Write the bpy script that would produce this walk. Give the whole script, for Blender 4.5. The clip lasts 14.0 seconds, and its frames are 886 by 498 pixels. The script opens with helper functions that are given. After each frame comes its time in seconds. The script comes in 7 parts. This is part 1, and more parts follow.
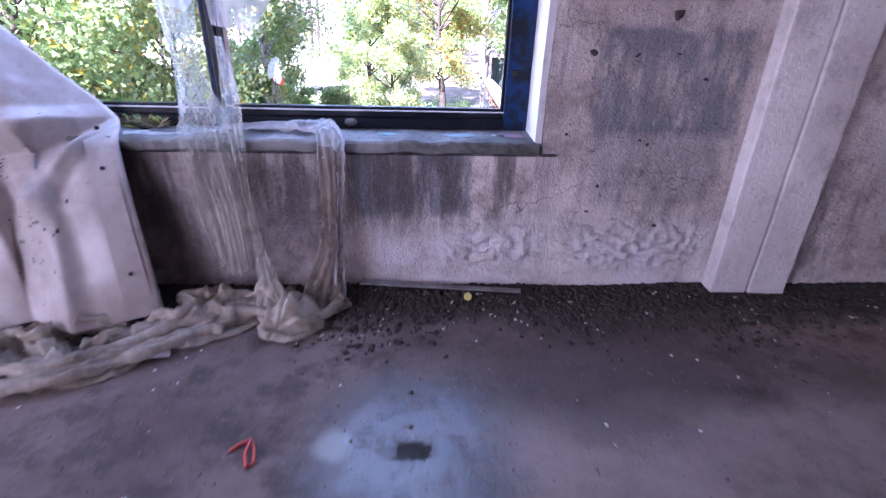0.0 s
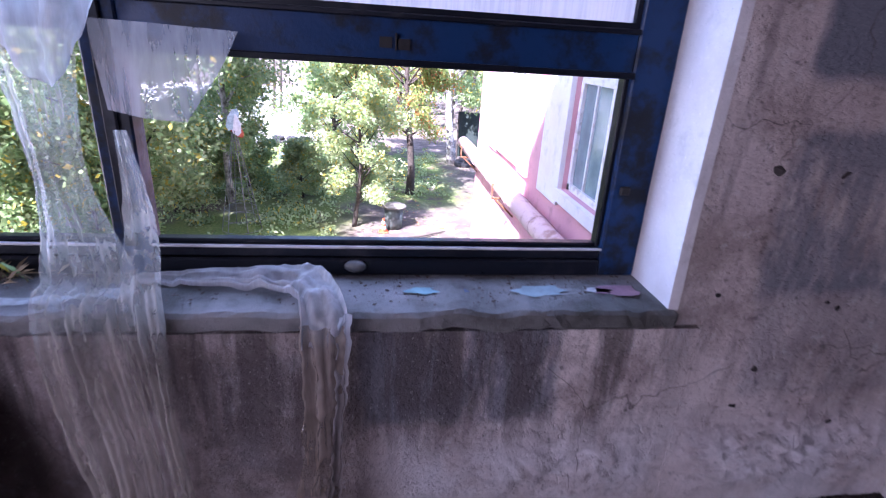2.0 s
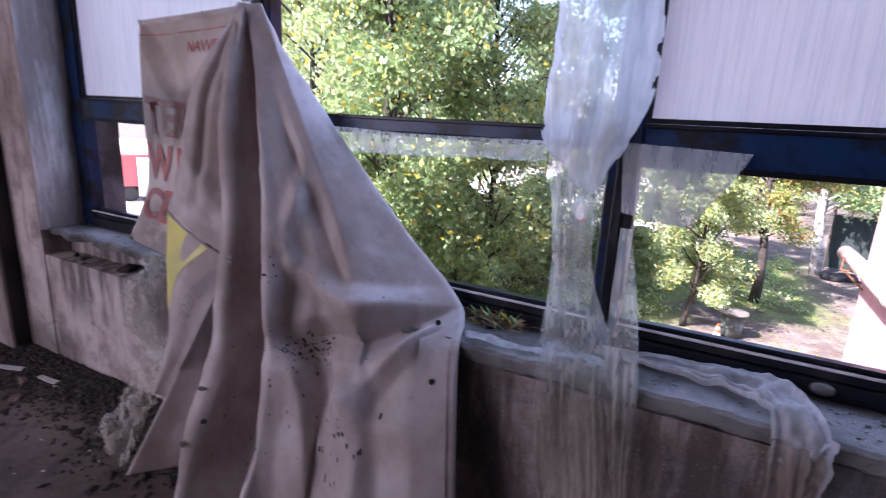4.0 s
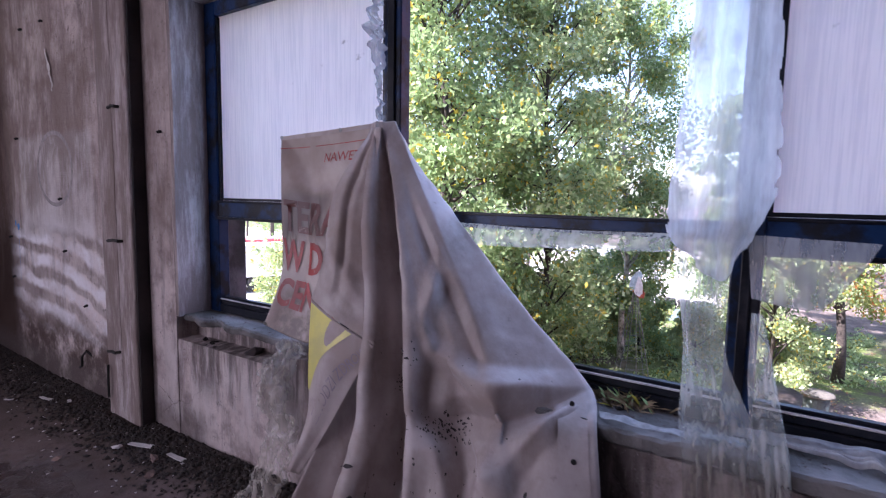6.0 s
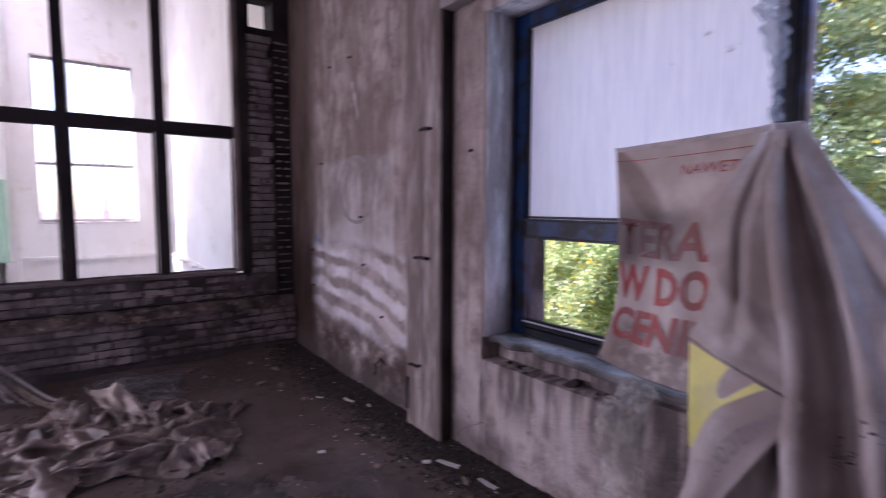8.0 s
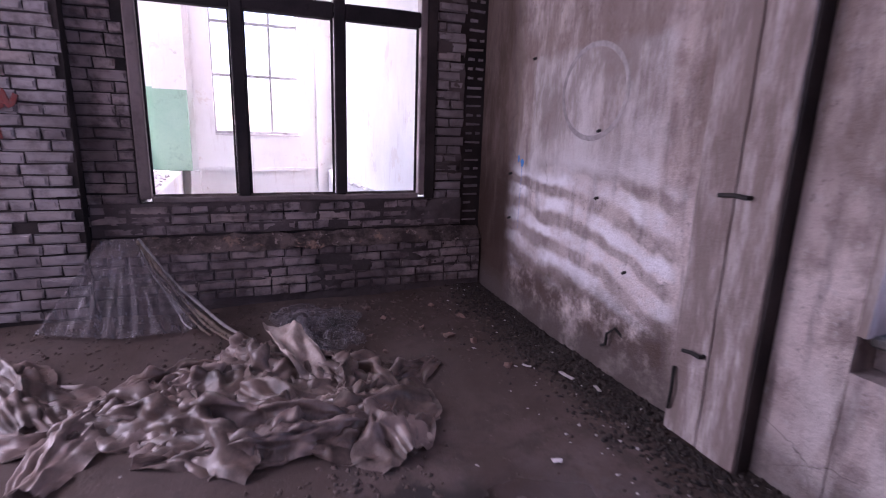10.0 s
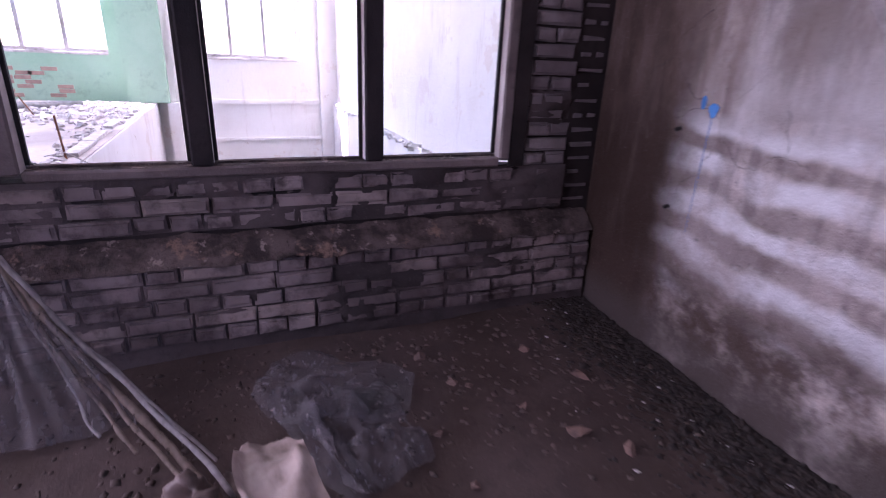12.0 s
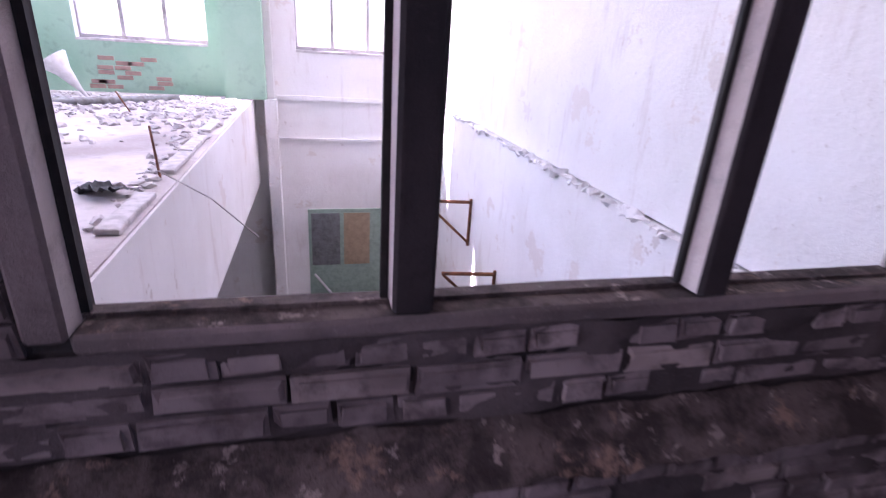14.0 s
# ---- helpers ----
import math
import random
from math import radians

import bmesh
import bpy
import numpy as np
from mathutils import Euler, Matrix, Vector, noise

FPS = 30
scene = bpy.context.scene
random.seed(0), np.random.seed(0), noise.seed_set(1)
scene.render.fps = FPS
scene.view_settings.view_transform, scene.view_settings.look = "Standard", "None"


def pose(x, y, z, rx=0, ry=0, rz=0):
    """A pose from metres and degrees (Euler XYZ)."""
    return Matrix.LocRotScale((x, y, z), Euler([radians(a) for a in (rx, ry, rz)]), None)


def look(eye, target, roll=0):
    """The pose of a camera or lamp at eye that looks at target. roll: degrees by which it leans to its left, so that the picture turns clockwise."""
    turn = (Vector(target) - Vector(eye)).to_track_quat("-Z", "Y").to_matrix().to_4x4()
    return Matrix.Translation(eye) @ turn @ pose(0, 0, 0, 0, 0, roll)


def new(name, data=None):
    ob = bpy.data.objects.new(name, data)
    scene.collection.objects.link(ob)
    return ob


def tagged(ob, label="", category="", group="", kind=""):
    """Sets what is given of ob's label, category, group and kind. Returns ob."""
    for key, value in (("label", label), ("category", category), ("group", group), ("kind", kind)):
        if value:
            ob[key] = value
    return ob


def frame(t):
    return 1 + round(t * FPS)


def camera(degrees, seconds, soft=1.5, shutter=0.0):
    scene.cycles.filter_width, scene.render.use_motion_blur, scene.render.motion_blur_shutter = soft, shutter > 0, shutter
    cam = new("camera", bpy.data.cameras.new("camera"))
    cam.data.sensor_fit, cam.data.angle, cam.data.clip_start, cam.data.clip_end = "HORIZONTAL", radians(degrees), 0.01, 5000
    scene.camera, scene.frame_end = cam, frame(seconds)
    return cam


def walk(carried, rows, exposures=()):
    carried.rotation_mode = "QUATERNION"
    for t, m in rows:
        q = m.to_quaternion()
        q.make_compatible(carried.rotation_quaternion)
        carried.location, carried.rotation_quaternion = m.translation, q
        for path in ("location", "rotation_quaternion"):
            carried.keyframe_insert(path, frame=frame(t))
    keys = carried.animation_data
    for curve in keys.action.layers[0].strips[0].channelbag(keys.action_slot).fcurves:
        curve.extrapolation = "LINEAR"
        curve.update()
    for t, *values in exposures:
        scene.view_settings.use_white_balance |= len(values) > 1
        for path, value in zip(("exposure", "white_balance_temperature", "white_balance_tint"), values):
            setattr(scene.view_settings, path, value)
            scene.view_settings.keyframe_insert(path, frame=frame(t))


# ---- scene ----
cam = camera(81.5, 14.0, soft=1.05, shutter=0.5)
PATH = [
    (0, (0.536, 0.04, 1.366), (0.651, 1.822, 0.465), 1.8),
    (0.5, (0.515, 0.436, 1.369), (0.679, 2.233, 0.507), 2.3),
    (1, (0.37, 0.73, 1.385), (0.604, 2.546, 0.581), 3.2),
    (1.5, (0.25, 0.946, 1.396), (0.536, 2.774, 0.635), 3.5),
    (2, (0.291, 1.148, 1.386), (0.558, 2.99, 0.654), 3.6),
    (2.5, (0.303, 1.246, 1.391), (0.394, 3.126, 0.717), 3.9),
    (3, (0.153, 1.192, 1.395), (-0.132, 3.078, 0.795), 3.4),
    (3.5, (0.001, 1.039, 1.423), (-0.62, 2.863, 0.886), 3.3),
    (4, (-0.09, 0.922, 1.438), (-0.988, 2.64, 0.95), 2.9),
    (6.3, (-0.348, 0.614, 1.503), (-1.437, 2.284, 1.344), 1.3),
    (6.5, (-0.42, 0.637, 1.506), (-1.512, 2.307, 1.367), 1.3),
    (7, (-0.595, 0.596, 1.492), (-1.749, 2.225, 1.366), 0.8),
    (7.5, (-0.795, 0.391, 1.515), (-2.134, 1.871, 1.385), 0.5),
    (8, (-0.99, 0.33, 1.526), (-2.593, 1.514, 1.36), 0.2),
    (8.5, (-1.17, 0.304, 1.507), (-2.94, 1.214, 1.314), 0.3),
    (9, (-1.382, 0.279, 1.48), (-3.212, 1.032, 1.189), 1.0),
    (9.2, (-1.534, 0.251, 1.477), (-3.365, 0.975, 1.127), 1.5),
    (11.3, (-3.423, 0.497, 1.326), (-5.201, 1.219, 0.764), 1.8),
    (11.5, (-3.592, 0.516, 1.328), (-5.362, 1.218, 0.716), 2.0),
    (12, (-4.05, 0.497, 1.349), (-5.784, 1.203, 0.646), 2.6),
    (12.5, (-4.387, 0.508, 1.357), (-6.159, 1.092, 0.635), 2.4),
    (13, (-4.733, 0.422, 1.373), (-6.524, 0.987, 0.687), 3.2),
    (13.5, (-5.174, 0.195, 1.383), (-6.941, 0.76, 0.636), 4.6),
    (14, (-5.449, 0.171, 1.4), (-7.246, 0.644, 0.659), 3.8),
]
EXPOSURES = [(0.0, 3.6, 5350, 35), (1.0, 3.3, 5300, 37), (2.0, 2.85, 5450, 36), (3.0, 2.55, 5650, 33), (4.0, 2.38, 5900, 32), (6.5, 2.3, 5800, 31), (8.0, 2.3, 5900, 35), (9.0, 2.6, 5900, 39), (11.5, 2.92, 5650, 41), (14.0, 2.85, 5700, 40)]
walk(cam, [(t, look(eye, target, roll)) for t, eye, target, roll in PATH], EXPOSURES)

# ---- world, sun and window light ----
world = bpy.data.worlds.new("sky")
scene.world = world
world.use_nodes = True
wn = world.node_tree
sky = wn.nodes.new("ShaderNodeTexSky")
sky.sky_type, sky.sun_disc = "NISHITA", False
SUN_WAY = Vector((-0.42, -0.55, 0.72)).normalized()
sky.sun_elevation = math.asin(SUN_WAY.z)
sky.sun_rotation = math.atan2(SUN_WAY.x, SUN_WAY.y)
sky.air_density, sky.dust_density = 1.0, 1.5
wn.links.new(sky.outputs[0], wn.nodes["Background"].inputs[0])
wn.nodes["Background"].inputs[1].default_value = 0.12
sun = new("sun", bpy.data.lights.new("sun", "SUN"))
sun.data.energy, sun.data.angle, sun.data.color = 5.0, radians(0.6), (1.0, 0.95, 0.87)
sun.matrix_world = look((0, 0, 30), Vector((0, 0, 30)) - SUN_WAY)


def window_light(name, centre, target, width, height, watts, colour):
    ob = new(name, bpy.data.lights.new(name, "AREA"))
    ob.data.shape, ob.data.size, ob.data.size_y = "RECTANGLE", width, height
    ob.data.energy, ob.data.color = watts, colour
    ob.matrix_world = look(centre, target)
    return ob


window_light("window_daylight", (-1.08, 2.49, 1.68), (-1.08, 0.0, 1.68), 4.1, 1.7, 9, (0.52, 0.74, 1.0))
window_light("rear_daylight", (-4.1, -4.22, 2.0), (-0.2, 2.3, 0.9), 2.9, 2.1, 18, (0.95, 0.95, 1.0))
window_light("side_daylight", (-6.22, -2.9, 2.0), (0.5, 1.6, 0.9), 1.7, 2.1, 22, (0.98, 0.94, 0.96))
window_light("hall_daylight", (-15.75, 0.85, 3.0), (-8.0, 0.85, 0.5), 1.9, 3.6, 16, (1.0, 0.96, 0.92))
# fill for the hall, placed under a rooflight that is never in view
window_light("hall_fill_light", (-13.0, -2.0, 6.95), (-12.6, -1.6, 0.0), 3.0, 4.5, 56, (1.0, 0.95, 0.90))


# ---- materials ----
class Mat:
    """A node material with short ways to add nodes."""

    def __init__(self, name, rough=0.8, metal=0.0, spec=0.5):
        self.m = bpy.data.materials.new(name)
        self.m.use_nodes = True
        self.t = self.m.node_tree
        self.b = self.t.nodes["Principled BSDF"]
        self.b.inputs["Roughness"].default_value = rough
        self.b.inputs["Metallic"].default_value = metal
        self.b.inputs["Specular IOR Level"].default_value = spec
        self.pos = self.add("ShaderNodeNewGeometry").outputs["Position"]

    def add(self, kind, **props):
        n = self.t.nodes.new(kind)
        for k, v in props.items():
            n[k] = v
        return n

    def link(self, a, b):
        if isinstance(a, (int, float)):
            b.default_value = a
        elif isinstance(a, tuple):
            b.default_value = (*a, 1.0) if len(a) == 3 and b.type == "RGBA" else a
        else:
            self.t.links.new(a, b)

    def noise(self, scale, detail=6, rough=0.6, vec=None, stretch=None, distort=0.0):
        vec = vec or self.pos
        if stretch:
            mp = self.add("ShaderNodeMapping")
            self.link(vec, mp.inputs["Vector"])
            mp.inputs["Scale"].default_value = stretch
            vec = mp.outputs[0]
        n = self.add("ShaderNodeTexNoise")
        self.link(vec, n.inputs["Vector"])
        n.inputs["Scale"].default_value, n.inputs["Detail"].default_value = scale, detail
        n.inputs["Roughness"].default_value, n.inputs["Distortion"].default_value = rough, distort
        return n.outputs["Fac"]

    def voronoi(self, scale, vec=None, out="Distance", feature="F1"):
        n = self.add("ShaderNodeTexVoronoi")
        n.feature = feature
        self.link(vec or self.pos, n.inputs["Vector"])
        n.inputs["Scale"].default_value = scale
        return n.outputs[out]

    def ramp(self, fac, lo, hi, a=0.0, b=1.0):
        n = self.add("ShaderNodeMapRange")
        n.interpolation_type = "SMOOTHSTEP"
        self.link(fac, n.inputs["Value"])
        for k, v in zip(("From Min", "From Max", "To Min", "To Max"), (lo, hi, a, b)):
            n.inputs[k].default_value = v
        return n.outputs["Result"]

    def math(self, op, a, b=0.0):
        n = self.add("ShaderNodeMath")
        n.operation = op
        self.link(a, n.inputs[0])
        self.link(b, n.inputs[1])
        return n.outputs[0]

    def mix(self, fac, a, b):
        n = self.add("ShaderNodeMix")
        n.data_type = "RGBA"
        self.link(fac, n.inputs["Factor"])
        self.link(a, n.inputs[6])
        self.link(b, n.inputs[7])
        return n.outputs[2]

    def axes(self, wobble=0.0, scale=6.0):
        vec = self.pos
        if wobble:
            n = self.add("ShaderNodeTexNoise")
            self.link(self.pos, n.inputs["Vector"])
            n.inputs["Scale"].default_value, n.inputs["Detail"].default_value = scale, 5
            sub = self.add("ShaderNodeVectorMath")
            sub.operation = "MULTIPLY_ADD"
            self.link(n.outputs["Color"], sub.inputs[0])
            sub.inputs[1].default_value = (wobble * 2,) * 3
            sub.inputs[2].default_value = (-wobble,) * 3
            ad = self.add("ShaderNodeVectorMath")
            ad.operation = "ADD"
            self.link(sub.outputs[0], ad.inputs[0])
            self.link(self.pos, ad.inputs[1])
            vec = ad.outputs[0]
        sep = self.add("ShaderNodeSeparateXYZ")
        self.link(vec, sep.inputs[0])
        return sep.outputs

    def vec_wobble(self, wobble, scale):
        join = self.add("ShaderNodeCombineXYZ")
        for a, b in zip(self.axes(wobble, scale), join.inputs):
            self.link(a, b)
        return join.outputs[0]

    def rect(self, axes, i, a0, a1, j, b0, b1, soft=0.03):
        f = self.math("MULTIPLY", self.ramp(axes[i], a0 - soft, a0 + soft), self.ramp(axes[i], a1 - soft, a1 + soft, 1, 0))
        g = self.math("MULTIPLY", self.ramp(axes[j], b0 - soft, b0 + soft), self.ramp(axes[j], b1 - soft, b1 + soft, 1, 0))
        return self.math("MULTIPLY", f, g)

    def disc(self, axes, cx, cy, r0, r1, sx=1.0, sy=1.0, j=1):
        dx = self.math("MULTIPLY", self.math("SUBTRACT", axes[0], cx), 1 / sx)
        dy = self.math("MULTIPLY", self.math("SUBTRACT", axes[j], cy), 1 / sy)
        d = self.math("SQRT", self.math("ADD", self.math("MULTIPLY", dx, dx), self.math("MULTIPLY", dy, dy)))
        return self.ramp(d, r0, r1, 1, 0)

    def colour(self, c):
        self.link(c, self.b.inputs["Base Color"])
        return self

    def rough(self, r):
        self.link(r, self.b.inputs["Roughness"])
        return self

    def bump(self, height, strength=0.4, distance=0.01):
        n = self.add("ShaderNodeBump")
        n.inputs["Strength"].default_value, n.inputs["Distance"].default_value = strength, distance
        self.link(height, n.inputs["Height"])
        self.link(n.outputs[0], self.b.inputs["Normal"])
        return self


def mat_plaster():
    """Old interior plaster: pinkish grey, scraped, with leftovers of grey paint and pale lime."""
    m = Mat("old_plaster", 0.92, spec=0.12)
    big, mid, fine = m.noise(0.9, 5), m.noise(6, 8, 0.65), m.noise(60, 6, 0.7)
    streak = m.noise(3.0, 6, 0.6, stretch=(3.2, 3.2, 0.55))
    c = m.mix(m.ramp(big, 0.35, 0.65), (0.46, 0.375, 0.355), (0.74, 0.635, 0.605))
    c = m.mix(m.ramp(mid, 0.44, 0.68, 0, 0.7), c, (0.25, 0.185, 0.17))
    c = m.mix(m.ramp(m.noise(17, 7, 0.7), 0.55, 0.66, 0, 0.55), c, (0.66, 0.61, 0.60))
    c = m.mix(m.ramp(m.noise(28, 6, 0.75), 0.58, 0.68, 0, 0.7), c, (0.12, 0.095, 0.095))
    c = m.mix(m.ramp(streak, 0.5, 0.68, 0, 0.6), c, (0.15, 0.115, 0.115))
    ax = m.axes(0.05, 9)
    grey = (0.15, 0.155, 0.185)
    wear = m.ramp(m.noise(5, 7, 0.7, stretch=(1.6, 1.6, 0.6)), 0.30, 0.52)
    for x0, x1, z0, z1, amt in ((1.33, 1.98, 0.80, 1.25, 0.8), (1.36, 1.95, 0.47, 0.85, 0.35), (1.30, 2.0, 1.37, 2.3, 0.95),
                                (0.25, 0.80, 0.40, 0.74, 0.85), (-0.15, 0.10, 0.25, 0.62, 0.5)):
        c = m.mix(m.math("MULTIPLY", m.math("MULTIPLY", m.rect(ax, 0, x0, x1, 2, z0, z1, 0.025), wear), amt), c, grey)
    pale = (0.68, 0.64, 0.66)
    c = m.mix(m.math("MULTIPLY", m.rect(ax, 0, 0.35, 2.05, 2, -0.1, 0.36, 0.12), m.ramp(m.noise(4, 6), 0.35, 0.6, 0.15, 0.7)), c, pale)
    # pale patch and lime runs on the wall towards the brick end
    c = m.mix(m.math("MULTIPLY", m.rect(ax, 0, -5.55, -4.26, 2, 1.17, 1.92, 0.04), m.ramp(m.noise(2.5, 6), 0.3, 0.6, 0.2, 0.9)), c, (0.74, 0.70, 0.71))
    wave = m.add("ShaderNodeTexWave")
    wave.bands_direction = "Z"
    mp = m.add("ShaderNodeMapping")
    mp.inputs["Rotation"].default_value = (0, radians(-7), 0)
    m.link(m.pos, mp.inputs["Vector"])
    m.link(mp.outputs[0], wave.inputs["Vector"])
    wave.inputs["Scale"].default_value, wave.inputs["Distortion"].default_value = 1.65, 5.5
    wave.inputs["Detail"].default_value, wave.inputs["Detail Scale"].default_value, wave.inputs["Detail Roughness"].default_value = 4, 1.2, 0.5
    band = m.math("MULTIPLY", m.rect(ax, 0, -6.0, -4.1, 2, 0.40, 1.16, 0.07), m.ramp(wave.outputs["Fac"], 0.12, 0.9))
    c = m.mix(m.math("MULTIPLY", band, m.ramp(m.noise(3.0, 7, 0.7), 0.32, 0.62, 0.1, 1.0)), c, (0.90, 0.87, 0.90))
    gap = m.math("MULTIPLY", m.rect(ax, 0, -6.0, -4.1, 2, 0.40, 1.2, 0.07), m.ramp(wave.outputs["Fac"], 0.5, 0.1))
    c = m.mix(m.math("MULTIPLY", m.math("MULTIPLY", gap, m.ramp(m.noise(3.5, 6), 0.3, 0.6)), 0.5), c, (0.26, 0.21, 0.20))
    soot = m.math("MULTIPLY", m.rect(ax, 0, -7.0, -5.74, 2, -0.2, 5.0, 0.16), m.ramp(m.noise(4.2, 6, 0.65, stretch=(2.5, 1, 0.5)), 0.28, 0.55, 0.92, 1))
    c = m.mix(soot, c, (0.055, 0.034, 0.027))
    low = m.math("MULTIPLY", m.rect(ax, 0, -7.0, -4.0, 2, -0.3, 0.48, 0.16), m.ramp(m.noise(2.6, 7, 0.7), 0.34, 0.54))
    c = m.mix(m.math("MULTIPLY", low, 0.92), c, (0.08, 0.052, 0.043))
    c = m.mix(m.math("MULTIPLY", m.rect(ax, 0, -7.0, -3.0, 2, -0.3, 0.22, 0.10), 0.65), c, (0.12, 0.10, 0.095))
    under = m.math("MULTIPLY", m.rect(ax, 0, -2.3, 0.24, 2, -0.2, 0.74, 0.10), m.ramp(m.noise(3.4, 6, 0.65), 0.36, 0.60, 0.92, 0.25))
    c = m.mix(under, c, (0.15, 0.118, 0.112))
    c = m.mix(m.math("MULTIPLY", m.rect(ax, 0, -3.4, -2.2, 2, 0.14, 0.60, 0.10), m.ramp(m.noise(4.5, 6, 0.65, stretch=(1.8, 1, 0.5)), 0.42, 0.56, 0, 0.8)), c, (0.70, 0.63, 0.61))
    old = m.math("MULTIPLY", m.rect(ax, 0, -7.0, -3.25, 2, 1.25, 5.0, 0.3), m.ramp(m.noise(2.4, 7, 0.7, stretch=(2.0, 1, 0.6)), 0.36, 0.58, 0.3, 1.0))
    c = m.mix(m.math("MULTIPLY", old, 0.75), c, (0.20, 0.145, 0.125))
    # hairline cracks
    crack = m.ramp(m.voronoi(2.1, m.vec_wobble(0.10, 5.0), feature="DISTANCE_TO_EDGE"), 0.0, 0.006, 1, 0)
    c = m.mix(m.math("MULTIPLY", crack, m.ramp(m.noise(1.3, 3), 0.56, 0.62, 0, 0.7)), c, (0.07, 0.055, 0.053))
    # dark run-down stains from the far bay on, with the sill's shade painted in
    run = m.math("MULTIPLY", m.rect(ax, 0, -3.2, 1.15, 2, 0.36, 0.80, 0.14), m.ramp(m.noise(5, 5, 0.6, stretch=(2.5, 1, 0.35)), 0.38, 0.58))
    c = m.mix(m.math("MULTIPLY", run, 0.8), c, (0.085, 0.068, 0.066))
    c = m.mix(m.ramp(m.noise(140, 4, 0.8), 0.58, 0.7, 0, 0.5), c, (0.10, 0.08, 0.078))
    c = m.mix(m.ramp(m.noise(110, 4, 0.8), 0.30, 0.40, 0.4, 0), c, (0.80, 0.74, 0.72))
    pits = m.ramp(m.voronoi(26), 0.05, 0.12, 0, 1)
    h = m.math("ADD", m.math("MULTIPLY", mid, 0.9), m.math("ADD", m.math("MULTIPLY", fine, 0.6), m.math("MULTIPLY", pits, 0.25)))
    return m.colour(c).bump(h, 1.0, 0.028).m


def mat_concrete(name, light, dark, scale=5.0, rough=0.9, bump=0.5):
    m = Mat(name, rough, spec=0.3)
    big, mid, fine = m.noise(scale * 0.25, 5), m.noise(scale, 8, 0.65), m.noise(scale * 14, 5, 0.7)
    c = m.mix(m.ramp(big, 0.35, 0.65), dark, light)
    c = m.mix(m.ramp(mid, 0.5, 0.75, 0, 0.6), c, tuple(v * 0.5 for v in dark))
    c = m.mix(m.ramp(fine, 0.55, 0.75, 0, 0.5), c, tuple(min(1, v * 1.2) for v in light))
    c = m.mix(m.ramp(m.noise(scale * 30, 4, 0.8), 0.60, 0.72, 0, 0.6), c, tuple(v * 0.35 for v in dark))
    return m.colour(c).bump(m.math("ADD", mid, m.math("MULTIPLY", fine, 0.5)), bump, 0.012).m


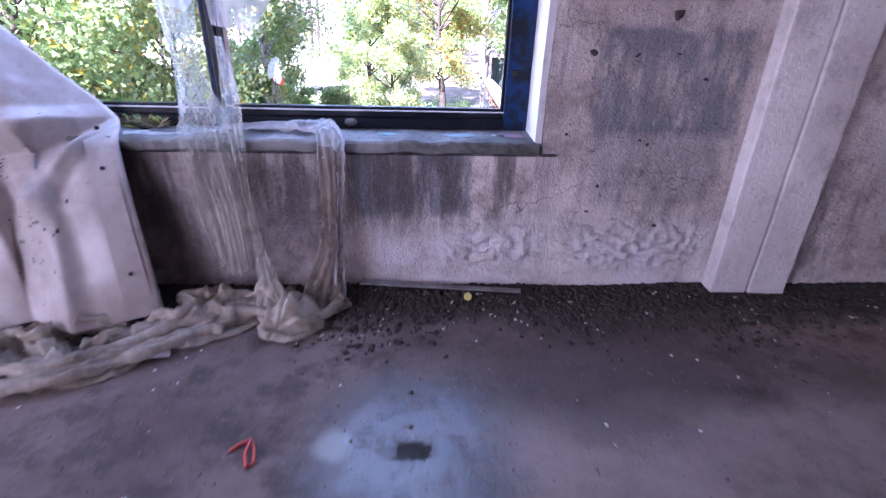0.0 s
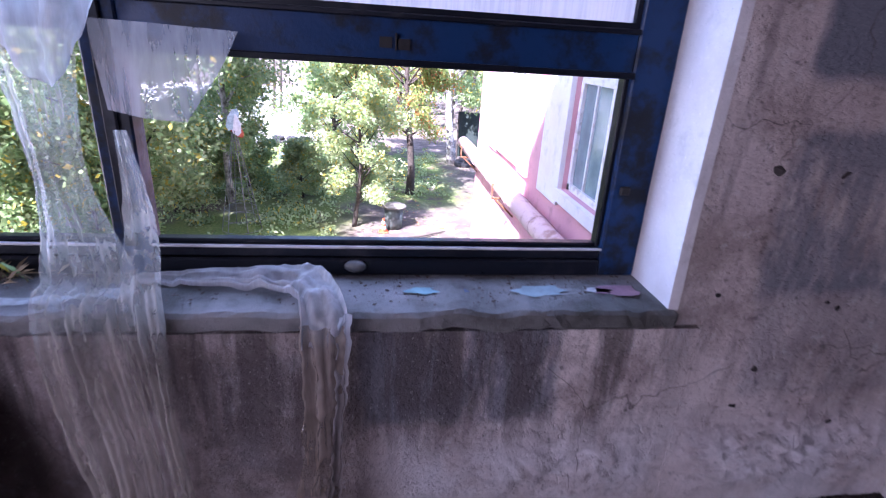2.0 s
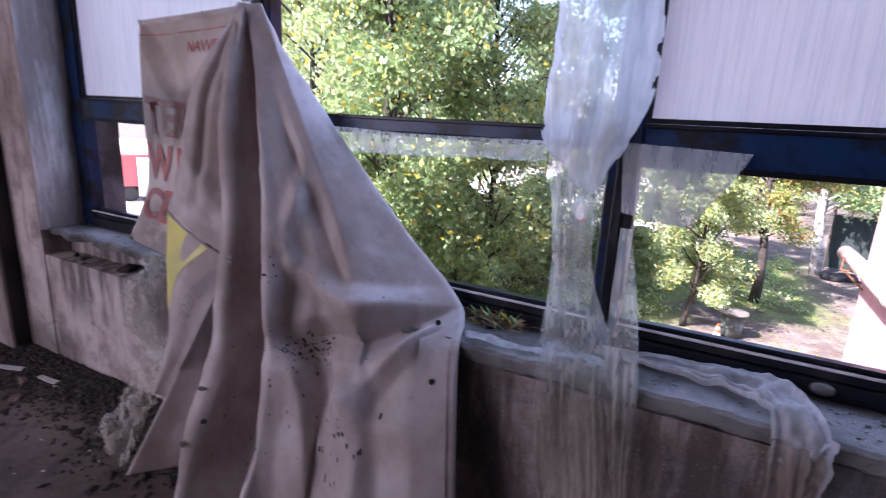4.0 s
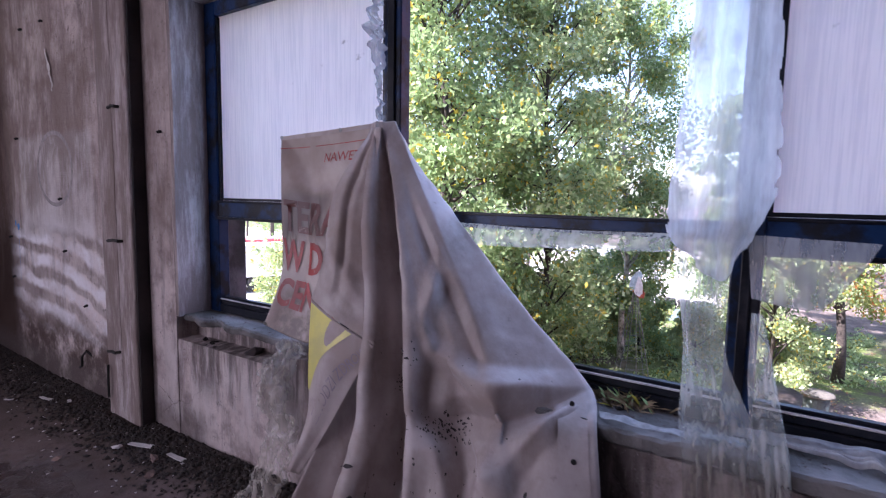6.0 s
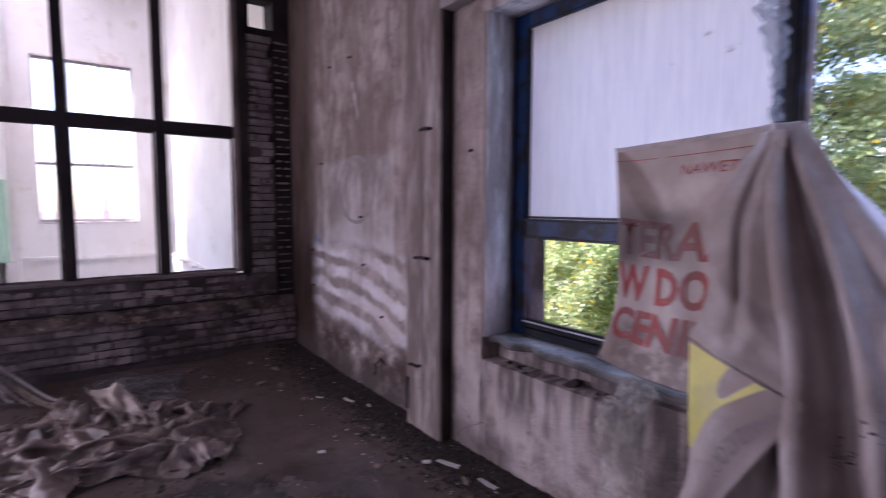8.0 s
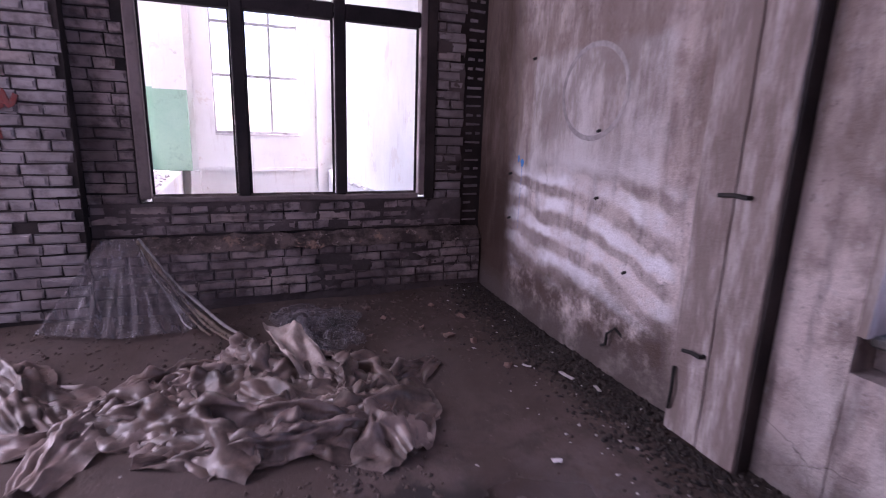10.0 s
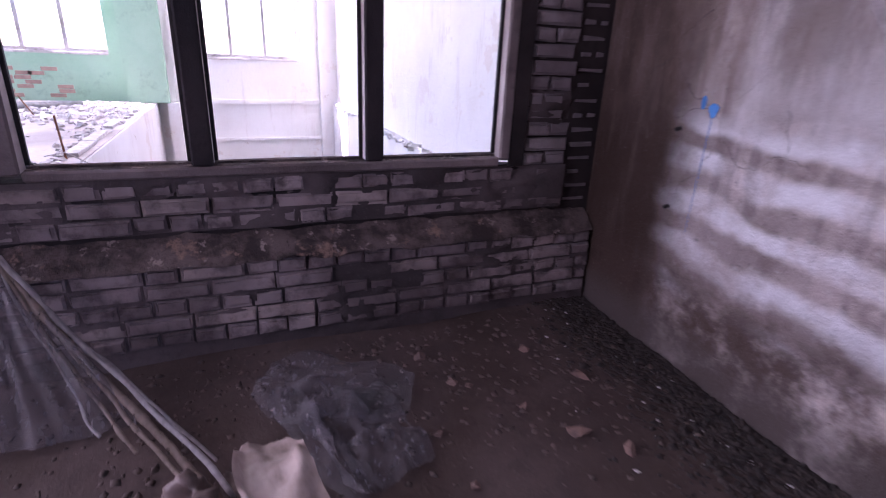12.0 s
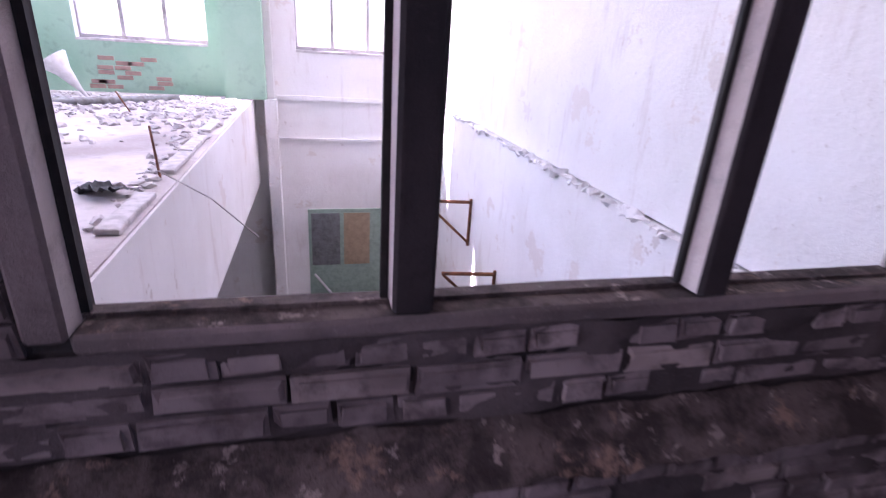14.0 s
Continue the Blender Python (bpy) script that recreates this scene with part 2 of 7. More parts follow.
def mat_floor():
    """Earth-covered concrete, damp in places, with two puddles."""
    m = Mat("dirty_concrete_floor", 0.85, spec=0.48)
    big, mid, fine = m.noise(0.8, 6, 0.6), m.noise(5, 8, 0.7), m.noise(70, 5, 0.7)
    c = m.mix(m.ramp(big, 0.38, 0.62), (0.080, 0.053, 0.047), (0.17, 0.122, 0.110))
    c = m.mix(m.ramp(mid, 0.45, 0.62, 0, 0.8), c, (0.05, 0.035, 0.032))
    c = m.mix(m.ramp(fine, 0.6, 0.72, 0, 0.5), c, (0.36, 0.30, 0.285))
    ax = m.axes(0.14, 2.4)
    mud = m.math("MULTIPLY", m.rect(ax, 0, -7, -4.1, 1, -3, 3, 0.5), m.ramp(mid, 0.3, 0.6, 0.9, 0.35))
    c = m.mix(mud, c, (0.055, 0.038, 0.033))
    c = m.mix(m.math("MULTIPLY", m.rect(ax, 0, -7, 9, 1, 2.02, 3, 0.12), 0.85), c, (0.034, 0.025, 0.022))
    c = m.mix(m.ramp(m.noise(22, 7, 0.75), 0.56, 0.66, 0, 0.6), c, (0.06, 0.045, 0.042))
    damp = m.disc(ax, 0.55, 1.25, 0.25, 0.55, 0.85, 1.0)
    wet = m.math("MULTIPLY", damp, m.ramp(m.noise(9, 7, 0.7), 0.36, 0.52, 0.7, 1.0))
    # dark core of the puddle: the window frame's reflection painted as a patch
    frame_reflection = m.rect(m.axes(0.045, 26), 0, 0.47, 0.60, 1, 1.225, 1.29, 0.006)
    west = m.math("MULTIPLY", m.disc(ax, -3.35, 1.30, 0.40, 0.70, 1.1, 0.9), m.ramp(m.noise(3.2, 6), 0.38, 0.50))
    wet = m.math("MAXIMUM", wet, west)
    c = m.mix(m.math("MULTIPLY", wet, 0.6), c, (0.055, 0.05, 0.056))
    c = m.mix(m.disc(m.axes(0.03, 12), 0.27, 1.29, 0.03, 0.09), c, (0.22, 0.21, 0.20))
    earth = m.math("MULTIPLY", m.rect(ax, 0, -7, -1.6, 1, -5, 3, 0.6), m.ramp(m.noise(1.7, 6, 0.65), 0.32, 0.6, 0.85, 0.25))
    c = m.mix(earth, c, (0.046, 0.027, 0.019))
    hollow = m.disc(m.axes(0.12, 5), -3.72, 0.82, 0.24, 0.30, 0.9, 1.5)
    c = m.mix(m.math("MULTIPLY", hollow, 0.9), c, (0.022, 0.016, 0.014))
    dry = m.math("MULTIPLY", m.rect(ax, 0, 0.85, 9, 1, -5, 1.45, 0.10), m.ramp(m.noise(3.4, 6, 0.7), 0.3, 0.6, 0.35, 0.9))
    c = m.mix(dry, c, (0.25, 0.19, 0.175))
    dark = m.math("MULTIPLY", m.disc(ax, 1.25, 1.55, 0.25, 0.5, 1.3, 0.7), 0.55)
    c = m.mix(dark, c, (0.085, 0.065, 0.062))
    m.colour(m.mix(frame_reflection, c, (0.02, 0.017, 0.016)))
    r = m.math("SUBTRACT", 0.90, m.math("MULTIPLY", wet, 0.72))
    m.rough(m.math("ADD", r, m.math("MULTIPLY", frame_reflection, 0.6)))
    return m.bump(m.math("MULTIPLY", m.math("ADD", mid, m.math("MULTIPLY", fine, 0.4)), m.math("SUBTRACT", 1.0, m.math("MULTIPLY", wet, 0.55))), 0.55, 0.012).m


def mat_brick(name, a, b, soot):
    m = Mat(name, 0.9, spec=0.3)
    info = m.add("ShaderNodeObjectInfo").outputs["Random"]
    mid, fine = m.noise(9, 7, 0.65), m.noise(80, 4, 0.7)
    c = m.mix(info, a, b)
    c = m.mix(m.ramp(info, 0.88, 0.95, 0, 0.6), c, (0.42, 0.34, 0.31))
    c = m.mix(m.ramp(mid, 0.42, 0.68, 0, 0.85), c, soot)
    c = m.mix(m.ramp(m.noise(1.1, 4), 0.42, 0.62, 0, 0.75), c, soot)
    return m.colour(c).bump(m.math("ADD", mid, m.math("MULTIPLY", fine, 0.4)), 0.7, 0.008).m


def mat_paint(name, base, worn, rough=0.45, metal=0.0, amount=0.62, scale=7.0):
    m = Mat(name, rough, metal, 0.28)
    mid, fine = m.noise(scale, 8, 0.65), m.noise(scale * 8, 5, 0.6)
    c = m.mix(m.ramp(mid, amount - 0.1, amount + 0.06), base, worn)
    c = m.mix(m.ramp(fine, 0.55, 0.8, 0, 0.5), c, tuple(v * 0.55 for v in base))
    return m.colour(c).rough(m.ramp(mid, 0.3, 0.8, rough - 0.08, rough + 0.2)).bump(m.math("ADD", mid, fine), 0.25, 0.004).m


def mat_film(name, tint, clear, rough=0.3, dirt=(0.35, 0.27, 0.2)):
    """Thin plastic film: part clear, part milky, with dirt."""
    m = Mat(name, rough)
    n, s = m.noise(9, 5, 0.6, stretch=(4, 4, 0.35)), m.noise(2.2, 5)
    c = m.mix(m.ramp(s, 0.5, 0.72, 0, 0.8), tint, dirt)
    m.colour(c)
    tl = m.add("ShaderNodeBsdfTranslucent")
    m.link(c, tl.inputs["Color"])
    a = m.add("ShaderNodeMixShader")
    a.inputs[0].default_value = 0.5
    m.link(m.b.outputs[0], a.inputs[1])
    m.link(tl.outputs[0], a.inputs[2])
    tr = m.add("ShaderNodeBsdfTransparent")
    b = m.add("ShaderNodeMixShader")
    m.link(m.ramp(n, 0.3, 0.7, min(1, clear + 0.14), max(0, clear - 0.14)), b.inputs[0])
    m.link(a.outputs[0], b.inputs[1])
    m.link(tr.outputs[0], b.inputs[2])
    m.link(b.outputs[0], m.t.nodes["Material Output"].inputs[0])
    return m.bump(m.noise(30, 4, 0.6, stretch=(3, 3, 0.25)), 0.45, 0.006).m


def mat_frosted():
    """Fluted milky glazing: daylight comes through, nothing is seen through it."""
    m = Mat("fluted_milky_sheet", 0.35)
    ax = m.axes()
    flute = m.math("SINE", m.math("MULTIPLY", ax[0], 420.0))
    c = m.mix(m.ramp(m.noise(2.5, 5), 0.4, 0.7, 0, 0.4), (0.95, 0.95, 0.97), (0.86, 0.87, 0.90))
    # fine upright streaks: sky and trees refracted by the flutes, put into the tint
    c = m.mix(m.ramp(m.noise(2.2, 4, 0.6, stretch=(60, 1, 1.6)), 0.42, 0.62, 0, 0.3), c, (0.62, 0.65, 0.72))
    c = m.mix(m.ramp(m.noise(9, 5), 0.66, 0.74, 0, 0.7), c, (0.3, 0.29, 0.3))
    m.colour(c)
    tl = m.add("ShaderNodeBsdfTranslucent")
    m.link(c, tl.inputs["Color"])
    a = m.add("ShaderNodeMixShader")
    m.link(m.ramp(flute, -1, 1, 0.80, 0.97), a.inputs[0])
    m.link(m.b.outputs[0], a.inputs[1])
    m.link(tl.outputs[0], a.inputs[2])
    m.link(a.outputs[0], m.t.nodes["Material Output"].inputs[0])
    return m.bump(flute, 0.4, 0.003).m


def mat_leaf(name, a, b, c3, rare=0.12):
    m = Mat(name, 0.36)
    n = m.add("ShaderNodeNewGeometry").outputs["Random Per Island"]
    c = m.mix(n, a, b)
    c = m.mix(m.ramp(m.noise(0.9, 3), 0.40, 0.60, 0, 0.4), c, tuple(v * 0.7 for v in a))
    c = m.mix(m.ramp(n, 1 - rare, 1 - rare * 0.6), c, c3)
    m.colour(c)
    tl = m.add("ShaderNodeBsdfTranslucent")
    m.link(c, tl.inputs["Color"])
    s = m.add("ShaderNodeMixShader")
    s.inputs[0].default_value = 0.5
    m.link(m.b.outputs[0], s.inputs[1])
    m.link(tl.outputs[0], s.inputs[2])
    m.link(s.outputs[0], m.t.nodes["Material Output"].inputs[0])
    return m.m


def mat_plain(name, a, b=None, rough=0.6, metal=0.0, scale=12.0, bump=0.2):
    m = Mat(name, rough, metal)
    b = b or tuple(v * 0.6 for v in a)
    n = m.noise(scale, 7, 0.65)
    c = m.mix(m.ramp(n, 0.35, 0.7), a, b)
    return m.colour(c).bump(n, bump, 0.005).m


def mat_tarpaulin():
    """Dirty white tarpaulin with brown run marks and specks of mould."""
    m = Mat("dirty_white_tarpaulin", 0.4)
    mid, fine = m.noise(3, 7, 0.65), m.noise(24, 6, 0.7)
    c = m.mix(m.ramp(mid, 0.38, 0.64), (0.40, 0.345, 0.335), (0.29, 0.235, 0.22))
    c = m.mix(m.ramp(m.noise(4, 7, 0.7, stretch=(2.2, 2.2, 0.45)), 0.48, 0.70, 0, 0.45), c, (0.19, 0.14, 0.125))
    c = m.mix(m.ramp(m.noise(1.5, 5), 0.45, 0.70, 0, 0.4), c, (0.26, 0.19, 0.165))
    c = m.mix(m.ramp(fine, 0.64, 0.74, 0, 0.35), c, (0.13, 0.10, 0.095))
    return m.colour(c).rough(m.ramp(mid, 0.3, 0.7, 0.45, 0.65)).bump(m.math("ADD", mid, m.math("MULTIPLY", fine, 0.4)), 0.35, 0.006).m


def mat_red_print():
    """Faded red ink with the grime that runs across the lettering."""
    m = Mat("faded_red_print", 0.5)
    n, ax = m.noise(6, 7, 0.7), m.axes(0.05, 8)
    c = m.mix(m.ramp(n, 0.35, 0.65), (0.36, 0.035, 0.03), (0.21, 0.03, 0.028))
    c = m.mix(m.math("MULTIPLY", m.rect(ax, 0, -2.6, -2.13, 2, 1.27, 1.52, 0.05), 0.85), c, (0.04, 0.018, 0.017))
    c = m.mix(m.math("MULTIPLY", m.rect(ax, 0, -2.14, -2.02, 2, 0.85, 1.5, 0.05), 0.7), c, (0.11, 0.035, 0.03))
    c = m.mix(m.ramp(m.noise(30, 5, 0.7), 0.6, 0.68, 0, 0.7), c, (0.38, 0.26, 0.23))
    return m.colour(c).m


def mat_ledge():
    """Dark crumbled mortar with brown, orange and pale patches."""
    m = Mat("crumbled_mortar_ledge", 0.95, spec=0.2)
    mid, fine = m.noise(6, 8, 0.7), m.noise(50, 6, 0.75)
    c = m.mix(m.ramp(mid, 0.4, 0.6), (0.055, 0.042, 0.04), (0.15, 0.115, 0.105))
    c = m.mix(m.ramp(m.noise(4.1, 7, 0.68), 0.57, 0.64, 0, 0.8), c, (0.33, 0.215, 0.165))
    c = m.mix(m.ramp(m.noise(11, 6, 0.7), 0.58, 0.64, 0, 0.7), c, (0.40, 0.32, 0.29))
    c = m.mix(m.ramp(fine, 0.56, 0.68, 0, 0.7), c, (0.04, 0.03, 0.028))
    return m.colour(c).bump(m.math("ADD", mid, m.math("MULTIPLY", fine, 0.6)), 1.0, 0.018).m


PLASTER = mat_plaster()
FLOOR = mat_floor()
CONCRETE = mat_concrete("cast_concrete", (0.44, 0.40, 0.40), (0.30, 0.26, 0.26))
SILL = mat_concrete("mossy_concrete_sill", (0.25, 0.235, 0.235), (0.065, 0.06, 0.053), 14, 0.9, 1.0)
WHITEWASH = mat_concrete("whitewashed_reveal", (0.64, 0.60, 0.61), (0.46, 0.42, 0.425), 6, 0.85, 0.6)
BRICK = mat_brick("sooty_painted_brick", (0.24, 0.195, 0.195), (0.41, 0.335, 0.33), (0.080, 0.060, 0.060))
BRICK_PALE = mat_brick("greyed_brick", (0.33, 0.29, 0.29), (0.44, 0.39, 0.40), (0.17, 0.14, 0.145))
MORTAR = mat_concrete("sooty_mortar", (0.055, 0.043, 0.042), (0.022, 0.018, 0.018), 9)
SMEAR = mat_concrete("smeared_dark_mortar", (0.15, 0.12, 0.12), (0.06, 0.048, 0.048), 6, 0.92, 0.9)
LEDGE = mat_ledge()
BLUE = mat_paint("chipped_blue_paint", (0.006, 0.028, 0.092), (0.006, 0.007, 0.011), 0.36, 0, 0.56)
BLACK = mat_paint("dark_weathered_rail", (0.005, 0.006, 0.011), (0.02, 0.02, 0.026), 0.35)
FROSTED = mat_frosted()
PVC = mat_tarpaulin()
FILM = mat_film("milky_plastic_film", (0.56, 0.54, 0.55), 0.42, 0.35)
FILM_FLAP = mat_film("dirty_frosted_film", (0.24, 0.205, 0.19), 0.36, 0.4, (0.10, 0.07, 0.055))
FILM_CLEAR = mat_film("thin_clear_film", (0.62, 0.57, 0.50), 0.60, 0.2, (0.28, 0.21, 0.15))
FILM_BROWN = mat_film("dirty_brown_film", (0.36, 0.29, 0.24), 0.34, 0.2, (0.12, 0.085, 0.06))
TARP = mat_plain("crumpled_grey_brown_sheet", (0.165, 0.115, 0.097), (0.048, 0.033, 0.028), 0.42, 0, 6)
TARP_PALE = mat_plain("dusty_pale_sheet", (0.23, 0.168, 0.148), (0.058, 0.041, 0.035), 0.42, 0, 5)
RUST = mat_plain("rusty_iron", (0.33, 0.14, 0.07), (0.13, 0.055, 0.03), 0.8, 0.3)
IRON = mat_plain("blackened_iron", (0.03, 0.026, 0.025), (0.012, 0.011, 0.011), 0.7, 0.4)
RED_PRINT = mat_red_print()
GREY_PRINT = mat_plain("grey_lilac_print", (0.30, 0.25, 0.30), None, 0.5)
YELLOW_PRINT = mat_plain("faded_yellow_print", (0.62, 0.56, 0.12), (0.45, 0.42, 0.14), 0.45, 0, 5)
STAIN = mat_plain("black_mould_blot", (0.025, 0.02, 0.022), (0.05, 0.04, 0.04), 0.8)
RUBBLE = mat_plain("dusty_rubble", (0.11, 0.078, 0.066), (0.05, 0.036, 0.031), 0.9, 0, 9, 0.5)
CHIP = mat_plain("pale_plaster_chip", (0.62, 0.58, 0.57), (0.40, 0.37, 0.36), 0.85)
MULCH = mat_plain("dark_leaf_mulch", (0.045, 0.033, 0.028), (0.012, 0.010, 0.009), 0.95, 0, 30, 0.6)


def mat_hall():
    """Limewash that peels off in patches, with brown runs."""
    m = Mat("peeling_white_limewash", 0.9, spec=0.2)
    mid, fine = m.noise(2.2, 8, 0.68), m.noise(26, 6, 0.7)
    c = m.mix(m.ramp(m.noise(0.6, 5), 0.35, 0.65), (0.74, 0.71, 0.69), (0.83, 0.81, 0.80))
    c = m.mix(m.ramp(m.noise(1.5, 9, 0.7), 0.60, 0.615, 0, 0.4), c, (0.62, 0.52, 0.45))
    c = m.mix(m.ramp(m.noise(1.9, 9, 0.72), 0.66, 0.67, 0, 0.5), c, (0.44, 0.35, 0.30))
    c = m.mix(m.ramp(m.noise(2.6, 6, 0.65, stretch=(2, 2, 0.35)), 0.55, 0.72, 0, 0.35), c, (0.50, 0.41, 0.36))
    c = m.mix(m.ramp(fine, 0.62, 0.70, 0, 0.4), c, (0.45, 0.38, 0.34))
    return m.colour(c).bump(m.math("ADD", mid, m.math("MULTIPLY", fine, 0.4)), 0.6, 0.02).m


HALL_WHITE = mat_hall()
HALL_GREEN = mat_concrete("peeling_green_paint", (0.36, 0.53, 0.40), (0.27, 0.45, 0.32), 3, 0.7, 0.3)
SLAB_TOP = mat_concrete("dusty_slab_top", (0.66, 0.61, 0.60), (0.36, 0.31, 0.29), 4)
LAMP_WHITE = mat_plain("white_enamel", (0.75, 0.74, 0.74), (0.6, 0.58, 0.57), 0.35)
PINK = mat_concrete("pink_facade_render", (0.62, 0.34, 0.37), (0.52, 0.27, 0.31), 3, 0.85, 0.3)
GREY_STEEL = mat_paint("grey_window_bars", (0.34, 0.33, 0.33), (0.22, 0.2, 0.19), 0.6, 0, 0.6)
WHITE_WOOD = mat_paint("peeling_white_joinery", (0.72, 0.71, 0.71), (0.5, 0.47, 0.44), 0.6, 0, 0.6)
PIPE_SKIN = mat_paint("weathered_pipe_cladding", (0.55, 0.40, 0.39), (0.33, 0.2, 0.17), 0.6, 0, 0.6, 3)
BARK = mat_plain("dark_bark", (0.075, 0.06, 0.05), (0.03, 0.025, 0.02), 0.95, 0, 14, 0.8)
BARK_PALE = mat_plain("pale_birch_bark", (0.55, 0.53, 0.50), (0.06, 0.05, 0.045), 0.9, 0, 5, 0.5)
LEAF = mat_leaf("summer_leaves", (0.20, 0.31, 0.12), (0.43, 0.53, 0.25), (0.56, 0.44, 0.06), 0.08)
LEAF_LIGHT = mat_leaf("light_leaves", (0.27, 0.38, 0.15), (0.57, 0.63, 0.36), (0.58, 0.46, 0.08), 0.10)
LEAF_AUTUMN = mat_leaf("turning_leaves", (0.24, 0.33, 0.09), (0.44, 0.46, 0.14), (0.50, 0.20, 0.06), 0.22)
RUBBER = mat_plain("black_rubber", (0.02, 0.02, 0.021), (0.04, 0.038, 0.037), 0.75)
STEEL = mat_plain("weathered_steel", (0.30, 0.31, 0.31), (0.16, 0.15, 0.14), 0.5, 0.6)


def mat_ground():
    m = Mat("yard_ground", 0.95, spec=0.2)
    big, mid, fine = m.noise(0.22, 5), m.noise(1.6, 8, 0.7), m.noise(14, 6, 0.75)
    soil = m.mix(m.ramp(mid, 0.4, 0.65), (0.105, 0.082, 0.07), (0.19, 0.155, 0.135))
    grass = m.mix(m.ramp(fine, 0.35, 0.65), (0.06, 0.10, 0.022), (0.19, 0.23, 0.07))
    ax = m.axes(1.2, 0.5)
    lawn = m.math("MULTIPLY", m.rect(ax, 0, -12, 4.0, 1, 20.5, 31, 1.0), m.ramp(mid, 0.38, 0.52))
    near = m.math("MULTIPLY", m.rect(ax, 0, -14, -0.6, 1, 6, 24, 0.8), m.ramp(big, 0.3, 0.5))
    c = m.mix(m.math("MAXIMUM", lawn, near), soil, grass)
    sand = m.math("MAXIMUM", m.rect(ax, 0, -60, -3.0, 1, 33, 70, 1.5), m.rect(ax, 0, -90, -14, 1, 8, 60, 1.5))
    c = m.mix(sand, c, (0.52, 0.49, 0.46))
    c = m.mix(m.ramp(fine, 0.62, 0.72, 0, 0.7), c, (0.28, 0.21, 0.14))
    return m.colour(c).bump(m.math("ADD", mid, fine), 0.6, 0.04).m


GROUND = mat_ground()


# ---- building helpers ----
def bm_new():
    return bmesh.new()


def box(bm, x0, x1, y0, y1, z0, z1, bevel=0.0):
    made = bmesh.ops.create_cube(bm, size=1, matrix=Matrix.Translation(((x0 + x1) / 2, (y0 + y1) / 2, (z0 + z1) / 2))
                                 @ Matrix.Diagonal((x1 - x0, y1 - y0, z1 - z0, 1)))
    if bevel:
        edges = list({e for v in made["verts"] for e in v.link_edges})
        bmesh.ops.bevel(bm, geom=edges, offset=bevel, segments=1, affect="EDGES")
    return bm


def boxes(*dims, bevel=0.0):
    bm = bm_new()
    for d in dims:
        box(bm, *d, bevel=bevel)
    return bm


def jitter(bm, amount, scale=8.0, cuts=0):
    if cuts:
        bmesh.ops.subdivide_edges(bm, edges=bm.edges[:], cuts=cuts, use_grid_fill=True)
    for v in bm.verts:
        v.co += amount * noise.noise_vector(v.co * scale)
    return bm


def tube(bm, pts, radius, sides=8, taper=1.0, cap=True):
    """A round bar along a line of points."""
    pts = [Vector(p) for p in pts]
    rings = []
    n = len(pts)
    up = Vector((0.13, 0.31, 0.94))
    for i, p in enumerate(pts):
        d = (pts[min(i + 1, n - 1)] - pts[max(i - 1, 0)]).normalized()
        a = d.cross(up)
        a = (a if a.length > 0.05 else d.cross(Vector((1, 0, 0)))).normalized()
        b = d.cross(a)
        r = (radius[i] if isinstance(radius, (list, tuple)) else radius * (1 + (taper - 1) * i / max(1, n - 1)))
        rings.append([bm.verts.new(p + r * (math.cos(k * math.tau / sides) * a + math.sin(k * math.tau / sides) * b)) for k in range(sides)])
    for r0, r1 in zip(rings, rings[1:]):
        for k in range(sides):
            bm.faces.new((r0[k], r0[(k + 1) % sides], r1[(k + 1) % sides], r1[k]))
    if cap:
        bm.faces.new(rings[0][::-1])
        bm.faces.new(rings[-1])
    return bm


def lathe(bm, profile, centre, sides=20):
    """A round body from (radius, height) pairs."""
    c = Vector(centre)
    rings = [[bm.verts.new(c + Vector((r * math.cos(k * math.tau / sides), r * math.sin(k * math.tau / sides), z))) for k in range(sides)] for r, z in profile]
    for r0, r1 in zip(rings, rings[1:]):
        for k in range(sides):
            bm.faces.new((r0[k], r0[(k + 1) % sides], r1[(k + 1) % sides], r1[k]))
    bm.faces.new(rings[0][::-1])
    bm.faces.new(rings[-1])
    return bm


def rock(bm, centre, size, seed, flat=0.6):
    rnd = random.Random(seed)
    made = bmesh.ops.create_icosphere(bm, subdivisions=1, radius=1, matrix=Matrix.Translation(centre)
                                      @ Euler((rnd.uniform(-.3, .3), rnd.uniform(-.3, .3), rnd.uniform(0, 6))).to_matrix().to_4x4()
                                      @ Matrix.Diagonal((size * rnd.uniform(.7, 1.3), size * rnd.uniform(.6, 1.0), size * flat * rnd.uniform(.6, 1.2), 1)))
    for v in made["verts"]:
        v.co += size * 0.35 * Vector((rnd.uniform(-1, 1), rnd.uniform(-1, 1), rnd.uniform(-.6, .6)))


def link_mesh(name, me, material, parent=None, label="", smooth=False):
    if material and not me.materials:
        me.materials.append(material)
    if smooth:
        me.shade_smooth()
    ob = new(name, me)
    if parent:
        ob.parent = parent
    if label:
        tagged(ob, label)
    return ob


def part(name, bm, material, parent=None, label="", smooth=False):
    bmesh.ops.recalc_face_normals(bm, faces=bm.faces[:])
    me = bpy.data.meshes.new(name)
    bm.to_mesh(me)
    bm.free()
    return link_mesh(name, me, material, parent, label, smooth)


def thing(name, label, category, group="", kind=""):
    return tagged(new(name), label, category, group, kind)


def structure(name, bm, material, label, category):
    return tagged(part(name, bm, material), label, category, kind="structure")


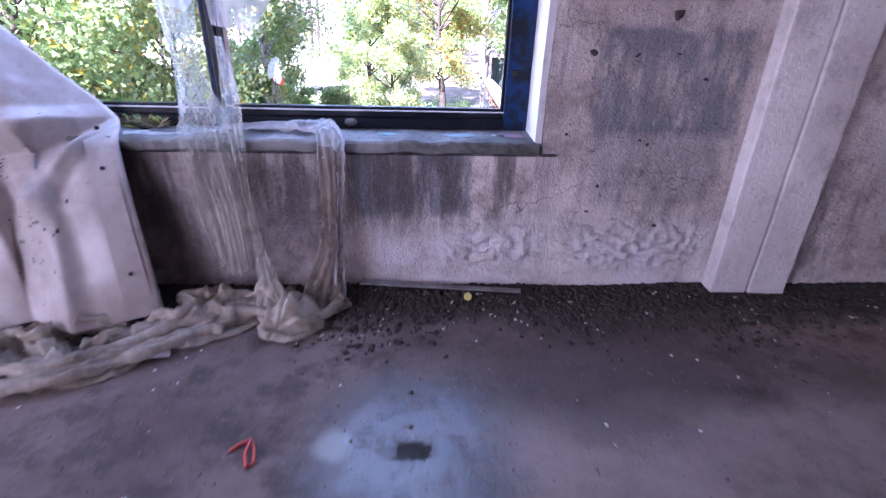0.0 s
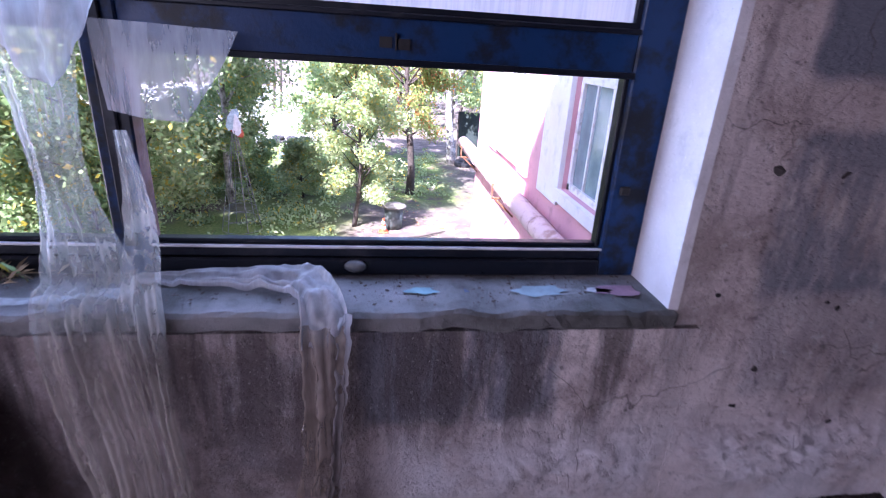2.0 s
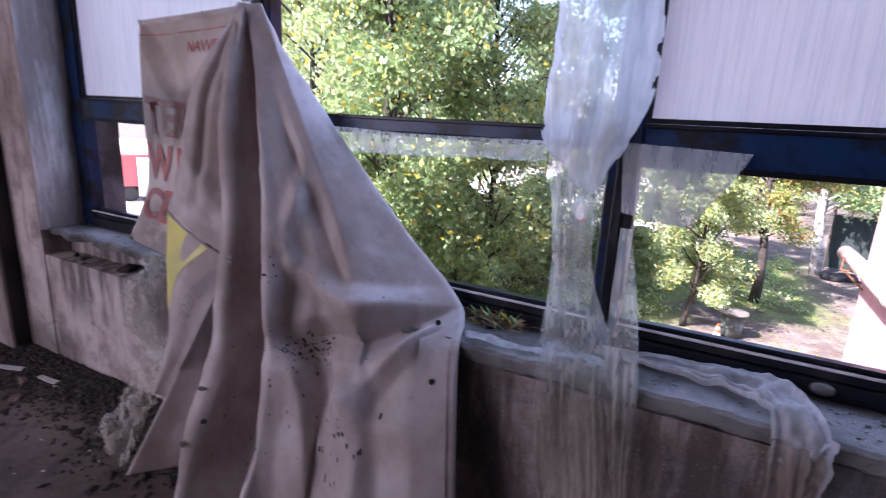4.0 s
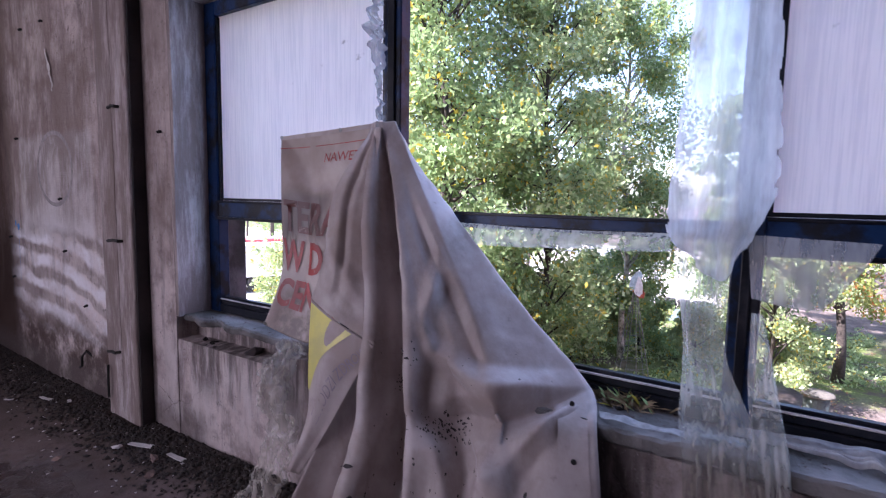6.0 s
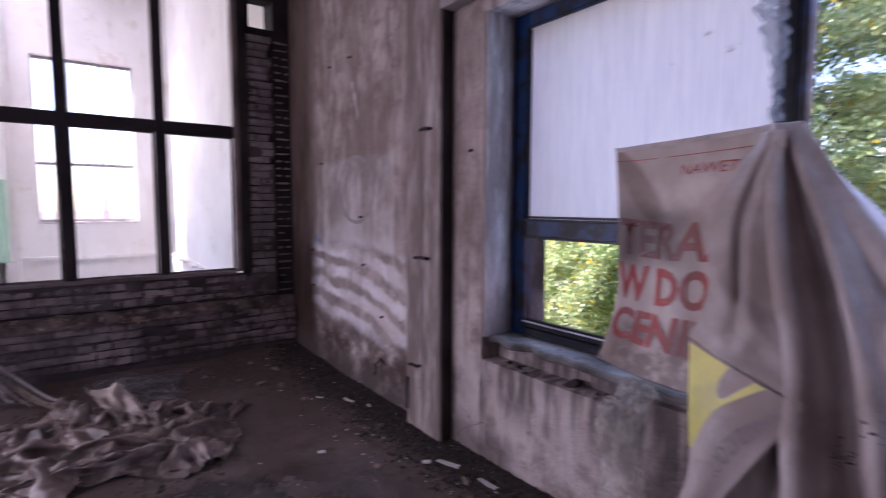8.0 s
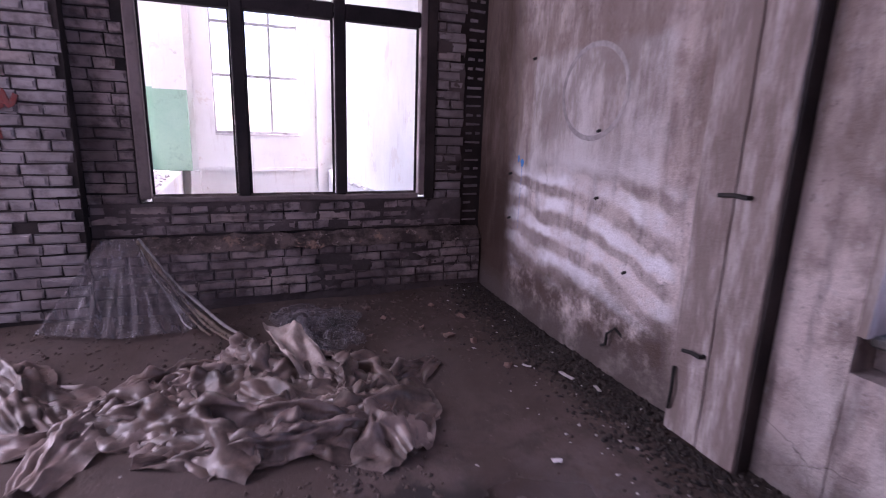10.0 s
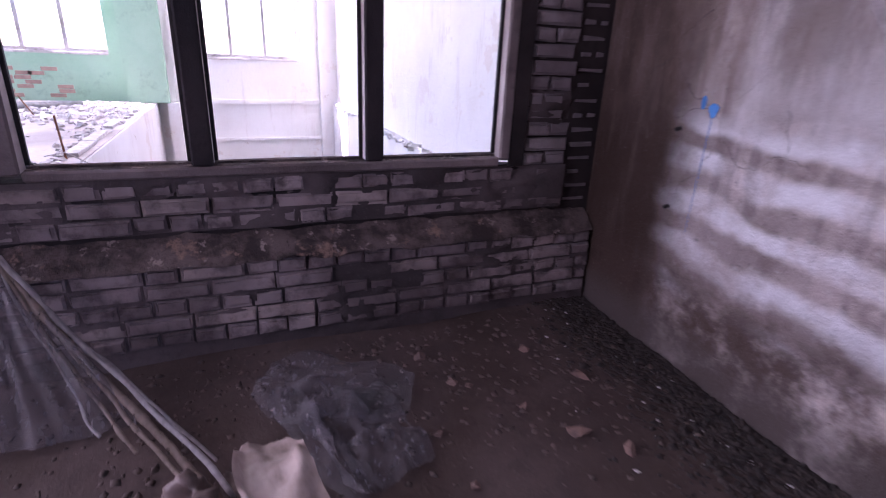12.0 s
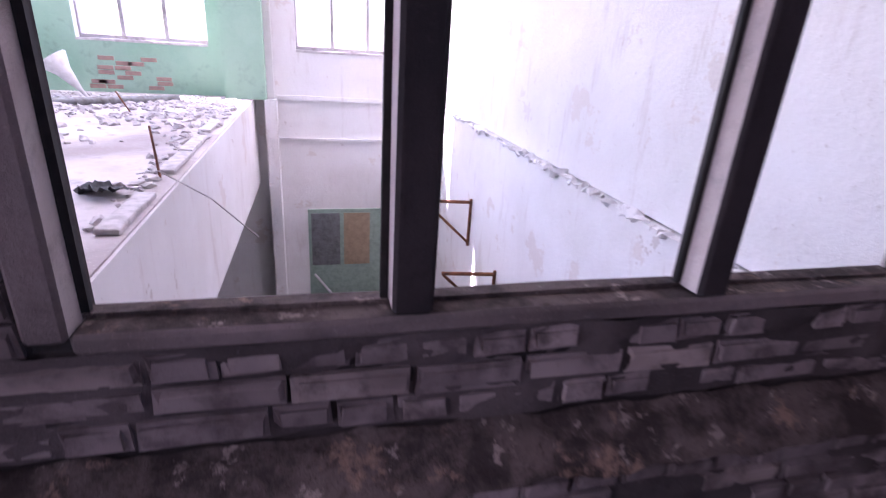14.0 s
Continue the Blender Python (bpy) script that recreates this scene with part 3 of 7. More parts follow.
def spline(pts, t):
    """A point on a smooth line through pts, t from 0 to 1."""
    n = len(pts) - 1
    x = min(max(t, 0.0), 1.0) * n
    i = min(int(x), n - 1)
    f = x - i
    p = [pts[max(0, min(n, i + k))] for k in (-1, 0, 1, 2)]
    return 0.5 * (2 * p[1] + (p[2] - p[0]) * f + (2 * p[0] - 5 * p[1] + 4 * p[2] - p[3]) * f * f + (3 * p[1] - p[0] - 3 * p[2] + p[3]) * f ** 3)


class Sheet:
    """A draped sheet through a few rows of control points, with folds and creases along its normal."""

    def __init__(self, rows, folds=0.0, waves=4.0, crumple=0.0, size=0.2, seed=0, keep=0.0, fan=0.0, creases=(), pleat=0.0):
        self.creases, self.pleat = creases, pleat
        self.rows = [[Vector(p) for p in r] for r in rows]
        self.folds, self.waves, self.crumple, self.size, self.seed, self.keep, self.fan = folds, waves, crumple, size, seed, keep, fan

    def smooth_at(self, u, v):
        p = spline([spline(r, u) for r in self.rows], v)
        if self.pleat:
            n = len(self.rows[0]) - 1
            i = min(int(u * n), n - 1)
            p = p.lerp(spline([r[i].lerp(r[i + 1], u * n - i) for r in self.rows], v), self.pleat)
        return p

    def at(self, u, v, lift=0.0):
        p = self.smooth_at(u, v)
        e = 0.01
        a = self.smooth_at(min(u + e, 1), v) - self.smooth_at(max(u - e, 0), v)
        b = self.smooth_at(u, min(v + e, 1)) - self.smooth_at(u, max(v - e, 0))
        n = a.cross(b)
        n = n.normalized() if n.length > 1e-9 else Vector((0, -1, 0))
        s = Vector((self.seed * 3.1, self.seed * 1.7, 0))
        wob = noise.noise(Vector((u * 2.3, v * 1.6, self.seed)))
        w = (self.waves * u + 0.55 * wob + self.fan * v) % 1.0
        w2 = (self.waves * 0.618 * u + 0.9 * wob + 0.37 * v + self.seed * 0.3) % 1.0
        d = self.folds * (0.6 * (4 * abs(w - 0.5) - 1) + 0.6 * (4 * abs(w2 - 0.5) - 1)) * (self.keep + (1 - self.keep) * v)
        if self.crumple:
            q = p / self.size * 0.8 + s
            r = Vector((q.z * 1.1 + 5.2, q.x + 1.3, q.y * 0.9 - 3.7))
            d += 1.7 * self.crumple * (abs(noise.noise(q)) - abs(noise.noise(r)) + 0.45 * (abs(noise.noise(q * 2.3)) - abs(noise.noise(r * 2.1))))
        for u0, v0, u1, v1, h, w in self.creases:
            dx, dy = u1 - u0, v1 - v0
            t = min(max(((u - u0) * dx + (v - v0) * dy) / (dx * dx + dy * dy), 0.0), 1.0)
            away = math.hypot(u - u0 - t * dx, v - v0 - t * dy)
            if away < w:
                d += h * (1 - away / w) * min(1.0, 0.25 + 4 * t * (1 - t))
        return p + (d + lift) * n

    def mesh(self, name, nu, nv, ragged=0.0, holes=0.0, torn=0.0):
        verts, faces = [], []
        for j in range(nv + 1):
            for i in range(nu + 1):
                u, v = i / nu, j / nv
                if ragged and j == nv:
                    v -= ragged * abs(noise.noise(Vector((u * 9, self.seed, 3))))
                verts.append(self.at(u, v))
        for j in range(nv):
            for i in range(nu):
                if torn and (min(i, nu - 1 - i) < torn * nu * max(0, noise.noise(Vector((j * 0.21, self.seed, i > nu / 2))))):
                    continue
                if holes and noise.noise(Vector((i * 0.33, j * 0.2, self.seed + 9))) > 1 - holes:
                    continue
                k = j * (nu + 1) + i
                faces.append((k, k + 1, k + nu + 2, k + nu + 1))
        me = bpy.data.meshes.new(name)
        me.from_pydata(verts, [], faces)
        return me

    def part(self, name, material, parent=None, label="", nu=40, nv=60, thick=0.0, flat=False, **kw):
        ob = link_mesh(name, self.mesh(name, nu, nv, **kw), material, parent, label, not flat)
        if thick:
            mod = ob.modifiers.new("thickness", "SOLIDIFY")
            mod.thickness, mod.offset = thick, 0
        return ob


# ---- the room: floor, walls, ceiling ----
WX, EX, SY, CZ = -6.36, 5.2, -4.2, 4.1     # brick end, far end, rear wall, ceiling
NY, FY, OY = 2.30, 2.505, 2.70             # window wall: inner face, front of the frames, outer face
WL, WR, WB, WT = -3.27, 1.11, 0.76, 2.62   # window opening


def floor_height(x, y):
    edge = max(0.0, 1 - (NY - y) / 0.45) * 0.030 + max(0.0, 1 - (x - WX) / 0.9) * 0.07
    dip = -0.022 * max(0.0, 1 - math.hypot((x + 3.72) / 0.9, (y - 0.82) / 1.5) / 0.32) ** 0.5
    return dip + edge * (0.75 + 0.4 * noise.noise(Vector((x * 2, y * 2, 0)))) + 0.008 * noise.noise(Vector((x * 1.3, y * 1.3, 4)))


def build_floor():
    nx, ny = 232, 130
    xs = [WX + (EX - WX) * i / nx for i in range(nx + 1)]
    ys = [SY + (NY - SY) * j / ny for j in range(ny + 1)]
    verts = [(x, y, floor_height(x, y)) for y in ys for x in xs]
    faces = [(j * (nx + 1) + i, j * (nx + 1) + i + 1, (j + 1) * (nx + 1) + i + 1, (j + 1) * (nx + 1) + i) for j in range(ny) for i in range(nx)]
    me = bpy.data.meshes.new("floor")
    me.from_pydata(verts, [], faces)
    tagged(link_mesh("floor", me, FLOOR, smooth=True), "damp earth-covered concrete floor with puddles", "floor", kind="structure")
    structure("floor_base", boxes((WX - 0.3, EX + 0.3, SY - 0.3, OY, -0.35, -0.03)), CONCRETE, "concrete floor slab under the room", "floor slab")


def build_north_wall():
    bm = boxes((WX, WL, NY, OY, -0.03, CZ), (1.2, EX, NY, OY, -0.03, CZ), (WR, 1.2, NY, OY, WB - 0.05, CZ), (WL, WR, NY, OY, WT, CZ), (-2.35, 1.2, NY + 0.006, OY, -0.03, 0.694), (-2.35, 1.2, NY + 0.06, OY, 0.694, WB - 0.05),
               (WL, -2.35, NY + 0.006, OY, -0.03, 0.615), (WL, -2.35, NY + 0.14, OY, 0.615, WB - 0.05))
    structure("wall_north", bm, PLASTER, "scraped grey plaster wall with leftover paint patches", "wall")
    bm = boxes((WL - 0.0, WL + 0.035, NY - 0.003, FY + 0.02, WB, WT))
    structure("window_reveal", jitter(bm, 0.006, 9, 6), PILLAR_SKIN, "grimy plaster reveal beside the window", "reveal")
    bm = boxes((WR - 0.03, WR, NY - 0.003, FY + 0.02, WB, WT))
    structure("window_reveal", jitter(bm, 0.006, 9, 6), WHITEWASH, "whitewashed plaster reveals beside the window", "reveal")
    bm = boxes((WL, WR, FY + 0.07, OY, WT - 0.05, WT))
    box(bm, WL, WL + 0.13, FY + 0.07, OY - 0.003, WB, WT - 0.05)
    structure("outer_reveal", bm, SILL, "mossy concrete outer reveal of the window", "reveal")
    # sill: a worn slab, broken away at its far end
    bm = bm_new()
    box(bm, WL + 0.02, WR, NY - 0.022, FY + 0.06, WB - 0.05, WB + 0.004, 0.010)
    bmesh.ops.bisect_plane(bm, geom=bm.verts[:] + bm.edges[:] + bm.faces[:], plane_co=(-2.3, 0, 0), plane_no=(1, 0, 0))
    for i in range(150):
        bmesh.ops.bisect_plane(bm, geom=bm.verts[:] + bm.edges[:] + bm.faces[:], plane_co=(WL + 0.06 + i * 0.029, 0, 0), plane_no=(1, 0, 0.01))
    for v in bm.verts:
        if v.co.y < NY + 0.05:
            w = noise.noise(Vector((v.co.x * 7, 0, 2)))
            v.co.y += 0.005 * w + 0.011 * noise.noise(Vector((v.co.x * 31, v.co.z * 40, 7)))
            v.co.z -= 0.010 * max(0, noise.noise(Vector((v.co.x * 24, 1, 9))))
            v.co.z += 0.012 * noise.noise(Vector((v.co.x * 9, 5, v.co.z)))
            if v.co.x < -1.6:
                v.co.y += 0.055 + 0.05 * noise.noise(Vector((v.co.x * 6, 3, 1)))
                v.co.z += 0.012 if v.co.z < WB - 0.03 else 0
    structure("window_sill", bm, SILL, "worn concrete window sill with paint spots and broken edge", "window sill")
    # cavity under the broken end of the sill
    bm = bm_new()
    for i in range(9):
        rnd = random.Random(i)
        rock(bm, (rnd.uniform(-3.24, -2.3), NY + rnd.uniform(0.02, 0.10), 0.612 + rnd.uniform(-0.02, 0.012)), rnd.uniform(0.015, 0.05), i, 0.8)
    structure("sill_bedding", bm, MORTAR, "crumbling mortar bed under the broken sill", "mortar")
    for i, (x, z, r, c) in enumerate(((0.42, 0, 0.055, (0.15, 0.27, 0.30)), (0.52, 0, 0.04, (0.05, 0.07, 0.12)), (0.75, 0, 0.10, (0.16, 0.21, 0.23)),
                                      (0.99, 0, 0.09, (0.27, 0.15, 0.19)), (0.93, 0, 0.05, (0.36, 0.34, 0.34)))):
        rnd = random.Random(i + 40)
        bm = bm_new()
        vs = [bm.verts.new((x + r * rnd.uniform(.5, 1.1) * math.cos(a), 2.40 + 0.45 * r * rnd.uniform(.6, 1.1) * math.sin(a), WB + 0.0065))
              for a in [k * math.tau / 14 for k in range(14)]]
        bm.faces.new(vs)
        structure("paint_spot", bm, mat_plain("spilt_paint", c, tuple(q * 0.7 for q in c), 0.6, 0, 30), "dried paint spot on the sill", "paint spot")


def build_pillar(x0, x1, label):
    """A flat cast pillar with a board seam in its face."""
    p = tagged(new("pillar"), label, "pillar", kind="structure")
    seam = x0 + (x1 - x0) * 0.5
    for a, b, y in ((x0, seam - 0.004, 2.212), (seam + 0.004, x1, 2.208)):
        bm = boxes((a, b, y, NY, -0.03, CZ), bevel=0.006)
        bmesh.ops.subdivide_edges(bm, edges=[e for e in bm.edges if abs(e.verts[0].co.z - e.verts[1].co.z) > 1], cuts=60)
        for v in bm.verts:
            if v.co.y < NY - 0.02:
                v.co += 0.005 * noise.noise_vector(v.co * 11)
        part("shuttered_face", bm, PILLAR_SKIN, p)
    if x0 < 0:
        # thin dark skin stands for the shade on the east flank
        part("shaded_flank", jitter(boxes((x1 - 0.004, x1 + 0.012, 2.222, NY - 0.002, 0.0, CZ - 0.01)), 0.003, 12, 4), MORTAR, p, "dark skin for the flank's shade")
    bm = boxes((seam - 0.004, seam + 0.004, 2.235, NY, 0.0, CZ - 0.01))
    part("seam", bm, MORTAR, p)
    return p


def mat_pillar():
    """Cast concrete with old limewash; the pillar of the sooty end is streaked brown."""
    m = Mat("pale_cast_pillar", 0.9, spec=0.2)
    mid, fine = m.noise(4, 8, 0.68), m.noise(55, 5, 0.7)
    c = m.mix(m.ramp(m.noise(1.1, 5), 0.35, 0.65), (0.50, 0.44, 0.43), (0.68, 0.61, 0.60))
    c = m.mix(m.ramp(mid, 0.50, 0.72, 0, 0.6), c, (0.26, 0.21, 0.20))
    c = m.mix(m.ramp(fine, 0.56, 0.70, 0, 0.5), c, (0.22, 0.18, 0.17))
    ax = m.axes(0.05, 6)
    streak = m.math("MULTIPLY", m.rect(ax, 0, -7, -3.1, 2, -1, 6, 0.05), m.ramp(m.noise(3.5, 7, 0.7, stretch=(2.6, 2.6, 0.45)), 0.34, 0.58, 0.3, 0.9))
    c = m.mix(streak, c, (0.17, 0.125, 0.11))
    return m.colour(c).bump(m.math("ADD", mid, m.math("MULTIPLY", fine, 0.5)), 0.9, 0.014).m


PILLAR_SKIN = mat_pillar()


def build_shell():
    build_floor()
    build_north_wall()
    build_pillar(2.045, 2.44, "pale cast concrete pillar with a board seam")
    build_pillar(-3.96, -3.565, "stained concrete pillar with iron hooks and a seam")
    structure("beam", jitter(boxes((-3.565, 2.045, 2.20, NY, 2.70, 3.05), bevel=0.008), 0.004, 6, 2), CONCRETE, "concrete beam over the window", "beam")
    structure("wall_south", boxes((WX - 0.3, -5.6, SY - 0.3, SY, -0.03, CZ), (-2.6, EX, SY - 0.3, SY, -0.03, CZ), (-5.6, -2.6, SY - 0.3, SY, -0.03, 0.9), (-5.6, -2.6, SY - 0.3, SY, 3.1, CZ)), PLASTER, "plain plaster wall with a wide window opening", "wall")
    # unseen wall, added so no direct sun enters from the south
    structure("sun_block_wall", boxes((WX - 0.2, EX, SY - 4.4, SY - 4.1, -4.5, 8.5)), CONCRETE, "unseen plain wall added to keep sun out of the south opening", "wall")
    structure("wall_east", boxes((EX, EX + 0.3, SY - 0.3, OY, -0.03, CZ)), PLASTER, "plain plaster wall", "wall")
    structure("ceiling", boxes((WX - 0.3, EX + 0.3, SY - 0.3, OY, CZ, CZ + 0.25)), CONCRETE, "bare concrete ceiling", "ceiling")
    # added mass over the room, out of view, sized to shadow the near wing
    structure("upper_shade_mass", boxes((WX - 0.3, -2.5, SY - 0.3, OY - 0.002, CZ + 0.26, 5.6), (-2.5, EX + 0.3, SY - 0.3, OY - 0.002, CZ + 0.26, 9.0)), CONCRETE, "unseen mass above the room, added to shade the wing", "wall")


# ---- the blue window ----
BAYS = ((-3.134, -1.835), (-1.735, -0.385), (-0.295, 0.965))


def rail(bm, x0, x1, y0, y1, z0, z1):
    box(bm, x0, x1, y0, y1, z0, z1, 0.005)


def build_window():
    w = tagged(new("window_1"), "blue-painted three-bay window with fluted panes, partly unglazed", "window", kind="structure")
    part("jamb", boxes((WL + 0.035, BAYS[0][0], FY, FY + 0.07, WB + 0.004, WT), bevel=0.005), BLUE, w)
    part("jamb", boxes((BAYS[2][1], WR - 0.03, FY, FY + 0.07, WB + 0.004, WT), bevel=0.005), BLUE, w)
    part("jamb_stop", boxes((BAYS[2][1] - 0.012, BAYS[2][1] + 0.03, FY + 0.02, FY + 0.06, WB + 0.09, 1.34), bevel=0.003), BLACK, w)
    part("head_rail", boxes((BAYS[0][0], BAYS[2][1], FY, FY + 0.07, 2.54, WT), bevel=0.005), BLUE, w)
    for a, b in ((BAYS[0][1], BAYS[1][0]), (BAYS[1][1], BAYS[2][0])):
        part("mullion", boxes((a, b, FY, FY + 0.07, WB + 0.004, 2.54), bevel=0.005), BLUE, w)
        part("mullion_bead", boxes((a + 0.03, b - 0.03, FY - 0.012, FY - 0.001, WB + 0.09, 2.53), bevel=0.003), BLACK, w)
    for i, (a, b) in enumerate(BAYS):
        z0, z1 = ((1.345, 1.452), (1.378, 1.436), (1.338, 1.452))[i]
        t = part("transom", boxes((a, b, FY + 0.002, FY + 0.068, z0, z1), bevel=0.005), BLUE, w)
        part("transom_lip", boxes((a, b, FY - 0.012, FY + 0.001, z0 - 0.004, z0 + 0.012), bevel=0.003), BLACK, t)
        part("transom_lip", boxes((a, b, FY - 0.008, FY + 0.001, z1 - 0.010, z1 + 0.003), bevel=0.003), BLACK, t)
        # bottom rail in steps
        r = part("bottom_rail", boxes((a, b, FY - 0.004, FY + 0.07, WB + 0.005, WB + 0.055), bevel=0.005), BLACK, w)
        part("sash_step", boxes((a, b, FY + 0.008, FY + 0.07, WB + 0.056, WB + 0.085), bevel=0.004), BLACK, r)
        part("sash_step", boxes((a, b, FY + 0.028, FY + 0.06, WB + 0.086, WB + 0.100), bevel=0.003), BLACK, r)
        part("putty_line", jitter(boxes((a, b, FY + 0.0, FY + 0.01, WB + 0.0855, WB + 0.091)), 0.002, 30, 5), CHIP, r)
        if i != 1:
            pane = part("fluted_pane", boxes((a - 0.01, b + 0.01, FY + 0.034, FY + 0.040, z1 - 0.005, 2.55)), FROSTED, w, "milky fluted pane")
            part("pane_bead", boxes((a, b, FY + 0.012, FY + 0.030, z1 + 0.004, z1 + 0.018), (a, a + 0.014, FY + 0.012, FY + 0.030, z1 + 0.018, 2.53),
                                    (b - 0.014, b, FY + 0.012, FY + 0.030, z1 + 0.018, 2.53)), BLACK, w)
    part("latch", boxes((0.30, 0.33, FY - 0.004, FY + 0.0, 1.375, 1.40), (0.345, 0.375, FY - 0.004, FY + 0.0, 1.372, 1.397), (0.338, 0.342, FY - 0.01, FY, 1.37, 1.41)), IRON, w)
    part("latch", boxes((0.985, 1.015, FY - 0.012, FY + 0.0, 1.02, 1.045), bevel=0.004), IRON, w)
    knob = bm_new()
    bmesh.ops.create_uvsphere(knob, u_segments=12, v_segments=8, radius=0.02, matrix=Matrix.Translation((0.24, FY - 0.012, 0.797)) @ Matrix.Diagonal((1.6, 0.8, 0.9, 1)))
    part("knob", knob, STEEL, w, "grey lump of putty on the bottom rail", True)


build_shell()
build_window()


# ---- brick end wall with its concrete-framed opening ----
def brick_mesh(name, length, material, seed, worn=0.0):
    """One brick from the origin to +y, standing 14 mm proud in +x."""
    bm = bm_new()
    box(bm, -0.05, 0.0, 0.0, length, 0.0, 0.063)
    front = [e for e in bm.edges if all(v.co.x > -0.01 for v in e.verts)]
    bmesh.ops.bevel(bm, geom=front, offset=0.011 + worn * 0.4, segments=2, affect="EDGES")
    rnd = random.Random(seed)
    for v in bm.verts:
        v.co += Vector((rnd.uniform(-.006, .003) - worn * max(0, 0.035 - v.co.z) * 1.6, rnd.uniform(-.005, .005), rnd.uniform(-.0045, .0045)))
    me = bpy.data.meshes.new(name)
    bmesh.ops.recalc_face_normals(bm, faces=bm.faces[:])
    bm.to_mesh(me)
    bm.free()
    me.materials.append(material)
    return me


def lay_bricks(parent, x, y0, y1, z0, rows, material, seed, skip=None, worn=0.0, miss=0.04, merge_above=999):
    """Courses of headers and stretchers in turn."""
    heads = [brick_mesh("brick", 0.12, material, seed * 31 + k, worn) for k in range(5)]
    strets = [brick_mesh("brick", 0.25, material, seed * 57 + k, worn) for k in range(5)]
    rnd = random.Random(seed)
    for r in range(rows):
        z = z0 + r * 0.075
        y = y0 - rnd.uniform(0, 0.06)
        while y < y1 - 0.05:
            head = (r % 2 == 0) != (rnd.random() < 0.12)
            full = 0.12 if head else 0.25
            a, b = max(y, y0), min(y + full, y1)
            y += full + 0.011
            if b - a < 0.035 or rnd.random() < miss or (skip and skip(a, b, z)):
                continue
            ob = new("brick", rnd.choice(heads if head else strets))
            ob.parent = parent
            ob.location = (x + rnd.uniform(-.007, .005), a, z + rnd.uniform(-.002, .002))
            ob.rotation_euler = (rnd.uniform(-.012, .012), rnd.uniform(-.02, .02), rnd.uniform(-.015, .015))
            ob.scale = (1, (b - a) / full, 1)


IW0, IW1, IZ0, IZ1 = -0.335, 1.86, 0.865, 3.62   # rough opening in the brick wall
HOLE = (1.90, 2.14, 3.30, 3.58)                  # knocked-out hole high up


def build_west_wall():
    b0, b1 = WX - 0.30, WX - 0.024
    bm = boxes((b0, b1, SY, IW0, -0.03, IZ0), (b0, b1, SY, -3.8, IZ0, IZ1), (b0, b1, -3.8, -2.0, 3.1, IZ1), (b0, b1, HOLE[1], OY, -0.03, IZ0), (b0, b1, IW1, HOLE[1], -0.03, 0.0), (WX - 0.10, b1, IW1, HOLE[1], 0.0, IZ0), (b0, b1, IW0, IW1, -0.03, 0.0), (WX - 0.10, b1, IW0, IW1, 0.0, IZ0 - 0.03), (b0, b1, -2.0, IW0, IZ0, IZ1), (WX - 0.10, b1, IW1, HOLE[0], IZ0, IZ1), (b0, b1, HOLE[1], OY, IZ0, IZ1),
               (WX - 0.10, b1, HOLE[0], HOLE[1], IZ0, HOLE[2]), (WX - 0.10, b1, HOLE[0], HOLE[1], HOLE[3], IZ1), (b0, b1, SY, OY, IZ1, CZ))
    wall = structure("wall_west", bm, MORTAR, "sooty brick wall with a framed opening into a bright hall", "wall")
    ledge = structure("brick_ledge", boxes((WX - 0.024, WX + 0.074, -0.66, NY - 0.01, -0.02, 0.50)), MORTAR, "low projecting brick plinth topped with crumbled mortar", "plinth")
    # crumbled top of the plinth, sloping up to the wall
    nx, ny = 8, 90
    verts = [(WX - 0.014 + 0.122 * i / nx, -0.655 + 2.94 * j / ny,
              0.585 - 0.105 * (i / nx) ** 1.3 + 0.022 * noise.noise(Vector((i * 0.5, j * 0.23, 1))) + 0.012 * noise.noise(Vector((i, j * 0.8, 2)))) for j in range(ny + 1) for i in range(nx + 1)]
    faces = [(j * (nx + 1) + i, j * (nx + 1) + i + 1, (j + 1) * (nx + 1) + i + 1, (j + 1) * (nx + 1) + i) for j in range(ny) for i in range(nx)]
    me = bpy.data.meshes.new("mortar_cap")
    me.from_pydata(verts, [], faces)
    link_mesh("mortar_cap", me, LEDGE, ledge, "crumbled earthy mortar cap", True)
    pier = structure("brick_pier", boxes((WX - 0.024, WX + 0.100, -2.0, -0.66, -0.02, CZ), (WX - 0.024, WX + 0.100, SY, -3.8, -0.02, CZ), (WX - 0.024, WX + 0.100, -3.8, -2.0, -0.02, IZ0), (WX - 0.024, WX + 0.100, -3.8, -2.0, 3.1, CZ)), MORTAR, "pale greyed brick pier with red spray marks", "pier")
    return wall, ledge, pier


wall_west, brick_ledge, brick_pier = build_west_wall()


def lit_flanks(ob):
    """Sooty room side coloured shade-dark, grey concrete flanks coloured pale as the hall lights them."""
    ob.data.materials.append(LIT_FLANK)
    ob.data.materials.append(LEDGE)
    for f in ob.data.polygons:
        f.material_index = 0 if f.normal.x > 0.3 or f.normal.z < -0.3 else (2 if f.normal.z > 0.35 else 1)


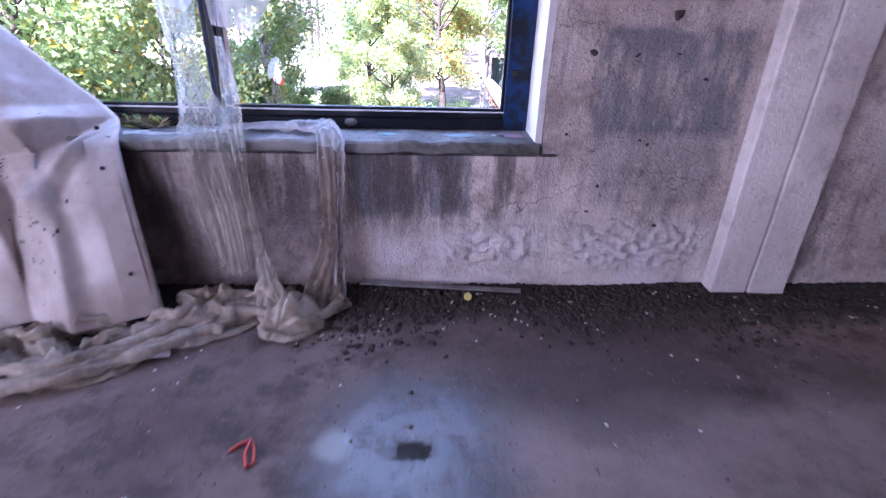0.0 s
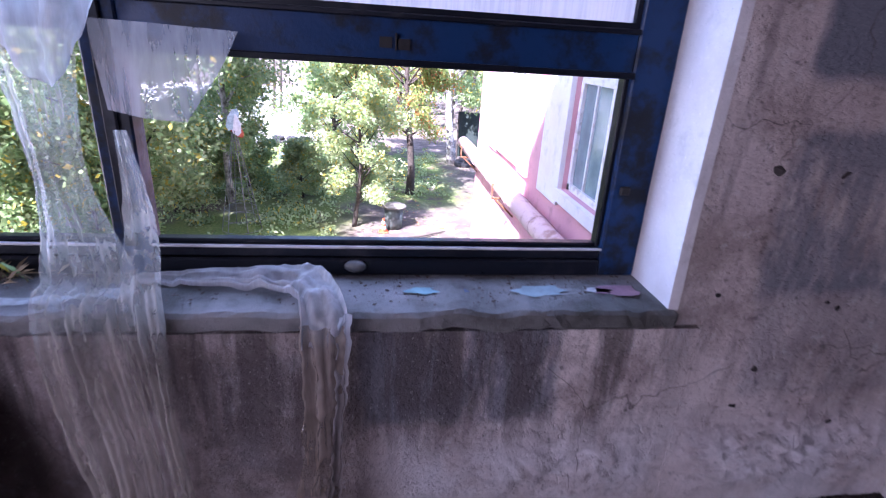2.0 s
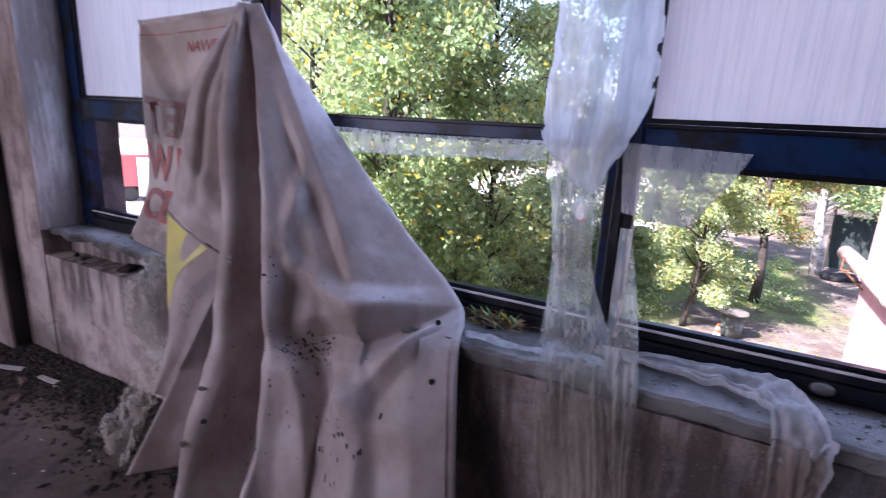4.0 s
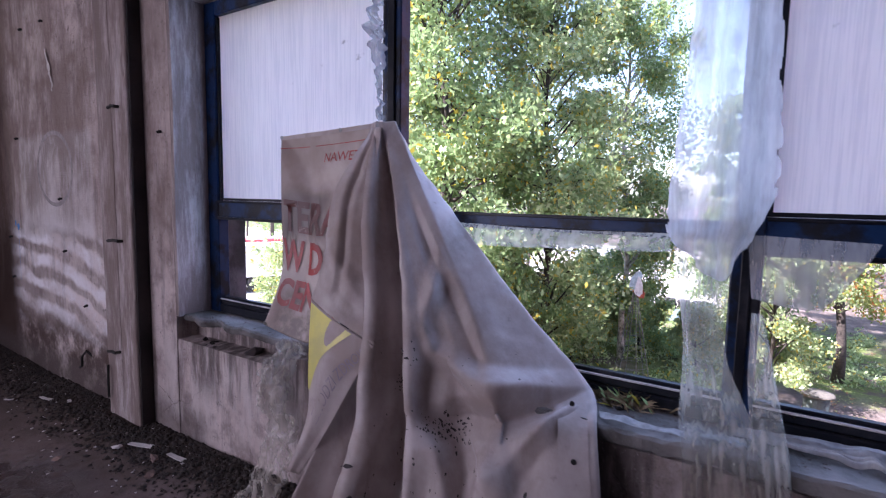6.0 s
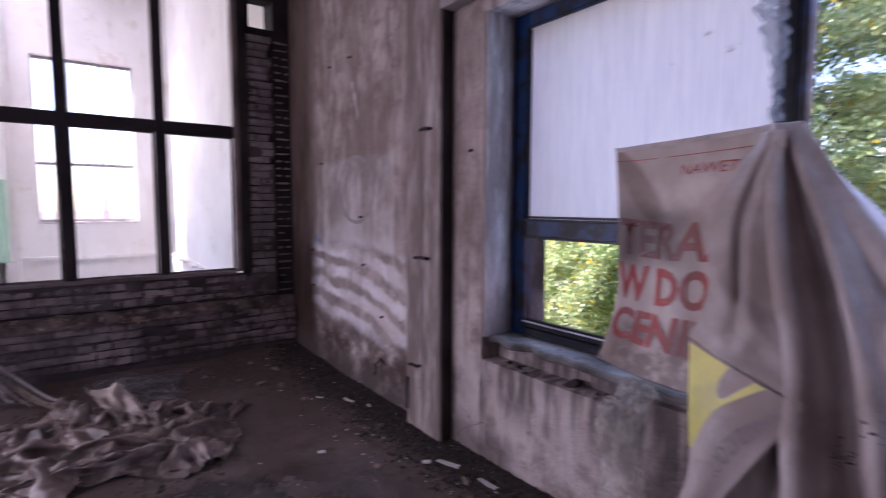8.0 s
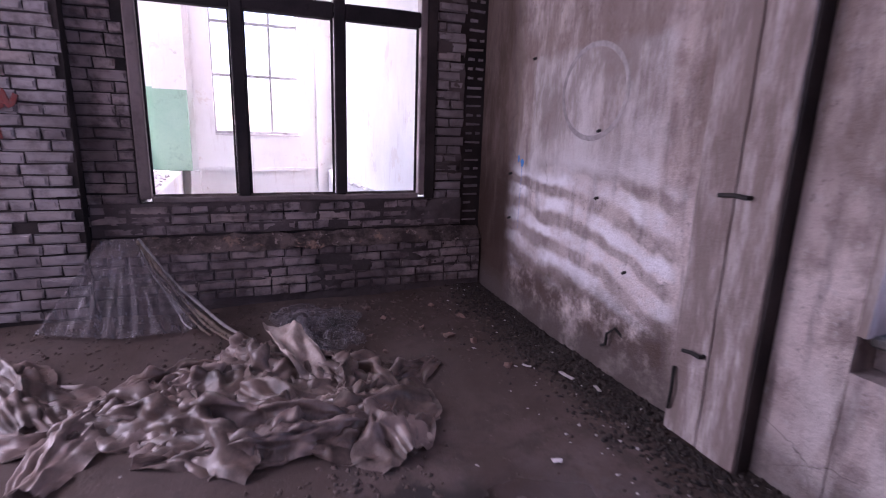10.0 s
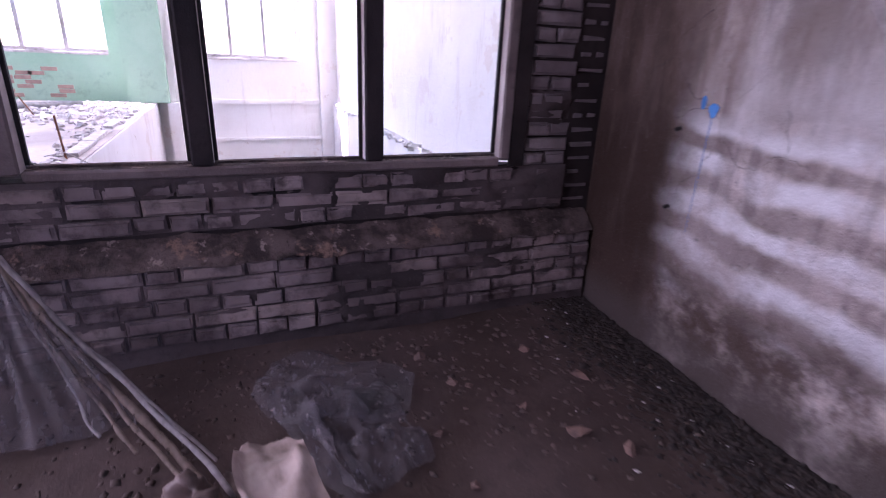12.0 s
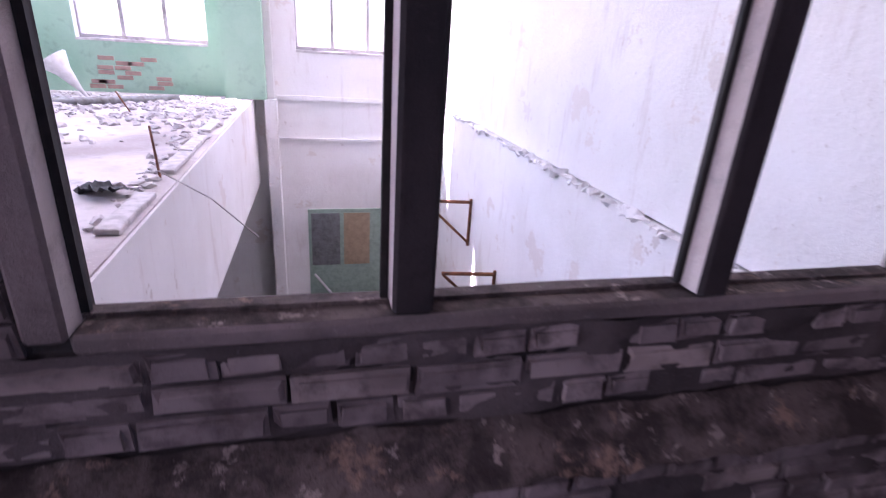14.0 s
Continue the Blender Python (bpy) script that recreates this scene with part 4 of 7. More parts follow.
def smear(label, x, y0, y1, z0, z1, seed, cover):
    """Mortar smeared unevenly over the courses; it swells out past the bricks in places."""
    ny, nz = int((y1 - y0) / 0.018), int((z1 - z0) / 0.016)
    verts, faces = [], []
    for j in range(nz + 1):
        for i in range(ny + 1):
            y, z = y0 + (y1 - y0) * i / ny, z0 + (z1 - z0) * j / nz
            q = Vector((y * 2.6, z * 5.0, seed))
            h = noise.noise(q) + 0.55 * noise.noise(q * 2.9) + 0.25 * noise.noise(q * 8)
            verts.append((x - 0.026 + min(0.032, max(0.0, 0.016 + 0.034 * (h + cover))), y, z))
    for j in range(nz):
        for i in range(ny):
            k = j * (ny + 1) + i
            faces.append((k, k + 1, k + ny + 2, k + ny + 1))
    me = bpy.data.meshes.new("mortar_smear")
    me.from_pydata(verts, [], faces)
    tagged(link_mesh("mortar_smear", me, SMEAR, smooth=True), label, "mortar", kind="structure")


def build_inner_frame():
    """Concrete frame with two mullions and a transom; no glass."""
    w = tagged(new("window_2"), "unglazed concrete window frame, dark inside and dusty on its ledges", "window", kind="structure")
    x0, x1 = WX - 0.105, WX + 0.006
    for n, d in (("frame_jamb", (x0, x1, IW0, -0.262, IZ0, IZ1)), ("frame_jamb", (x0, x1, 1.722, IW1 - 0.08, IZ0, IZ1)),
                 ("frame_sill", (x0, x1, -0.262, 1.722, IZ0 - 0.03, 0.880)), ("frame_head", (x0, x1, -0.262, 1.722, 3.54, IZ1)),
                 ("mullion", (x0, x1, 0.312, 0.398, 0.880, 3.54)), ("mullion", (x0, x1, 1.036, 1.120, 0.880, 3.54))):
        bm = boxes(d)
        bmesh.ops.bevel(bm, geom=bm.edges[:], offset=0.009, segments=1, affect="EDGES")
        lit_flanks(part(n, jitter(bm, 0.004, 14, 4), FRAME if n in ("mullion", "frame_head") else FRAME_GRIME, w))
    for a, b in ((-0.262, 0.312), (0.398, 1.036), (1.120, 1.722)):
        lit_flanks(part("transom", jitter(boxes((x0 + 0.002, x1 - 0.002, a, b, 2.185, 2.300), bevel=0.009), 0.003, 14, 3), FRAME, w))
        part("steel_angle", boxes((WX - 0.075, WX - 0.06, a, a + 0.016, 0.892, 2.185), (WX - 0.075, WX - 0.06, b - 0.016, b, 0.892, 2.185)), IRON, w)
    part("mortar_fillet", jitter(boxes((WX - 0.015, WX + 0.004, IW1 - 0.08, IW1, IZ0 - 0.03, IZ1)), 0.004, 10, 4), MORTAR, w)
    part("dust_ledge", jitter(boxes((x0, WX - 0.06, -0.262, 1.722, 0.878, 0.888)), 0.006, 16, 5), LEDGE, w, "dusty crumbs on the frame sill")


# room side: backlit shade put into the colour, over the soot
FRAME = mat_concrete("sooty_shaded_concrete_frame", (0.042, 0.033, 0.035), (0.018, 0.015, 0.017), 7)
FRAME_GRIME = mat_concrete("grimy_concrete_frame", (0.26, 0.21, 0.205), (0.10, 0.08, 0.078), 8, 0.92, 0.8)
# flank: paled for the light that comes from the hall
LIT_FLANK = mat_concrete("hall_lit_dusty_flank", (0.62, 0.55, 0.53), (0.40, 0.34, 0.32), 9, 0.92, 0.8)
smear("dark mortar smeared over the bricks below the frame", WX, -0.65, 2.12, 0.60, 0.835, 3, 0.0)
smear("dark mortar smeared over the plinth bricks", WX + 0.100, -0.65, NY - 0.02, 0.02, 0.50, 8, -0.40)
smear("dark mortar smeared over the bricks beside the frame", WX, 1.87, 2.12, 0.835, 3.2, 5, -0.3)
build_inner_frame()


# ---- the bright hall beyond the brick wall ----
HX, HY, HZ, HS = -15.5, 2.55, -4.5, -6.0   # far wall, north wall, lower floor, south wall


def build_hall():
    t = 0.45
    b = []
    # far wall with two tall windows and a door below
    ys = (HS, -3.5, -1.53, -0.1, 1.8, HY)
    wins = ((ys[1], ys[2], 1.13, 4.8), (ys[3], ys[4], 1.13, 4.8))
    b += [(HX - t, HX, HS, ys[1], HZ, 7), (HX - t, HX, ys[2], ys[3], HZ, 7), (HX - t, HX, ys[4], HY, HZ, 7)]
    for y0, y1, z0, z1 in wins:
        b += [(HX - t, HX, y0, y1, HZ, z0), (HX - t, HX, y0, y1, z1, 7)]
    structure("hall_wall_west", boxes(*b), HALL_WHITE, "peeling limewashed end wall of the hall", "wall")
    structure("hall_wall_north", boxes((HX - t, WX - 0.3, HY, HY + 0.3, 0.31, 7)), HALL_WHITE, "tall white hall wall", "wall")
    structure("hall_wall_base", boxes((HX - t, WX - 0.3, HY - 0.09, HY + 0.3, HZ, 0.29)), HALL_WHITE, "thicker lower part of the hall wall", "wall")
    # broken ledge on the north wall
    bm = bm_new()
    for i in range(110):
        rnd = random.Random(i)
        rock(bm, (HX + 0.1 + i * 0.08, HY - 0.06, 0.29 + rnd.uniform(-0.02, 0.02)), rnd.uniform(0.03, 0.085), i, 0.7)
    structure("hall_ledge", bm, HALL_WHITE, "ragged broken plaster ledge along the hall wall", "ledge")
    structure("hall_wall_south", boxes((HX - t, WX - 0.3, HS - 0.3, HS, HZ, 1.6), (HX - t, WX - 0.3, HS - 0.3, HS, 4.9, 7), (HX - t, -14.2, HS - 0.3, HS, 1.6, 4.9),
                                       (-12.0, -11.2, HS - 0.3, HS, 1.6, 4.9), (-8.6, WX - 0.3, HS - 0.3, HS, 1.6, 4.9)), HALL_GREEN, "green and white hall side wall with openings", "wall")
    structure("hall_floor", boxes((HX - t, WX - 0.3, HS - 0.3, HY + 0.3, HZ - 0.3, HZ)), SLAB_TOP, "dusty lower hall floor", "floor")
    structure("hall_roof", boxes((HX - t, WX - 0.3, HS - 0.3, -4.4, 7, 7.2), (HX - t, WX - 0.3, 0.6, HY + 0.3, 7, 7.2), (HX - t, HX + 0.8, -4.4, 0.6, 7, 7.2), (-13.0, WX - 0.3, -4.4, 0.6, 7, 7.2)),
              HALL_WHITE, "hall roof around an added milky rooflight", "ceiling")
    # unseen rooflight, added as a reason for the hall's brightness
    structure("added_rooflight", boxes((HX + 0.78, -12.98, -4.42, 0.62, 7.05, 7.08)), FROSTED, "unseen milky glazed rooflight added to light the hall", "rooflight")
    structure("hall_wall_east", boxes((WX - 0.30, WX - 0.29, SY - 2.2, SY, HZ, 7), (WX - 0.30, WX + 0.2, HS - 0.3, HY + 0.3, CZ + 0.25, 7), (WX - 0.305, WX - 0.20, HS, HY, HZ, -0.35)), HALL_WHITE, "near end wall of the hall", "wall")
    # upper slab with a deep edge beam
    structure("hall_slab", boxes((HX, WX - 0.305, HS, -0.86, 0.05, 0.30)), SLAB_TOP, "dusty upper floor slab with broken edge", "slab")
    bm = boxes((HX, WX - 0.305, -1.15, -0.84, -1.25, 0.288))
    for v in bm.verts:
        if v.co.z < 0 and v.co.x > -10:
            v.co.z = -1.05
    structure("hall_edge_beam", bm, HALL_WHITE, "white edge beam under the slab", "beam")
    # green dado and pilaster over the slab
    structure("hall_dado", boxes((HX, HX + 0.012, HS, ys[1], 0.30, 7), (HX, HX + 0.012, ys[2], -1.28, 0.30, 2.1), (HX, HX + 0.012, ys[1], ys[2], 0.30, 1.13)), HALL_GREEN, "peeling green painted wall", "wall paint")
    bm = boxes((HX, HX + 0.32, -1.28, -0.62, 0.30, 2.05))
    structure("hall_pilaster", bm, HALL_GREEN, "green painted pilaster", "pilaster")
    structure("hall_pilaster_upper", boxes((HX, HX + 0.318, -1.278, -0.622, 2.05, 7), (HX, HX + 0.32, -0.66, -0.46, HZ, 0.30), (HX, HX + 0.10, -0.62, -0.50, 0.30, 7), (HX, HX + 0.10, 2.2, HY, HZ, 7)), HALL_WHITE, "white pilaster", "pilaster")
    structure("hall_band", jitter(boxes((HX, HX + 0.06, -0.46, 2.2, 0.28, 0.36), (HX, HX + 0.05, -0.46, 2.2, -0.45, -0.40)), 0.015, 5, 5), HALL_WHITE, "plaster band across the end wall", "trim")
    bm = bm_new()
    for i in range(16):
        rnd = random.Random(i)
        y = -3.55 + rnd.random() * 1.2
        box(bm, HX + 0.002, HX + 0.018, y, y + 0.24, 0.36 + 0.075 * (i % 7), 0.425 + 0.075 * (i % 7), 0.004)
    structure("bare_brick_patch", bm, mat_plain("bare_red_brick", (0.42, 0.27, 0.22), (0.30, 0.2, 0.17), 0.9), "bare bricks where the green paint fell off", "brick patch")
    for k, (y0, y1, z0, z1) in enumerate(wins):
        w = tagged(new("window_%d" % (k + 3)), "tall white steel window over-bright with daylight", "window", kind="structure")
        n = 3
        for i in range(n + 1):
            y = y0 + (y1 - y0) * i / n
            part("bar", boxes((HX - 0.2, HX - 0.14, y - 0.03, y + 0.03, z0, z1)), GREY_STEEL, w)
        for z in (z0 + 0.03, 2.45, 3.6, z1 - 0.03):
            part("bar", boxes((HX - 0.195, HX - 0.145, y0, y1, z - 0.035, z + 0.035)), GREY_STEEL, w)
        part("ledge", jitter(boxes((HX - 0.14, HX + 0.02, y0, y1, z0 - 0.03, z0 + 0.01)), 0.012, 8, 5), CHIP, w)
    # lower doorway with green and brown panels
    d = tagged(new("door_1"), "tall green framed door with grimy panels on the lower floor", "door", kind="structure")
    part("panel", boxes((HX, HX + 0.03, 0.0, 1.5, HZ, -1.8)), mat_plain("grey_green_paint", (0.32, 0.42, 0.34), (0.24, 0.33, 0.27)), d)
    part("pane", boxes((HX + 0.03, HX + 0.045, 0.06, 0.62, -3.0, -1.88)), mat_plain("grimy_glass", (0.20, 0.21, 0.21), (0.12, 0.12, 0.12), 0.3), d)
    part("pane", boxes((HX + 0.03, HX + 0.045, 0.70, 1.22, -3.0, -1.88)), mat_plain("brown_board", (0.40, 0.30, 0.19), (0.30, 0.22, 0.14), 0.6), d)
    part("brace", tube(bm_new(), [(HX + 0.06, 0.1, -3.2), (HX + 0.06, 0.75, -4.1)], 0.025), LAMP_WHITE, d)


build_hall()


def build_hall_things():
    rnd = random.Random(5)
    bm = bm_new()
    for i in range(800):
        x = HX + 0.4 + abs(rnd.gauss(0, 1.8))
        y = rnd.uniform(-4.6, -0.95)
        rock(bm, (x, y, 0.31), rnd.uniform(0.015, 0.075), i, 0.6)
    for i in range(120):
        rock(bm, (rnd.uniform(-14, -8.5), -0.95 - abs(rnd.gauss(0, 0.15)), 0.31), rnd.uniform(0.015, 0.06), i + 500, 0.6)
    tagged(part("slab_rubble", bm, CHIP), "pale plaster rubble strewn over the slab", "rubble", kind="stuff")
    lamp = thing("lamp_shade", "white enamel industrial lamp shade lying on the slab", "lamp shade")
    me = part("shade", lathe(bm_new(), [(0.03, 0), (0.05, 0.16), (0.17, 0.46), (0.34, 0.66), (0.33, 0.665), (0.16, 0.47), (0.04, 0.17)], (0, 0, 0), 24), LAMP_WHITE, lamp, smooth=True)
    me.matrix_basis = pose(-14.2, -3.0, 0.33, 35, 0, 0) @ Matrix.Diagonal((0.62, 0.62, 1.0, 1))
    hose = thing("hose", "thick grey hose lying on the slab", "hose")
    part("hose_run", tube(bm_new(), [(-13.2, -3.9, 0.34), (-13.6, -3.3, 0.35), (-13.8, -2.8, 0.36), (-14.3, -2.2, 0.34), (-14.6, -1.9, 0.33)], 0.06), STEEL, hose, smooth=True)
    for i, (x, y, h, lean) in enumerate(((-9.75, -1.0, 0.40, 0.02), (-13.0, -2.1, 0.30, 0.12))):
        r = thing("rebar", "rusty reinforcement bar standing out of the slab", "rebar", "bars in the slab")
        part("bar", tube(bm_new(), [(x, y, 0.28), (x + lean, y - lean, 0.30 + h)], 0.009, 6), RUST, r)
    wire = thing("wire", "bent pale wire hanging over the slab edge", "wire")
    part("strand", tube(bm_new(), [(-9.7, -1.15, 0.34), (-9.55, -0.95, 0.40), (-9.5, -0.6, 0.20), (-9.6, -0.30, -0.15)], 0.006, 6), CHIP, wire)
    scrap = thing("scrap", "dark torn roofing felt on the slab edge", "scrap")
    Sheet([[(-9.5, -1.35, 0.32), (-9.25, -1.05, 0.36)], [(-9.35, -1.45, 0.33), (-9.05, -1.2, 0.40)]], 0.02, 2, 0.05, 0.1).part("flake", RUBBER, scrap, nu=12, nv=12)
    for i, (x, y) in enumerate(((-9.2, -0.95), (-10.6, -0.98), (-11.4, -1.0), (-12.5, -1.02))):
        p = thing("plank", "pale broken plaster slat on the slab edge", "slat", "slats on the slab edge")
        part("board", jitter(boxes((x, x + 0.75, y - 0.07, y + 0.06, 0.30, 0.34), bevel=0.006), 0.01, 4, 3), CHIP, p)
    # rusty brackets on the lower hall wall
    for x, z in ((-12.6, -0.75), (-11.3, -1.35)):
        br = thing("wall_bracket", "rusty triangular iron bracket on the hall wall", "bracket", "brackets on the hall wall")
        y = HY - 0.09
        part("upright", tube(bm_new(), [(x, y - 0.02, z), (x, y - 0.02, z - 0.75)], 0.025, 6), RUST, br)
        part("arm", tube(bm_new(), [(x, y - 0.02, z - 0.05), (x - 0.1, y - 0.72, z - 0.05)], 0.025, 6), RUST, br)
        part("strut", tube(bm_new(), [(x, y - 0.02, z - 0.70), (x - 0.1, y - 0.70, z - 0.07)], 0.02, 6), RUST, br)


build_hall_things()


# ---- outside: ground, trees, pink wing, yard things ----
GZ = -4.5


def build_ground():
    bm = bm_new()
    bmesh.ops.create_grid(bm, x_segments=2, y_segments=2, size=600, matrix=Matrix.Translation((0, 0, GZ)))
    structure("ground", bm, GROUND, "trodden earth and grass yard under the trees", "ground")


def leaf_cloud(name, centres, radii, per, size, material, parent, seed, droop=0.0):
    """Many small bent leaves round the given clump centres."""
    rng = np.random.default_rng(seed)
    c = np.repeat(np.array(centres), per, axis=0)
    r = np.repeat(np.array(radii), per)[:, None]
    n = len(c)
    d = rng.normal(size=(n, 3))
    d /= np.linalg.norm(d, axis=1)[:, None]
    p = c + d * r * rng.random((n, 1)) ** 0.45 * np.array([1, 1, 0.8])
    p[:, 2] -= droop * rng.random(n) * r[:, 0]
    a = rng.normal(size=(n, 3))
    a /= np.linalg.norm(a, axis=1)[:, None]
    b = np.cross(a, rng.normal(size=(n, 3)))
    b /= np.linalg.norm(b, axis=1)[:, None]
    s = (size * rng.uniform(0.6, 1.3, n))[:, None]
    v = np.stack([p - a * s, p + b * s * 0.55, p + a * s, p - b * s * 0.55], axis=1).reshape(-1, 3)
    me = bpy.data.meshes.new(name)
    me.vertices.add(4 * n)
    me.vertices.foreach_set("co", v.ravel())
    me.loops.add(4 * n)
    me.loops.foreach_set("vertex_index", np.arange(4 * n))
    me.polygons.add(n)
    me.polygons.foreach_set("loop_start", np.arange(0, 4 * n, 4))
    me.polygons.foreach_set("loop_total", np.full(n, 4))
    me.update()
    me.validate()
    return link_mesh(name, me, material, parent)


def tree(x, y, height, crown, base, seed, leaves, bark, label, per=330, size=0.085, trunk=0.14, clumps=60, droop=0.0, kind="tree"):
    """A trunk with limbs; clumps of leaves along the limbs. base: height above ground at which the crown begins."""
    rnd = random.Random(seed)
    t = thing(kind, label, kind, "trees behind the building" if kind == "tree" else "shrubs behind the building")
    lean = (rnd.uniform(-.05, .05), rnd.uniform(-.05, .05))
    axis = [Vector((x + lean[0] * h + 0.12 * math.sin(h * 0.9 + seed), y + lean[1] * h, GZ + h)) for h in [height * k / 9 for k in range(10)]]
    part("trunk", tube(bm_new(), [axis[0] - Vector((0, 0, 0.1))] + axis[1:], [trunk * (1.25 if k == 0 else 1 - 0.9 * k / 9) for k in range(10)], 9), bark, t, smooth=True)
    centres, radii = [], []
    bm = bm_new()
    for i in range(clumps):
        f = (i + rnd.random()) / clumps
        h = base + (height - base) * f
        k = h / height * 9
        start = axis[min(8, int(k))].lerp(axis[min(9, int(k) + 1)], k - int(k))
        reach = crown * (0.45 + 0.55 * math.sin(math.pi * min(1, 0.22 + 0.78 * f))) * rnd.uniform(0.35, 1.05)
        a = rnd.uniform(0, math.tau)
        end = start + Vector((math.cos(a) * reach, math.sin(a) * reach, rnd.uniform(-.25, .55) * reach))
        mid = start.lerp(end, 0.5) + Vector((0, 0, 0.12 * reach))
        if kind == "shrub" or i % 4:
            tube(bm, [start - Vector((0, 0, 0.25 * reach)), mid, end], [trunk * 0.30 * (1 - 0.6 * f), trunk * 0.16, trunk * 0.05], 5, cap=False)
        else:
            part("limb", tube(bm_new(), [start - Vector((0, 0, 0.25 * reach)), mid, end], [trunk * 0.42 * (1 - 0.6 * f), trunk * 0.22, trunk * 0.06], 6, cap=False), bark, t, smooth=True)
        centres += [end, mid.lerp(end, 0.45)]
        radii += [rnd.uniform(0.26, 0.55) * crown * 0.62, rnd.uniform(0.24, 0.45) * crown * 0.6]
    tagged(part("twig_spray", bm, bark, t, smooth=True), kind="stuff")
    leaf_cloud("crown", centres, radii, per // 2, size, leaves, t, seed, droop)
    return t


def build_trees():
    L = "leafy tree with dark trunk, yellowing here and there"
    tree(-8.4, 13.2, 16.5, 3.8, 2.0, 1, LEAF, BARK, L, 470, 0.084, 0.19, 115)
    tree(-12.6, 14.0, 13, 3.6, 0.8, 2, LEAF_LIGHT, BARK, L, 440, 0.080, 0.17, 95)
    tree(-6.4, 16.4, 14.0, 3.0, 1.6, 3, LEAF_LIGHT, BARK, L, 460, 0.082, 0.14, 100)
    tree(-4.9, 20.5, 15.5, 2.4, 2.2, 4, LEAF, BARK_PALE, "birch with pale trunk and hanging leaves", 560, 0.066, 0.12, 100, 1.2)
    tree(-18, 21, 12, 4, 2, 5, LEAF_LIGHT, BARK, L, 300, 0.12, 0.18, 60)
    tree(-0.35, 18.0, 6.0, 1.7, 0.9, 6, LEAF_LIGHT, BARK, "young tree with light green leaves", 440, 0.052, 0.08, 55)
    tree(1.7, 22.3, 9.0, 2.4, 2.6, 7, LEAF_AUTUMN, BARK, "slim tree with leaves turning orange", 420, 0.062, 0.17, 55)
    tree(4.3, 28.5, 12, 3.0, 3.2, 8, LEAF, BARK_PALE, "birch with pale patched trunk", 320, 0.09, 0.22, 55)
    tree(-1.6, 27.5, 10.8, 2.6, 1.2, 9, LEAF, BARK, L, 380, 0.09, 0.12, 60)
    S = "dense light green shrub below the trees"
    for i, (x, y, h, r) in enumerate(((-6.7, 14.2, 3.8, 1.6), (-6.6, 19.2, 3.0, 1.4), (-2.5, 21.4, 2.2, 1.1), (-7.4, 11.8, 4.3, 1.9), (-10.6, 11.5, 4.6, 2.0), (-13.5, 12, 4.4, 2.0),
                                      (-4.9, 22.5, 2.4, 1.3), (-6.6, 22, 3.6, 1.8), (-9.2, 16, 4.5, 2.0))):
        tree(x, y, h, r, 0.25, 20 + i, LEAF_LIGHT if i % 3 else LEAF, BARK, S, 440, 0.055, 0.045, 46, kind="shrub")
    # distant wood, with a gap over the pale yard
    rnd = random.Random(77)
    cs, rs = [], []
    for i in range(420):
        x, y = rnd.uniform(-75, 40), rnd.uniform(38, 62)
        if -13 < x * 45 / y < -5 or (x < -20 and y < 50):
            continue
        cs.append((x, y, GZ + rnd.uniform(0.5, 9.5)))
        rs.append(rnd.uniform(1.4, 2.8))
    w = thing("far_wood", "far belt of mixed green trees", "woods", kind="stuff")
    leaf_cloud("foliage", cs, rs, 190, 0.22, LEAF, w, 3)
    bm = bm_new()
    for i in range(60):
        x, y = rnd.uniform(-75, 40), rnd.uniform(40, 60)
        tube(bm, [(x, y, GZ - 0.1), (x + 0.2, y, GZ + 4), (x + 0.1, y, GZ + 8)], 0.16, 6, 0.5)
    part("trunks", bm, BARK, w)
    g = thing("grass", "uneven tufts of grass and weeds in the yard", "grass", kind="stuff")
    gx = [(rnd.uniform(-12, -0.6), rnd.uniform(8, 24), GZ + 0.1) for _ in range(260)] + [(rnd.uniform(-10, 3.5), rnd.uniform(21.5, 31), GZ + 0.08) for _ in range(300)]
    leaf_cloud("tufts", gx, [0.4] * len(gx), 46, 0.07, LEAF_LIGHT, g, 9)
    lit = thing("leaf_litter", "fallen leaves on the trodden earth", "leaf litter", kind="stuff")
    ly = [(rnd.uniform(-1, 9), rnd.uniform(10, 30), GZ + 0.03) for _ in range(160)]
    ob = leaf_cloud("leaves", ly, [0.8] * len(ly), 30, 0.05, LEAF_AUTUMN, lit, 10)
    co = np.empty(len(ob.data.vertices) * 3)
    ob.data.vertices.foreach_get("co", co)
    co = co.reshape(-1, 3)
    co[:, 2] = GZ + 0.012 + 0.12 * np.abs(co[:, 2] - GZ - 0.03) * 0.3
    ob.data.vertices.foreach_set("co", co.ravel())


build_ground()
build_trees()


